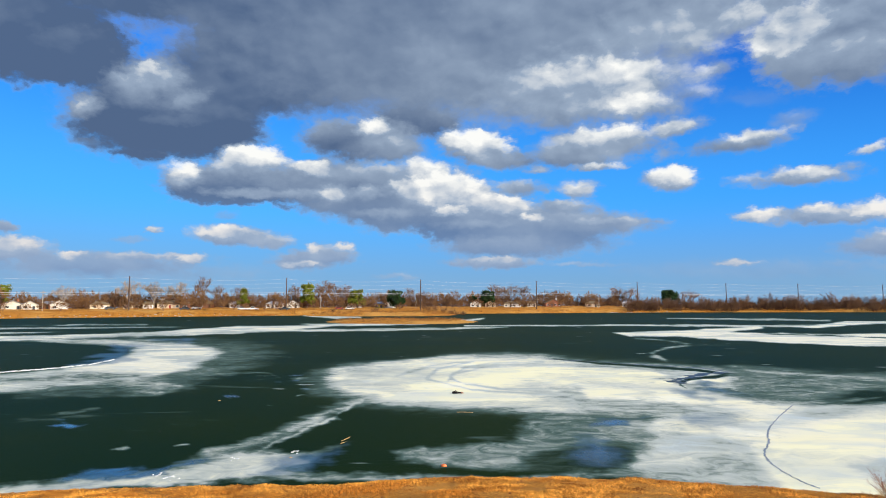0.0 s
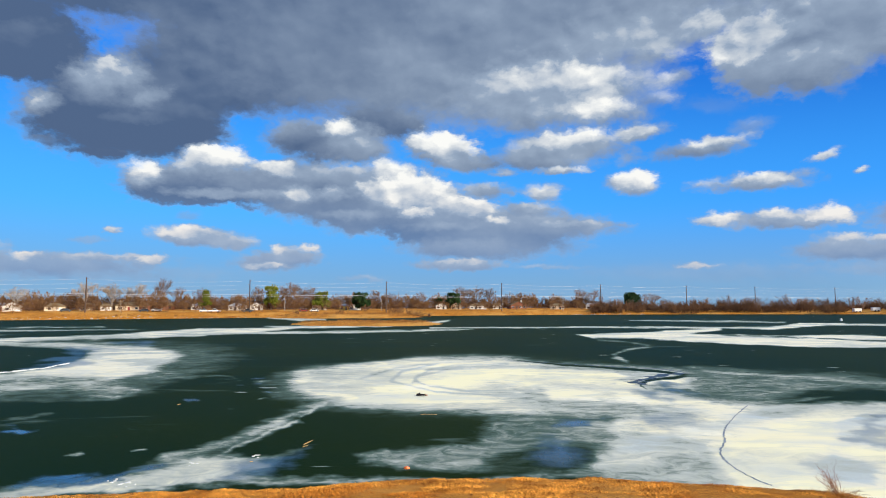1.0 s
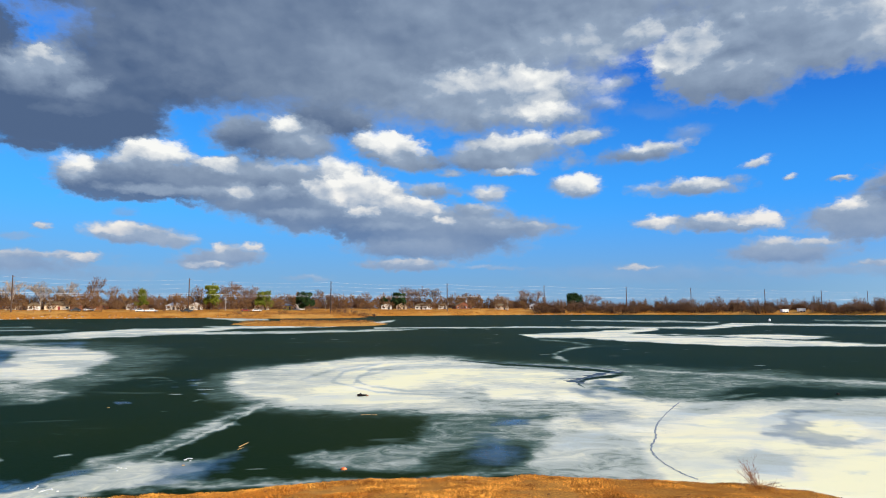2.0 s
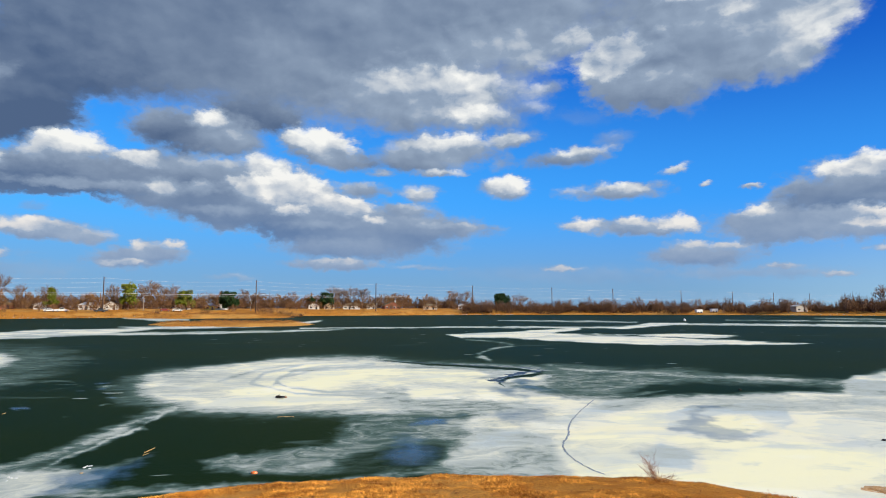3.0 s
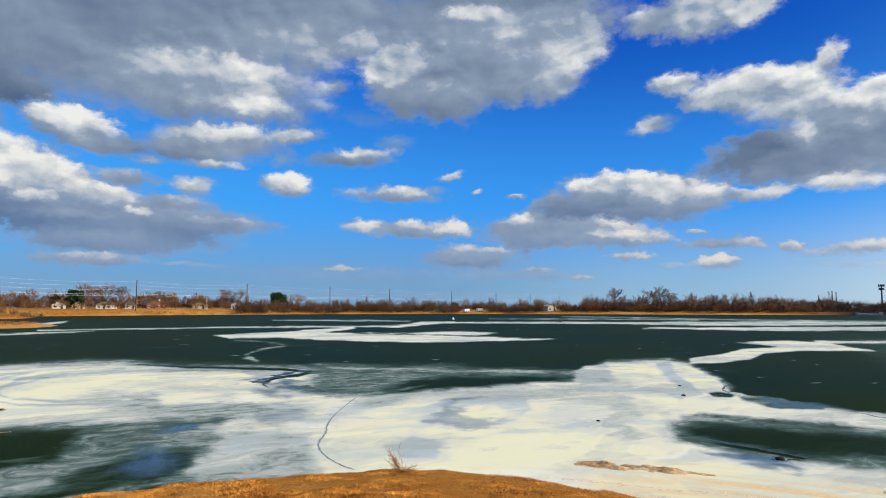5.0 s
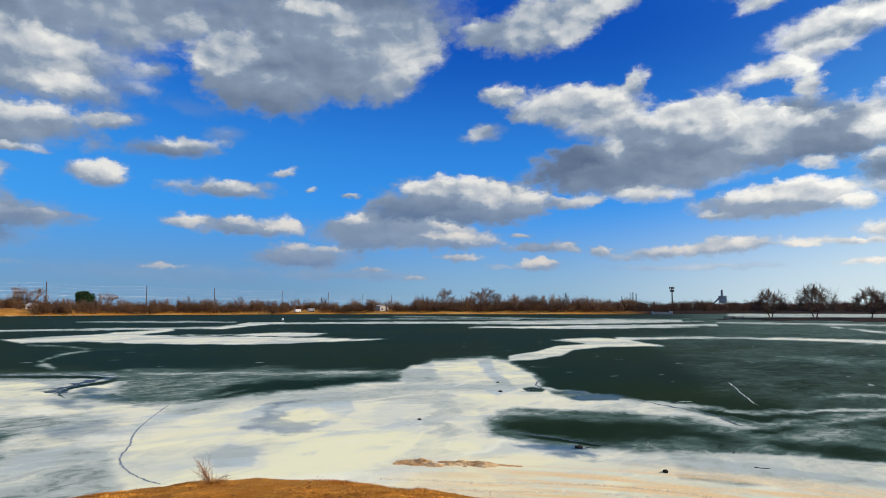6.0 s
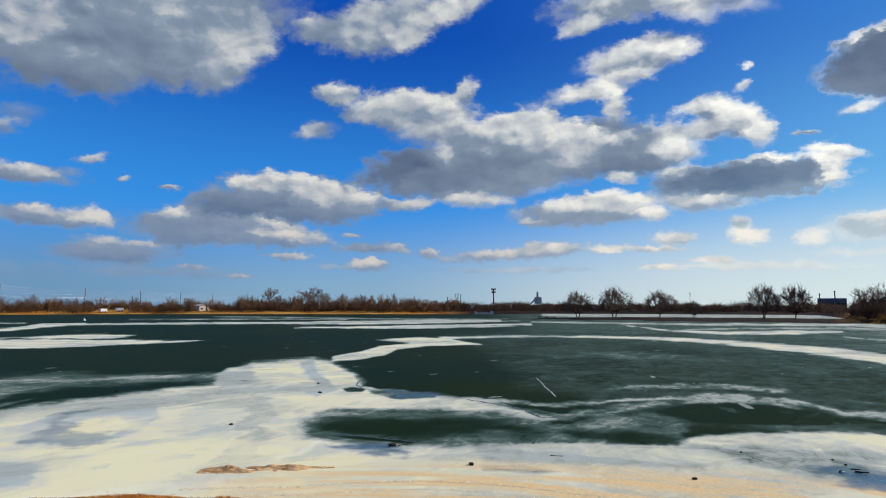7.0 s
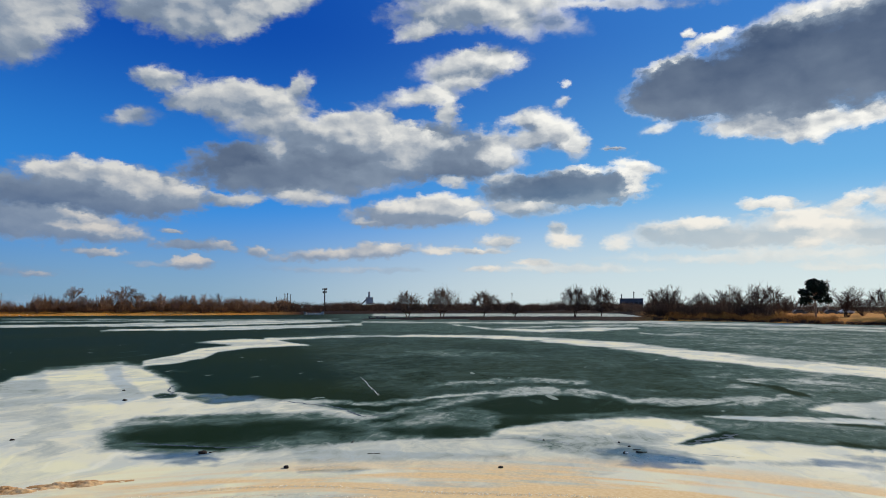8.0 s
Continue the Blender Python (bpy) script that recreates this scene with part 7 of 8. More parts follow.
for b, h in ((-1.4, 4.0), (-0.6, 3.2), (0.2, 4.6), (0.9, 3.4), (-9.5, 2.0), (-6.0, 2.2), (1.6, 2.4)):
    for k in range(3):
        x, y, z = spot(b + tree_rng.uniform(-0.25, 0.25), 300 + tree_rng.uniform(-6, 6), 0.1)
        spit_brush.append((x, y, z, h * tree_rng.uniform(0.7, 1.1), 2.2))
twig_cloud("thicket", spit_brush, BRUSH, tree_rng, 0.4, 18, 0.05, "rust-brown leafless shrubs on the reed spit")

# ---- houses, vehicles, power line and far structures ----


def house(b, r, w, depth, wall_h, roof_h, wall, roof, turn=0.0, gable=False, label="", garage=False, chimney=False, brick_end=False):
    """A one-storey house: walls, overhanging roof, windows with frames, door, and what else it has. The front is its -y side."""
    top = tagged(new("house"), label, "house", "lakeside houses")
    s = soup()
    if gable:
        extrude(s, [(-w / 2, -0.6), (w / 2, -0.6), (w / 2, wall_h), (0, wall_h + roof_h), (-w / 2, wall_h)], -depth / 2, depth / 2)
    else:
        block(s, -w / 2, w / 2, -depth / 2, depth / 2, -0.6, wall_h)
    part("wall", s, wall, top)
    s = soup()
    if gable:
        for k in (-1, 1):
            e = 0.5 * k
            pts = [(0, wall_h + roof_h + 0.02), (k * w / 2 + e, wall_h - 0.3 * roof_h / (w / 2) + 0.02), (k * w / 2 + e, wall_h - 0.3 * roof_h / (w / 2) + 0.24), (0, wall_h + roof_h + 0.26)]
            extrude(s, pts if k < 0 else pts[::-1], -depth / 2 - 0.5, depth / 2 + 0.5)
    else:
        x, y, i = w / 2 + 0.5, depth / 2 + 0.5, min(depth / 2, w / 2) * 0.8
        k = len(s.v)
        s.v.extend([(-x, -y, wall_h), (x, -y, wall_h), (x, y, wall_h), (-x, y, wall_h), (-x, -y, wall_h + 0.2), (x, -y, wall_h + 0.2), (x, y, wall_h + 0.2), (-x, y, wall_h + 0.2), (-x + i, 0, wall_h + roof_h), (x - i, 0, wall_h + roof_h)])
        s.f.extend([tuple(k + q for q in f) for f in ((3, 2, 1, 0), (0, 1, 5, 4), (1, 2, 6, 5), (2, 3, 7, 6), (3, 0, 4, 7), (4, 5, 9, 8), (5, 6, 9), (6, 7, 8, 9), (7, 4, 8))])
    part("roof", s, roof, top)
    front = -depth / 2
    spots = [(-0.36, "w"), (-0.12, "d"), (0.1, "w"), (0.34, "w")] if w > 9 else [(-0.25, "w"), (0.22, "d" if not garage else "g")]
    if garage and w > 9:
        spots[-1] = (0.3, "g")
    for at, kind in spots:
        x = at * w
        s = soup()
        if kind == "w":
            block(s, x - 0.75, x + 0.75, front - 0.06, front + 0.05, 0.95, 2.05)
            f = part("window", s, PAINT_WHITE, top, "white-framed window")
            s = soup()
            block(s, x - 0.65, x + 0.65, front - 0.075, front - 0.062, 1.05, 1.95)
            part("pane", s, GLASS, f, "dark glass")
        elif kind == "d":
            block(s, x - 0.5, x + 0.5, front - 0.05, front + 0.05, 0.05, 2.1)
            part("door", s, PAINT_RED if brick_end else PAINT_DARK, top)
        else:
            for q in range(4):
                block(s, x - 1.25, x + 1.25, front - 0.05, front + 0.05, 0.05 + q * 0.53, 0.55 + q * 0.53)
            part("garage_door", s, PAINT_WHITE, top, "panelled white garage door")
    if chimney:
        s = soup()
        block(s, w * 0.22, w * 0.22 + 0.8, -0.4, 0.5, wall_h, wall_h + roof_h + 0.9)
        block(s, w * 0.22 - 0.1, w * 0.22 + 0.9, -0.5, 0.6, wall_h + roof_h + 0.9, wall_h + roof_h + 1.05)
        part("chimney", s, BRICK if wall is not BRICK else CONCRETE, top)
    if brick_end:
        s = soup()
        block(s, w * 0.18, w / 2 + 0.04, front - 0.04, front + 0.3, -0.6, wall_h - 0.05)
        part("brick_front", s, BRICK, top, "red brick end of the front wall")
    top.matrix_basis = facing(b, r + 22, turn, 0.35) @ Matrix.Diagonal((0.92, 0.92, 0.88, 1))
    return top


HOUSES = (
    (-33.3, 322, 9.0, 8, 2.6, 1.9, WHITE_WALL, ROOF_GREY, 6, True, "white house with a grey roof and a chimney", False, True, False),
    (-32.2, 320, 7.0, 8, 2.6, 2.0, WHITE_WALL, ROOF_GREY, 2, True, "small white gabled house with grey shingles", False, False, False),
    (-30.9, 330, 10.0, 8, 2.7, 1.7, BRICK, ROOF_GREY, 0, False, "red brick house with a low hipped roof", False, False, False),
    (-30.3, 312, 7.5, 8, 2.6, 1.9, WHITE_WALL, ROOF_PALE, 0, True, "bright white gabled garage with a pale roof", True, False, False),
    (-27.6, 326, 9.0, 8, 2.6, 1.8, CREAM_WALL, ROOF_BROWN, 0, False, "tan house with a brown roof half hidden by trees", True, False, False),
    (-25.3, 330, 9.0, 8, 2.6, 1.7, CREAM_WALL, ROOF_BROWN, 0, False, "cream house with a brown hipped roof", False, False, False),
    (-24.2, 322, 5.0, 8, 2.5, 1.6, WHITE_WALL, ROOF_BROWN, 0, False, "white side wing with an olive-brown roof", True, False, False),
    (-22.3, 324, 16.0, 9, 2.7, 2.2, CREAM_WALL, ROOF_BROWN, 0, False, "long cream ranch house with an olive-brown roof and brick end", False, False, True),
    (-19.9, 332, 9.0, 8, 2.6, 1.8, BRICK, ROOF_BROWN, 0, False, "brown brick house in shade behind bare trees", False, False, False),
    (-17.6, 322, 5.5, 7, 2.6, 1.4, WHITE_WALL, ROOF_PALE, 0, False, "small white outbuilding with a pale roof", True, False, False),
    (-14.4, 322, 9.5, 8, 2.6, 1.7, WHITE_WALL, ROOF_PALE, 0, False, "white house with a pale roof behind a pole", False, False, False),
    (-12.9, 324, 7.0, 8, 2.6, 2.0, WHITE_WALL, ROOF_GREY, 0, True, "white gabled house with grey shingles", False, False, False),
    (-7.7, 335, 8.0, 8, 2.6, 1.9, WHITE_WALL, ROOF_GREY, 0, True, "white gabled house behind the spit", False, False, False),
    (-5.6, 334, 5.5, 7, 2.6, 1.5, YELLOW_WALL, ROOF_GREY, 0, False, "small yellow house with a grey roof", False, False, False),
    (-4.7, 336, 7.0, 8, 2.6, 1.9, WHITE_WALL, ROOF_PALE, 0, True, "white gabled house with a pale roof", True, False, False),
    (2.8, 355, 6.5, 8, 2.6, 2.0, WHITE_WALL, ROOF_GREY, 0, True, "white gabled house among bare trees", False, False, False),
    (4.1, 357, 6.5, 8, 2.6, 2.0, CREAM_WALL, ROOF_GREY, 0, True, "cream gabled house with a grey roof", False, False, False),
    (6.0, 360, 10.5, 8, 2.6, 1.6, WHITE_WALL, ROOF_BROWN, 0, False, "long low white house with a brown roof", True, False, False),
    (7.7, 362, 6.0, 8, 2.6, 1.6, WHITE_WALL, ROOF_BROWN, 0, False, "small white house with a brown roof", False, False, False),
    (9.4, 366, 10.0, 9, 2.6, 2.4, BRICK, ROOF_BROWN, 12, True, "red-brown house with a steep roof and white chimney", False, True, False),
    (12.8, 374, 9.0, 8, 2.6, 1.6, CREAM_WALL, ROOF_BROWN, 0, False, "low cream house with a brown roof", False, False, False),
    (15.6, 385, 6.0, 7, 2.6, 1.6, WHITE_WALL, ROOF_PALE, 0, False, "small white house at the end of the row", False, False, False),
    (42.3, 375, 6.5, 7, 3.3, 0.9, WHITE_WALL, ROOF_PALE, 30, True, "white two-storey house among brown woods", False, False, False),
)
for row in HOUSES:
    house(*row)


def trailer(b, r):
    """A white box trailer on wheels."""
    top = tagged(new("box_trailer"), "white box trailer parked on the far grass", "trailer", "parked trailers")
    s = soup()
    block(s, -1.9, 1.9, -1.0, 1.0, 0.45, 2.1)
    part("body", s, PAINT_WHITE, top, bevel=0.08)
    for x in (-0.9, 0.9):
        s = soup()
        cap_tube(s, (x, -1.02, 0.4), (x, -0.8, 0.4), 0.4, 0.4, 12)
        part("wheel", s, RUBBER, top)
    top.matrix_basis = facing(b, r, 35)


trailer(35.15, 395)
trailer(36.3, 396)


def vehicle(b, r, paint, label, kind="car", turn=0.0):
    """A parked car or pickup: body, glasshouse, wheels with hubs, lamps."""
    top = tagged(new("pickup_truck" if kind == "pickup" else "car"), label, "car", "parked vehicles")
    s = soup()
    if kind == "pickup":
        side = [(-2.7, 0.45), (2.7, 0.45), (2.7, 1.0), (1.25, 1.1), (0.6, 1.75), (-0.75, 1.78), (-0.95, 1.12), (-2.7, 1.1)]
        glass = [(0.95, 1.14), (0.52, 1.68), (-0.68, 1.70), (-0.8, 1.14)]
    else:
        side = [(-2.2, 0.4), (2.2, 0.4), (2.22, 0.75), (1.3, 0.92), (0.55, 1.42), (-1.1, 1.45), (-1.9, 0.98), (-2.2, 0.9)]
        glass = [(1.05, 0.98), (0.48, 1.36), (-1.02, 1.38), (-1.6, 0.98)]
    extrude(s, side, -0.88, 0.88)
    part("body", s, paint, top, bevel=0.06)
    s = soup()
    extrude(s, glass, -0.895, 0.895)
    part("window", s, GLASS, top, "dark side glass")
    for x in (-1.45, 1.45):
        for y in (-0.92, 0.72):
            s = soup()
            cap_tube(s, (x, y, 0.34), (x, y + 0.2, 0.34), 0.34, 0.34, 14)
            wheel = part("wheel", s, RUBBER, top)
            s = soup()
            cap_tube(s, (x, y - 0.01, 0.34), (x, y + 0.21, 0.34), 0.19, 0.19, 10)
            part("hub", s, STEEL, wheel)
    for x, m in ((2.2, PAINT_WHITE), (-2.2, PAINT_RED)):
        for y in (-0.65, 0.65):
            s = soup()
            k = 0.5 if kind == "pickup" else 0.0
            block(s, x + math.copysign(k, x) - 0.05, x + math.copysign(k, x) + 0.05, y - 0.16, y + 0.16, 0.68, 0.84)
            part("lamp", s, m, top)
    top.matrix_basis = facing(b, r, turn, 0.02)


for b, r, paint, label, kind, turn in (
    (-20.6, 318, PAINT_WHITE, "white car parked beside a house", "car", 10),
    (-16.2, 316, PAINT_WHITE, "white pickup truck parked by the lakeside street", "pickup", 0),
    (-17.0, 317, PAINT_WHITE, "white car parked by the lakeside street", "car", 0),
    (-13.6, 316, PAINT_DARK, "dark pickup truck parked on the street", "pickup", 180),
    (-26.9, 318, PAINT_DARK, "dark car parked before a tan house", "car", 0),
    (-21.5, 316, PAINT_DARK, "dark car parked before the ranch house", "car", 180),
    (-9.0, 326, PAINT_RED, "maroon car parked near the spit", "car", 0),
    (-8.1, 327, PAINT_WHITE, "white car parked near the spit", "car", 0),
    (105.5, 252, PAINT_DARK, "dark car parked on the park lawn", "car", 20),
    (107.6, 256, PAINT_DARK, "dark car parked beside the pine", "car", 15),
    (108.5, 258, PAINT_WHITE, "pale car parked beside the pine", "car", 15),
    (103.4, 250, PAINT_WHITE, "white car glinting behind the reeds", "car", 60),
    (102.5, 246, PAINT_WHITE, "white car parked behind the reeds", "car", 60),
):
    vehicle(b, r, paint, label, kind, turn)

# the transmission line runs straight along the far shore
LINE_A, LINE_STEP = Vector((-135.5, 282.8)), Vector((62.0, 24.4))


def power_pole(k, tall=17.4):
    p = LINE_A + LINE_STEP * k
    b, r = math.degrees(math.atan2(p.x, p.y)), p.length
    z = spot(b, r, 0.3)[2]
    top = tagged(new("power_pole"), "tall dark wooden power pole with stacked insulators", "pole", "power line poles")
    s = soup()
    cap_tube(s, (0, 0, 0), (0, 0, tall - z), 0.30, 0.19, 10)
    part("shaft", s, POLE, top, smooth=False)
    for q, h in enumerate((0.6, 2.4, 4.2, 6.0)):
        s = soup()
        side = -1 if q % 2 else 1
        cap_tube(s, (0, 0, tall - z - h), (0.9 * side if h < 6 else 0.3, -0.1, tall - z - h + 0.15), 0.09, 0.06, 6)
        part("insulator_arm", s, STEEL, top)
    top.matrix_basis = pose(p.x, p.y, z, 0, 0, 20)
    return p


LINE_K = [-2, -1, 0, 1, 2, 3, 4, 5, 5.91, 7.12, 8.2, 9.2, 10.2, 11.3]
poles = [power_pole(k) for k in LINE_K]


def cable(p, q, sag, radius, name="cable", parent=None):
    s = soup()
    side = Vector((q[1] - p[1], p[0] - q[0], 0)).normalized()
    for i in range(13):
        t = i / 12
        c = Vector(p).lerp(Vector(q), t)
        c.z -= sag * 4 * t * (1 - t)
        s.v.extend([tuple(c + side * radius), tuple(c - side * radius), tuple(c + Vector((0, 0, radius * 1.7)))])
        if i:
            k = 3 * i
            s.f.extend([(k - 3 + a, k - 3 + (a + 1) % 3, k + (a + 1) % 3, k + a) for a in range(3)])
    return part(name, s, WIRE, parent)


line = tagged(new("power_cables"), "thin pale power cables strung between the poles", "cable")
for h, radius, sag in ((16.8, 0.022, 1.0), (15.0, 0.022, 1.0), (13.1, 0.022, 1.0), (10.6, 0.045, 0.5), (9.9, 0.028, 0.55)):
    for p, q in zip(poles, poles[1:]):
        cable((p.x, p.y, h), (q.x, q.y, h), sag, radius, "cable", line)


def utility_pole(b, r, tall, label="short pale wooden utility pole with a crossarm"):
    top = tagged(new("utility_pole"), label, "pole", "street poles")
    s = soup()
    cap_tube(s, (0, 0, 0), (0, 0, tall), 0.17, 0.12, 8)
    part("shaft", s, PALE_POLE, top)
    s = soup()
    block(s, -1.0, 1.0, -0.07, 0.07, tall - 0.8, tall - 0.62)
    part("crossarm", s, PALE_POLE, top)
    s = soup()
    cap_tube(s, (0.3, -0.25, tall - 2.4), (0.3, -0.25, tall - 1.5), 0.22, 0.22, 10)
    part("transformer", s, STEEL, top)
    top.matrix_basis = facing(b, r, 25, 0.2)


for b, r, tall in ((-31.4, 316, 8.5), (-23.2, 318, 5.5), (-2.4, 345, 6.0), (8.1, 360, 6.0), (13.3, 378, 6.5), (-10.6, 330, 6.2), (19.2, 405, 4.0), (89.0, 470, 10), (95.0, 380, 11), (100.6, 330, 13), (107.4, 260, 12), (50.0, 420, 9), (63.5, 480, 12), (83.0, 520, 14)):
    utility_pole(b, r, tall)


def antenna_mast(b, r, tall):
    """A tall monopole with rings of antenna panels near its head."""
    top = tagged(new("light_mast"), "tall slim dark mast with a crown of equipment", "mast")
    s = soup()
    cap_tube(s, (0, 0, 0), (0, 0, tall), 0.75, 0.4, 10)
    part("shaft", s, DARK_STEEL, top)
    for h, w in ((tall - 0.6, 1.9), (tall - 3.2, 1.6)):
        s = soup()
        for i in range(10):
            t = 0.6283 * i
            tube(s, (0, 0, h), (w * math.cos(t), w * math.sin(t), h), 0.1, 0.1, 4)
        rack = part("antenna_ring", s, DARK_STEEL, top)
        for i in range(10):
            t = 0.6283 * i
            s = soup()
            block(s, w * math.cos(t) - 0.2, w * math.cos(t) + 0.2, w * math.sin(t) - 0.2, w * math.sin(t) + 0.2, h - 0.9, h + 0.9)
            part("panel", s, DARK_STEEL, rack)
    top.matrix_basis = pose(*spot(b, r, 0.5), 0, 0, 0)


antenna_mast(66.8, 609, 19.5)


def stack(b, r, tall, wide, label):
    top = tagged(new("chimney_stack"), label, "chimney", "far stacks")
    s = soup()
    cap_tube(s, (0, 0, 0), (0, 0, tall), wide, wide * 0.8, 10)
    part("flue", s, DARK_STEEL, top)
    s = soup()
    cap_tube(s, (0, 0, tall - 0.6), (0, 0, tall + 0.3), wide * 1.25, wide * 1.25, 10)
    part("cap", s, DARK_STEEL, top)
    top.matrix_basis = pose(*spot(b, r, 0.4))


for b, r, tall in ((63.7, 640, 15), (63.95, 640, 14), (62.8, 640, 11.5), (92.2, 560, 13), (93.2, 520, 14)):
    stack(b, r, tall, 0.42, "slim dark industrial stack on the skyline")


def concrete_plant(b, r):
    """Silo tower with a conveyor head and low sheds."""
    top = tagged(new("concrete_plant"), "grey batching tower with a hopper head and low shed", "industrial tower")
    s = soup()
    block(s, -4.2, 4.2, -3.5, 3.5, 6.0, 14.0)
    part("silo_house", s, CONCRETE, top, bevel=0.2)
    for x in (-3.6, 3.6):
        for y in (-3.0, 3.0):
            s = soup()
            block(s, x - 0.4, x + 0.4, y - 0.4, y + 0.4, 0, 6.2)
            part("leg", s, DARK_STEEL, top)
    s = soup()
    cap_tube(s, (-0.5, 0, 13.8), (-0.5, 0, 20.5), 1.5, 1.1, 10)
    part("hopper", s, STEEL, top)
    s = soup()
    tube(s, (-14, 0, 1), (-2, 0, 13), 0.8, 0.8, 4)
    part("conveyor", s, DARK_STEEL, top)
    s = soup()
    block(s, -12, -4.5, -4, 4, -0.5, 4.5)
    part("shed", s, CONCRETE, top)
    top.matrix_basis = facing(b, r)


concrete_plant(70.6, 783)


def far_building(b, r, w, depth, tall, wall, label):
    top = tagged(new("flat_roofed_building"), label, "building")
    s = soup()
    block(s, -w / 2, w / 2, -depth / 2, depth / 2, -1, tall)
    part("wall", s, wall, top)
    s = soup()
    block(s, -w / 2 - 0.2, w / 2 + 0.2, -depth / 2 - 0.2, depth / 2 + 0.2, tall, tall + 0.5)
    part("parapet", s, STEEL, top)
    for i in range(5):
        s = soup()
        x = -w / 2 + w * (i + 0.5) / 5
        block(s, x - 1.2, x + 1.2, -depth / 2 - 0.08, -depth / 2 + 0.1, tall * 0.45, tall * 0.7)
        part("window", s, GLASS, top)
    top.matrix_basis = facing(b, r)


far_building(93.0, 520, 17, 12, 8.4, BLUE_WALL, "low blue-grey industrial building beyond the bay")
far_building(72.5, 700, 34, 14, 5.0, WHITE_WALL, "low white far shed on the skyline")


def spillway(b, r):
    """A low concrete outlet sill with two wing walls."""
    top = tagged(new("spillway"), "low pale concrete spillway sill at the inlet", "spillway")
    s = soup()
    block(s, -4.5, 4.5, -1.5, 1.5, -0.6, 0.9)
    part("sill", s, CONCRETE, top, bevel=0.06)
    for x in (-4.9, 4.9):
        s = soup()
        block(s, x - 0.3, x + 0.3, -2.5, 2.5, -0.6, 1.6)
        part("wing_wall", s, CONCRETE, top, bevel=0.04)
    top.matrix_basis = facing(b, r, 12, 0, 0.0)


spillway(66.0, 378)


def picnic_shelter(b, r):
    """Fishing dock bench at the tip of the peninsula: a plank table on posts with benches."""
    top = tagged(new("picnic_table"), "dark wooden picnic table on the peninsula tip", "table")
    s = soup()
    block(s, -1.8, 1.8, -0.45, 0.45, 0.72, 0.84)
    part("tabletop", s, DARK_STEEL, top)
    for x in (-1.5, 1.5):
        s = soup()
        block(s, x - 0.1, x + 0.1, -0.4, 0.4, 0, 0.74)
        part("leg", s, DARK_STEEL, top)
    for y in (-0.9, 0.9):
        s = soup()
        block(s, -1.8, 1.8, y - 0.15, y + 0.15, 0.42, 0.5)
        part("bench", s, DARK_STEEL, top)
    top.matrix_basis = facing(b, r, 10, 0.02)


picnic_shelter(71.8, 232)
picnic_shelter(71.2, 236)

# stones at the far waterline
stone_rng = random.Random(12)
STONES = []
for k in range(5):
    s = soup()
    bm = bmesh.new()
    bmesh.ops.create_icosphere(bm, subdivisions=1, radius=0.5)
    for v in bm.verts:
        v.co *= stone_rng.uniform(0.7, 1.2)
        v.co.z *= 0.6
    me = bpy.data.meshes.new("stone")
    bm.to_mesh(me)
    bm.free()
    me.materials.append(STONE)
    STONES.append(me)
for i in range(230):
    b = stone_rng.choice((stone_rng.uniform(-36, -11), stone_rng.uniform(-36, -11), stone_rng.uniform(38, 60), stone_rng.uniform(14, 20)))
    r = float(np.interp(b, SHORE_B, SHORE_R)) + stone_rng.uniform(-3, 3)
    x, y, z = spot(b, r, 0.0)
    ob = tagged(new("shore_stone", STONES[i % 5]), "pale frost-rimmed stone at the far waterline", "stone", "shore stones")
    k = stone_rng.uniform(0.3, 0.85)
    ob.matrix_basis = pose(x, y, max(z, 0.0) + 0.05, 0, 0, stone_rng.uniform(0, 360)) @ Matrix.Diagonal((k * 1.5, k, k, 1))

# courses of cracks and rows of chips on the ice, bearing and range
NEAR_CRACK = [(27.44, 29.96), (26.74, 27.77), (25.90, 24.98), (25.49, 23.06), (25.51, 21.41), (25.15, 20.14), (25.41, 18.98), (26.40, 17.89), (27.68, 17.09), (28.76, 16.66)]
PAN_CRACK = [(8.18, 50.15), (12.19, 48.43), (15.85, 46.57), (18.51, 45.63), (21.10, 44.85), (22.88, 42.84)]
PAN_LEAD = [(22.88, 42.84), (21.27, 40.94), (19.98, 38.69), (18.96, 36.73), (19.73, 35.63)]
BAY_CRACK = [(56.12, 22.28), (58.31, 21.75), (61.20, 21.13), (63.57, 20.74), (65.87, 20.73)]
HOOK_CRACK = [(57.29, 37.62), (57.01, 35.46), (57.37, 34.01), (56.81, 33.09), (55.90, 32.22)]
SHELF_CRACK = [(59.15, 33.37), (63.87, 31.29), (68.11, 29.14), (71.01, 27.72), (73.09, 25.73), (75.83, 26.08)]
SCRATCH = [(71.85, 39.30), (72.25, 37.67), (72.88, 34.78), (73.48, 32.73), (74.11, 31.12)]
SPIT_CRACK = [(99.38, 22.26), (100.42, 23.06), (101.73, 23.77), (102.26, 24.47)]
CHIP_ROW = [(-35.81, 48.35), (-33.51, 49.61), (-31.78, 50.07), (-29.98, 51.07), (-28.12, 52.73), (-26.59, 56.55)]
BELT_CRACK = [(80.25, 21.04), (83.40, 21.40), (86.53, 21.75), (89.69, 21.48), (90.64, 20.99)]
GULL_CRACK = [(100.20, 20.96), (102.12, 20.99), (103.25, 20.97)]

# ---- on the near ice and bank ----


def bank_spot(b, d):
    """A place d metres inside the bank's edge at a bearing."""
    return spot(b, float(np.interp(b, BANK_B, BANK_R)) - d, 0.0)


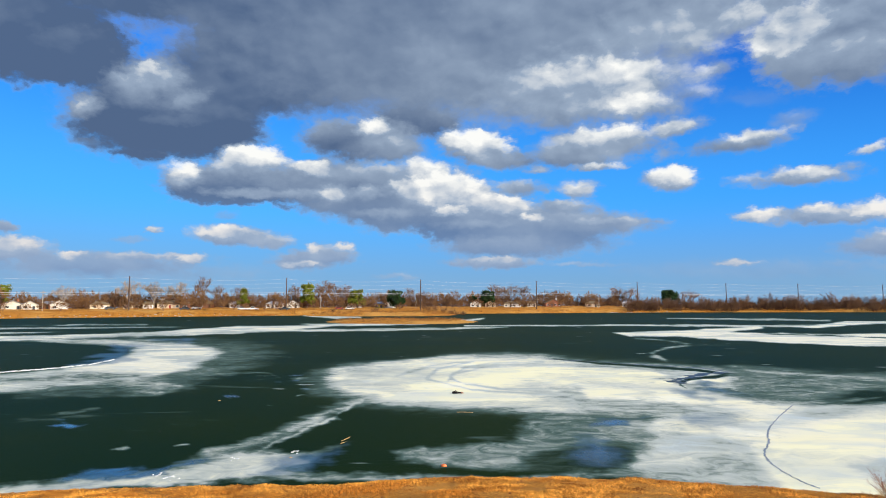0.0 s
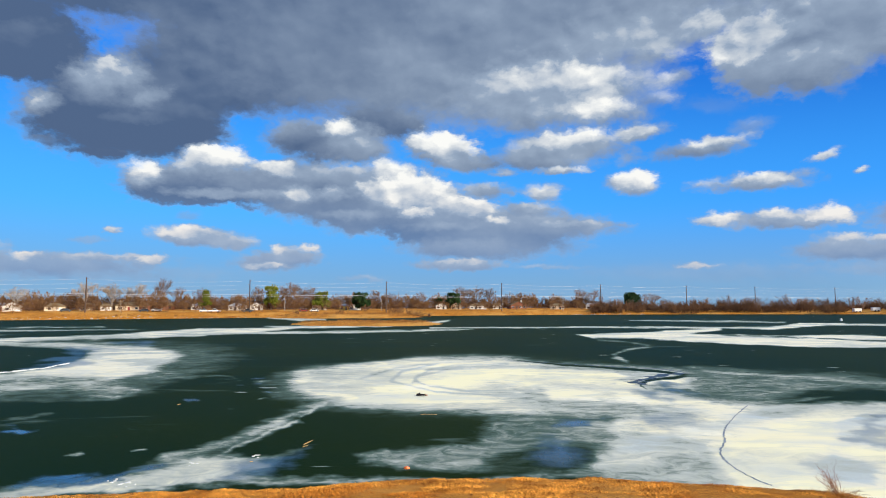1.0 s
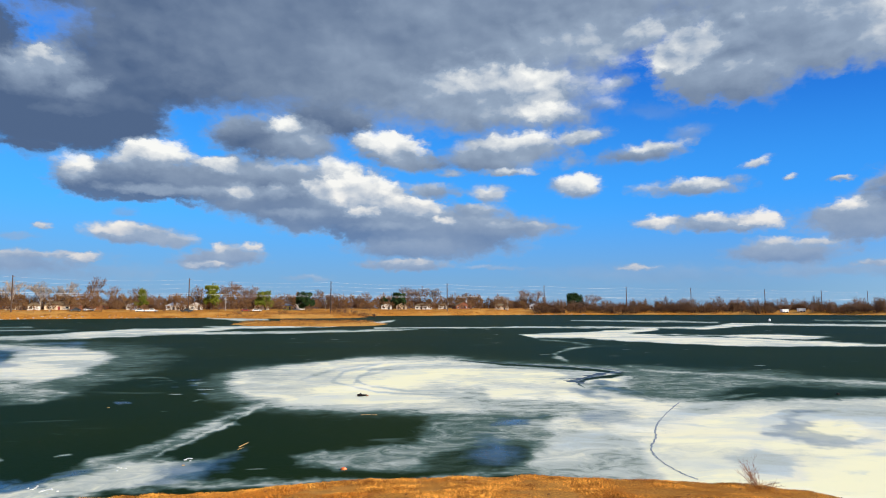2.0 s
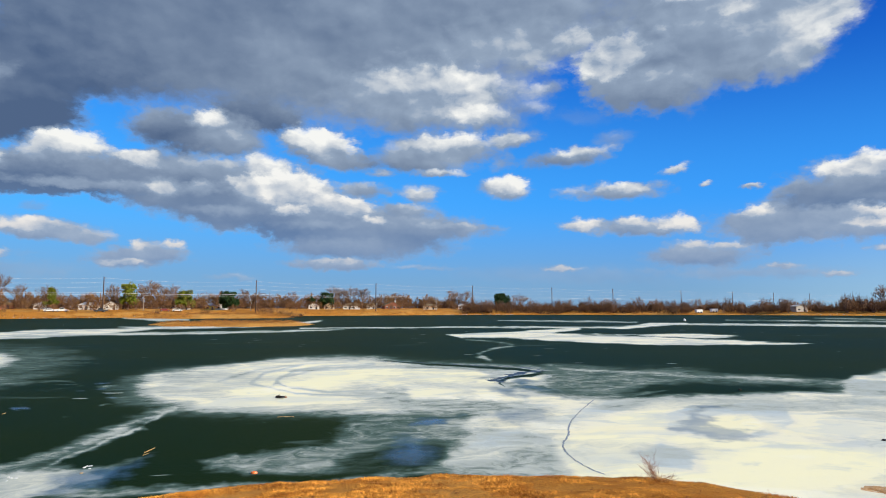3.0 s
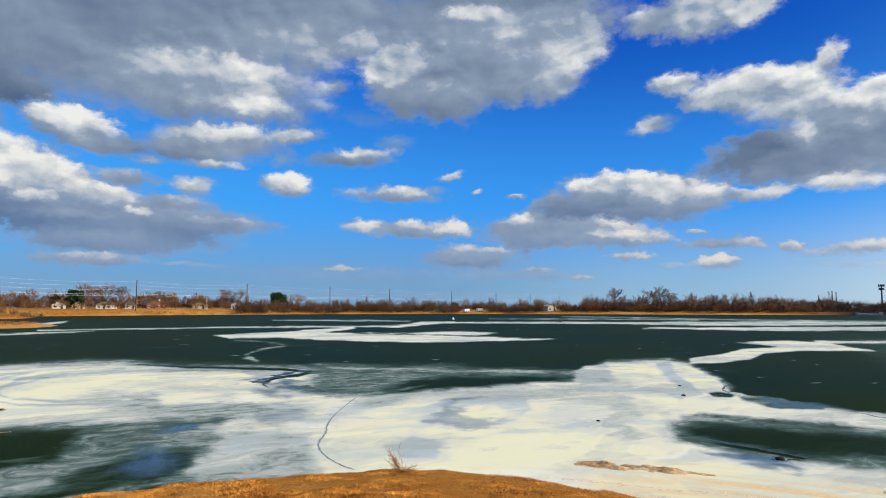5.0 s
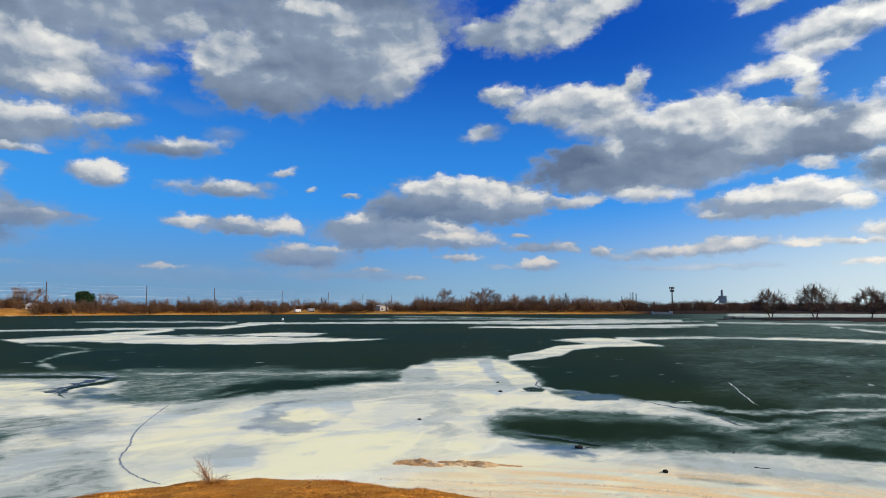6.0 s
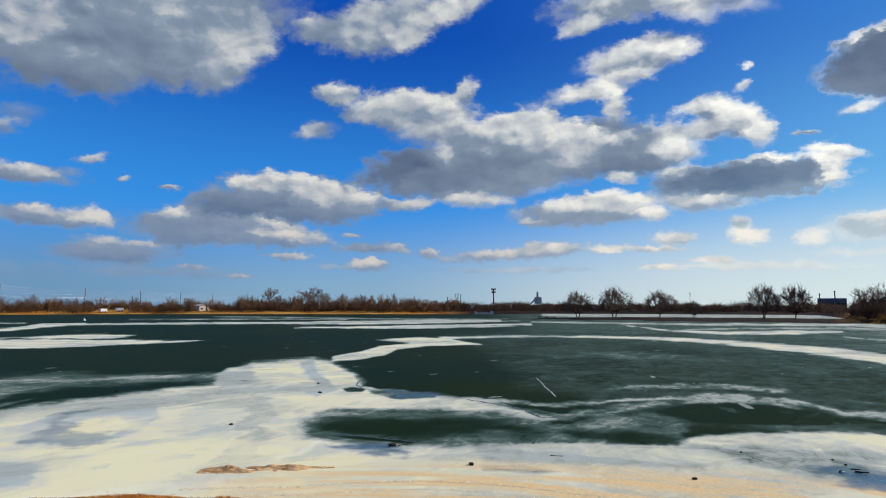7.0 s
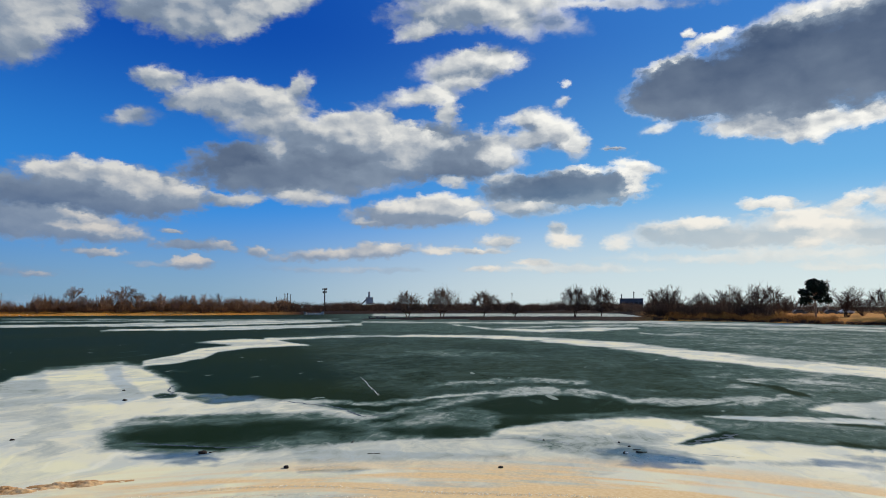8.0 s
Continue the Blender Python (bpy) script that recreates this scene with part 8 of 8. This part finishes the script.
near_rng = random.Random(77)
grass_rng = np.random.default_rng(77)
N_GRASS = 190000
bb = grass_rng.uniform(-37, 66, N_GRASS)
rr = np.interp(bb, BANK_B, BANK_R) - grass_rng.uniform(0.0, 1.0, N_GRASS) ** 1.2 * 4.2
zz = ground_height(bb[:, None], rr[:, None])[:, 0]
xx, yy = rr * np.sin(np.radians(bb)), rr * np.cos(np.radians(bb))
clump = np.clip(fbm(xx * 1.3, yy * 1.3, 71) * 2.2 + 0.9, 0.15, 1.8)
hh = grass_rng.uniform(0.012, 0.034, N_GRASS) * clump
tt, lean = grass_rng.uniform(0, 6.283, N_GRASS), grass_rng.uniform(0.2, 1.2, N_GRASS)
ca, sa, wb = np.cos(tt), np.sin(tt), 0.0036
corners = np.stack([
    np.stack([xx - sa * wb, yy + ca * wb, zz - 0.01], -1),
    np.stack([xx + sa * wb, yy - ca * wb, zz - 0.01], -1),
    np.stack([xx + ca * hh * lean * 0.4 + sa * wb * 0.7, yy + sa * hh * lean * 0.4 - ca * wb * 0.7, zz + hh * 0.7], -1),
    np.stack([xx + ca * hh * lean, yy + sa * hh * lean, zz + hh], -1)], 1).reshape(-1, 3)
tagged(new("grass", quad_mesh("grass", corners, np.arange(4 * N_GRASS).reshape(-1, 4), BLADE)), "short matted dry orange-brown winter grass on the bank", "grass", kind="stuff")


def dead_weed(at, height, seed):
    """A dried weed: a leaning sheaf of thin branching stems from one crown."""
    rng = random.Random(seed)
    top = tagged(new("dead_weed"), "dry reddish leafless weed at the bank's edge", "weed")
    s = soup()
    for i in range(27):
        t = rng.uniform(0, 6.283)
        d = Vector((0.38 * math.cos(t) - 0.62, 0.45 * math.sin(t) + 0.1, 1)).normalized()
        if i > 22:
            d = Vector((0.9, -0.3, 0.25 + 0.08 * (i - 22))).normalized()
        q, hgt, r = Vector((rng.gauss(0, 0.03), rng.gauss(0, 0.03), 0)), height * rng.uniform(0.4, 1.05), 0.0055
        for k in range(4):
            d = (d + Vector((rng.gauss(0, 0.12), rng.gauss(0, 0.12), rng.gauss(0, 0.05)))).normalized()
            e = q + d * hgt / 4
            tube(s, q, e, r, r * 0.75)
            if k:
                for j in range(3):
                    f = (d + Vector((rng.gauss(0, 0.6), rng.gauss(0, 0.6), rng.gauss(0.1, 0.3)))).normalized()
                    g = e + f * hgt * rng.uniform(0.08, 0.22)
                    tube(s, e, g, r * 0.6, r * 0.35)
                    tube(s, g, g + (f + Vector((rng.gauss(0, 0.6), rng.gauss(0, 0.6), 0.3))).normalized() * hgt * 0.08, r * 0.4, r * 0.25)
            q, r = e, r * 0.75
    part("stems", s, WEED, top)
    s = soup()
    for i in range(160):
        t, w = rng.uniform(0, 6.283), rng.uniform(0.02, 0.38)
        p = Vector((w * math.cos(t), w * math.sin(t), 0))
        tube(s, p, p + Vector((rng.gauss(0, 0.06), rng.gauss(0, 0.06), rng.uniform(0.03, 0.12))), 0.005, 0.002)
    part("basal_tuft", s, STRAW, top, "straw-coloured dead basal leaves")
    top.matrix_basis = pose(*at, 0, 0, -33)


wx, wy, wz = bank_spot(33.0, 0.55)
dead_weed((wx, wy, wz - 0.02), 0.62, 3)


def on_ice(b, r, z=0.0):
    return Vector((r * math.sin(radians(b)), r * math.cos(radians(b)), z))


def crack(course, width, material, label, seed, jag=0.5, lift=0.004):
    """A narrow ribbon along a smoothed course, uneven in width, lying just on the ice."""
    rng = random.Random(seed)
    pts = [on_ice(b, r, lift) for b, r in course]
    fine = []
    for i in range(len(pts) - 1):
        p0, p1, p2, p3 = pts[max(i - 1, 0)], pts[i], pts[i + 1], pts[min(i + 2, len(pts) - 1)]
        for k in range(10):
            t = k / 10
            fine.append(0.5 * (2 * p1 + (p2 - p0) * t + (2 * p0 - 5 * p1 + 4 * p2 - p3) * t * t + (3 * p1 - p0 - 3 * p2 + p3) * t ** 3))
    fine.append(pts[-1])
    s = soup()
    for i, p in enumerate(fine):
        d = (fine[min(i + 1, len(fine) - 1)] - fine[max(i - 1, 0)]).normalized()
        n = Vector((-d.y, d.x, 0))
        end = min(1.0, i / 4 + 0.15, (len(fine) - 1 - i) / 4 + 0.15)
        c = p + n * rng.gauss(0, width * jag)
        w = width * rng.uniform(0.5, 1.4) * end * 0.5
        s.v.extend([tuple(c - n * w), tuple(c + n * w)])
        if i:
            k = 2 * i
            s.f.append((k - 2, k, k + 1, k - 1))
    return tagged(part("ice_crack", s, material), label, "crack")


crack(NEAR_CRACK, 0.05, CRACK, "wavy grey refrozen crack across the white ice", 1, 0.25)
crack(PAN_CRACK, 0.3, CRACK_DARK, "dark open crack along the rim of the white pan", 2, 0.3)
crack(PAN_LEAD, 0.6, CRACK_DARK, "dark open lead at the tip of the white pan", 3, 0.3)
crack(BAY_CRACK, 0.10, CRACK_DARK, "dark crack along the edge of the bay ice", 4, 0.3)
crack(HOOK_CRACK, 0.08, CRACK_DARK, "short hooked dark crack in the white ice", 5, 0.5)
crack(SHELF_CRACK, 0.10, CRACK_DARK, "dark crack under the edge of the ice shelf", 6, 0.5)
crack(SCRATCH, 0.035, ICE_CHIP, "pale zigzag scratch on the dark ice", 7, 1.0)
crack(SPIT_CRACK, 0.25, CRACK_DARK, "dark wedge-shaped opening in the near ice", 8, 0.3)
crack(BELT_CRACK, 0.03, CRACK, "thin brown crack in the near white ice", 9, 0.4)
crack(GULL_CRACK, 0.03, CRACK, "thin crack in the near white ice", 10, 0.4)


def limb(s, p, d, length, r, rng, bend=0.25, pieces=7, sides=7):
    """A knotty bent stick, closed at both ends."""
    p, d = Vector(p), Vector(d).normalized()
    rings = []
    for i in range(pieces + 1):
        rings.append((p.copy(), r * rng.uniform(0.8, 1.2) * (1 - 0.35 * i / pieces)))
        d = (d + Vector((rng.gauss(0, bend), rng.gauss(0, bend), rng.gauss(0, bend * 0.3))) * 0.3).normalized()
        p = p + d * length / pieces
        p.z = max(p.z, r * 0.5)
    k0 = len(s.v)
    for i, (c, q) in enumerate(rings):
        n = (rings[min(i + 1, pieces)][0] - rings[max(i - 1, 0)][0]).normalized()
        a = n.cross(Vector((0, 0, 1))).normalized()
        b = n.cross(a)
        for j in range(sides):
            t = 6.283 * j / sides
            s.v.append(tuple(c + (a * math.cos(t) + b * math.sin(t)) * q * rng.uniform(0.88, 1.12)))
        if i:
            k = k0 + sides * i
            s.f.extend([(k - sides + j, k - sides + (j + 1) % sides, k + (j + 1) % sides, k + j) for j in range(sides)])
    s.f.append(tuple(range(k0 + sides - 1, k0 - 1, -1)))
    s.f.append(tuple(range(len(s.v) - sides, len(s.v))))
    return rings[-1][0]


def driftwood(b, r):
    rng = random.Random(31)
    top = tagged(new("driftwood_log"), "short black driftwood log with a broken reddish end on white ice", "log")
    s = soup()
    tip = limb(s, (-0.33, 0, 0.07), (1, -0.1, 0), 0.56, 0.075, rng, 0.2)
    part("log", s, DRIFTWOOD, top, smooth=True)
    s = soup()
    limb(s, (-0.3, 0.02, 0.10), (0.5, 0.5, 0.25), 0.18, 0.028, rng)
    part("branch_stub", s, DRIFTWOOD, top, smooth=True)
    s = soup()
    limb(s, tip - Vector((0.01, 0, 0)), (1, -0.2, -0.05), 0.13, 0.045, rng)
    part("broken_end", s, FRESH_WOOD, top, "splintered reddish wood")
    top.matrix_basis = Matrix.Translation(on_ice(b, r)) @ pose(0, 0, 0, 0, 0, -22) @ Matrix.Scale(0.85, 4)


driftwood(0.99, 30.2)


def stick(b, r, length, thick, turn, material, label, seed):
    s = soup()
    limb(s, (-length / 2, 0, thick), (1, 0, 0), length, thick, random.Random(seed), 0.35, 6, 5)
    ob = tagged(part("stick", s, material, smooth=True), label, "stick", "sticks on the ice")
    ob.matrix_basis = Matrix.Translation(on_ice(b, r)) @ pose(0, 0, 0, 0, 0, turn - b)


for i, row in enumerate((
    (-8.6, 20.3, 0.55, 0.014, 50, STRAW, "straw-coloured broken reed lying on dark ice"),
    (-9.0, 19.9, 0.30, 0.008, 65, STRAW, "thin reed stalk lying on dark ice"),
    (1.47, 25.1, 0.62, 0.012, 12, STRAW, "pale dry stalk lying on dark ice"),
    (-18.9, 30.0, 0.22, 0.014, 70, STRAW, "small curled dry leaf stalk on dark ice"),
    (73.1, 21.0, 0.30, 0.016, 80, DRIFTWOOD, "dark bent twig frozen into the ice edge"),
    (75.1, 19.4, 0.34, 0.012, 5, DRIFTWOOD, "dark twig on the near white ice"),
    (62.5, 20.2, 0.32, 0.012, 10, DRIFTWOOD, "thin dark twig on grey ice"),
    (96.0, 20.6, 0.30, 0.02, 0, DRIFTWOOD, "short dark stick in a wet patch"),
    (95.6, 20.9, 0.22, 0.014, 20, DRIFTWOOD, "short dark stick on wet ice"),
)):
    stick(*row, 200 + i)


def lump(name, b, r, size, squash, material, label, category, seed, turn=0.0, group=""):
    """A worn irregular lump: a facetted ball pushed about and flattened."""
    rng = random.Random(seed)
    bm = bmesh.new()
    bmesh.ops.create_icosphere(bm, subdivisions=2, radius=0.5)
    for v in bm.verts:
        n = noise.noise(v.co * 3.0 + Vector((seed, 0, 0)))
        v.co *= 1 + 0.35 * n
        v.co.x *= size[0]
        v.co.y *= size[1]
        v.co.z = max(v.co.z, -0.25) * size[2] * squash
    me = bpy.data.meshes.new(name)
    bm.to_mesh(me)
    bm.free()
    me.materials.append(material)
    ob = tagged(new(name, me), label, category, group)
    ob.matrix_basis = Matrix.Translation(on_ice(b, r, size[2] * squash * 0.22)) @ pose(0, 0, 0, 0, 0, turn - b)
    return ob


lump("orange_float", -0.53, 16.76, (0.16, 0.11, 0.09), 1.0, ORANGE, "small bright orange float frozen into grey ice", "float", 1)
lump("leaf_clump", -13.3, 18.3, (0.08, 0.06, 0.03), 1.0, MUD, "small orange-brown dead leaf on the ice", "leaf", 2)
dark_block = lump("wood_block", 61.6, 20.15, (0.27, 0.15, 0.12), 1.0, DRIFTWOOD, "charred black wood block lying on white ice", "wood block", 3, 8)
for i, (b, r, k) in enumerate(((48.0, 24.3, 0.10), (85.6, 18.0, 0.10), (94.8, 20.4, 0.10), (94.2, 21.8, 0.07), (68.5, 18.0, 0.13), (53.8, 36.0, 0.12), (54.2, 32.2, 0.14), (38.5, 35.4, 0.12), (95.0, 21.3, 0.07), (-23.3, 23.4, 0.05), (88.4, 21.6, 0.06))):
    lump("stone", b, r, (k * 1.4, k, k * 0.8), 0.9, DRIFTWOOD, "small dark stone lying on the ice", "stone", 40 + i, 30 * i, "stones on the ice")
lump("ice_block", 94.9, 20.35, (0.10, 0.07, 0.08), 1.0, ICE_CHIP, "small white ice block in a wet patch", "ice", 70)
lump("buoy", 34.1, 209.0, (0.7, 0.7, 1.1), 1.0, PAINT_WHITE, "small white buoy frozen into the lake", "buoy", 71)

# the mud heap frozen to the shore ice: one low ridged heap that runs out along the shore
mud_x, mud_y = np.meshgrid(np.linspace(-1.5, 2.6, 90), np.linspace(-0.55, 0.55, 40))
mud_t = np.clip(1 - ((mud_x - 0.2) / np.where(mud_x < 0.2, 1.3, 2.3)) ** 2, 0, 1) * np.clip(1 - (mud_y / (0.16 + 0.22 * np.clip(1 - mud_x / 2.5, 0.15, 1))) ** 2, 0, 1)
mud_z = 0.11 * mud_t * np.clip(0.5 + fbm(mud_x * 2.2, mud_y * 4.0, 91) * 1.6, 0.1, 1.4) + fbm(mud_x * 7, mud_y * 9, 92) * 0.03 * mud_t - 0.012
mud = tagged(sheet("mud_mound", mud_x, mud_y, mud_z, MUD), "low orange-brown heap of frozen mud on the shore ice", "mud")
mud.matrix_basis = Matrix.Translation(on_ice(50.0, 17.75)) @ pose(0, 0, 0, 0, 0, -56)


def chips(name, rows, material, label, category, seed):
    """Strewn splinters of ice or crust that nobody could count. rows: place, size, height."""
    rng = random.Random(seed)
    s = soup()
    for p, size, h in rows:
        k, n = len(s.v), 5
        t0, lift = rng.uniform(0, 6.283), rng.uniform(0.3, 1.0)
        for z, q in ((-0.02, 1.0), (h, 0.75)):
            for i in range(n):
                t = t0 + 6.283 * i / n
                rad = size * q * rng.uniform(0.6, 1.2)
                s.v.append((p.x + rad * math.cos(t) * 1.4, p.y + rad * math.sin(t), p.z + z + (math.cos(t) * h * 0.3 * lift if z > 0 else 0)))
        s.f.append(tuple(range(k + n, k + 2 * n)))
        s.f.extend([(k + i, k + (i + 1) % n, k + n + (i + 1) % n, k + n + i) for i in range(n)])
    return tagged(part(name, s, material), label, category, kind="stuff")


chip_rng = random.Random(8)
rows = []
cb, cr = [c[0] for c in CHIP_ROW], [c[1] for c in CHIP_ROW]
for i in range(150):
    b = chip_rng.uniform(cb[0], cb[-1])
    rows.append((on_ice(b, float(np.interp(b, cb, cr)) + chip_rng.gauss(0, 0.12)), chip_rng.uniform(0.05, 0.16), chip_rng.uniform(0.02, 0.06)))
chips("ice_chips", rows, ICE_CHIP, "row of broken white ice chips at the shelf edge", "ice", 1)
rows = []
for i in range(2200):
    b = chip_rng.uniform(46, 122)
    line_r = 16.15 + 0.25 * math.sin(b * 0.21) - 0.012 * (b - 60) + (0.0 if i % 3 else -0.7)
    rows.append((on_ice(b, line_r + chip_rng.gauss(0, 0.06)), chip_rng.uniform(0.008, 0.024), chip_rng.uniform(0.004, 0.012)))
chips("shore_crust", rows, CRUST, "crumbled frost crust lines along the sandy shore ice", "ice", 2)
rows = []
for i in range(500):
    b = chip_rng.uniform(40, 70)
    rows.append((on_ice(b, float(np.interp(b, BANK_B, BANK_R)) + abs(chip_rng.gauss(0.9, 0.5))), chip_rng.uniform(0.008, 0.028), chip_rng.uniform(0.006, 0.016)))
chips("shore_crust", rows, CRUST, "broken shore ice rubble below the grass bank", "ice", 3)
rows = []
for b, r in ((-22.9, 17.1), (-22.4, 17.0), (-23.4, 17.5), (-13.0, 19.0), (-18.0, 18.5)):
    for k in range(4):
        rows.append((on_ice(b + chip_rng.gauss(0, 0.25), r + chip_rng.gauss(0, 0.15)), chip_rng.uniform(0.02, 0.05), chip_rng.uniform(0.01, 0.025)))
chips("ice_chips", rows, ICE_CHIP, "loose white ice splinters on the near ice", "ice", 4)
rows, rows2 = [], []
for i in range(900):
    b = chip_rng.uniform(-37, 66)
    d = abs(chip_rng.gauss(0, 0.28)) - 0.1
    x, y, z = bank_spot(b, d)
    (rows if i % 3 else rows2).append((Vector((x, y, z)), chip_rng.uniform(0.006, 0.02), chip_rng.uniform(0.005, 0.014)))
chips("gravel", rows, STRAW, "pale pebbles along the bank's worn edge", "gravel", 5)
for i in range(150):
    b, d = chip_rng.uniform(-37, 66), chip_rng.uniform(0.2, 3.8)
    x, y, z = bank_spot(b, d)
    rows2.append((Vector((x, y, z + 0.015)), chip_rng.uniform(0.01, 0.03), 0.008))
chips("leaf_litter", rows2, LITTER, "dark dead leaves strewn over the dry grass", "leaves", 6)
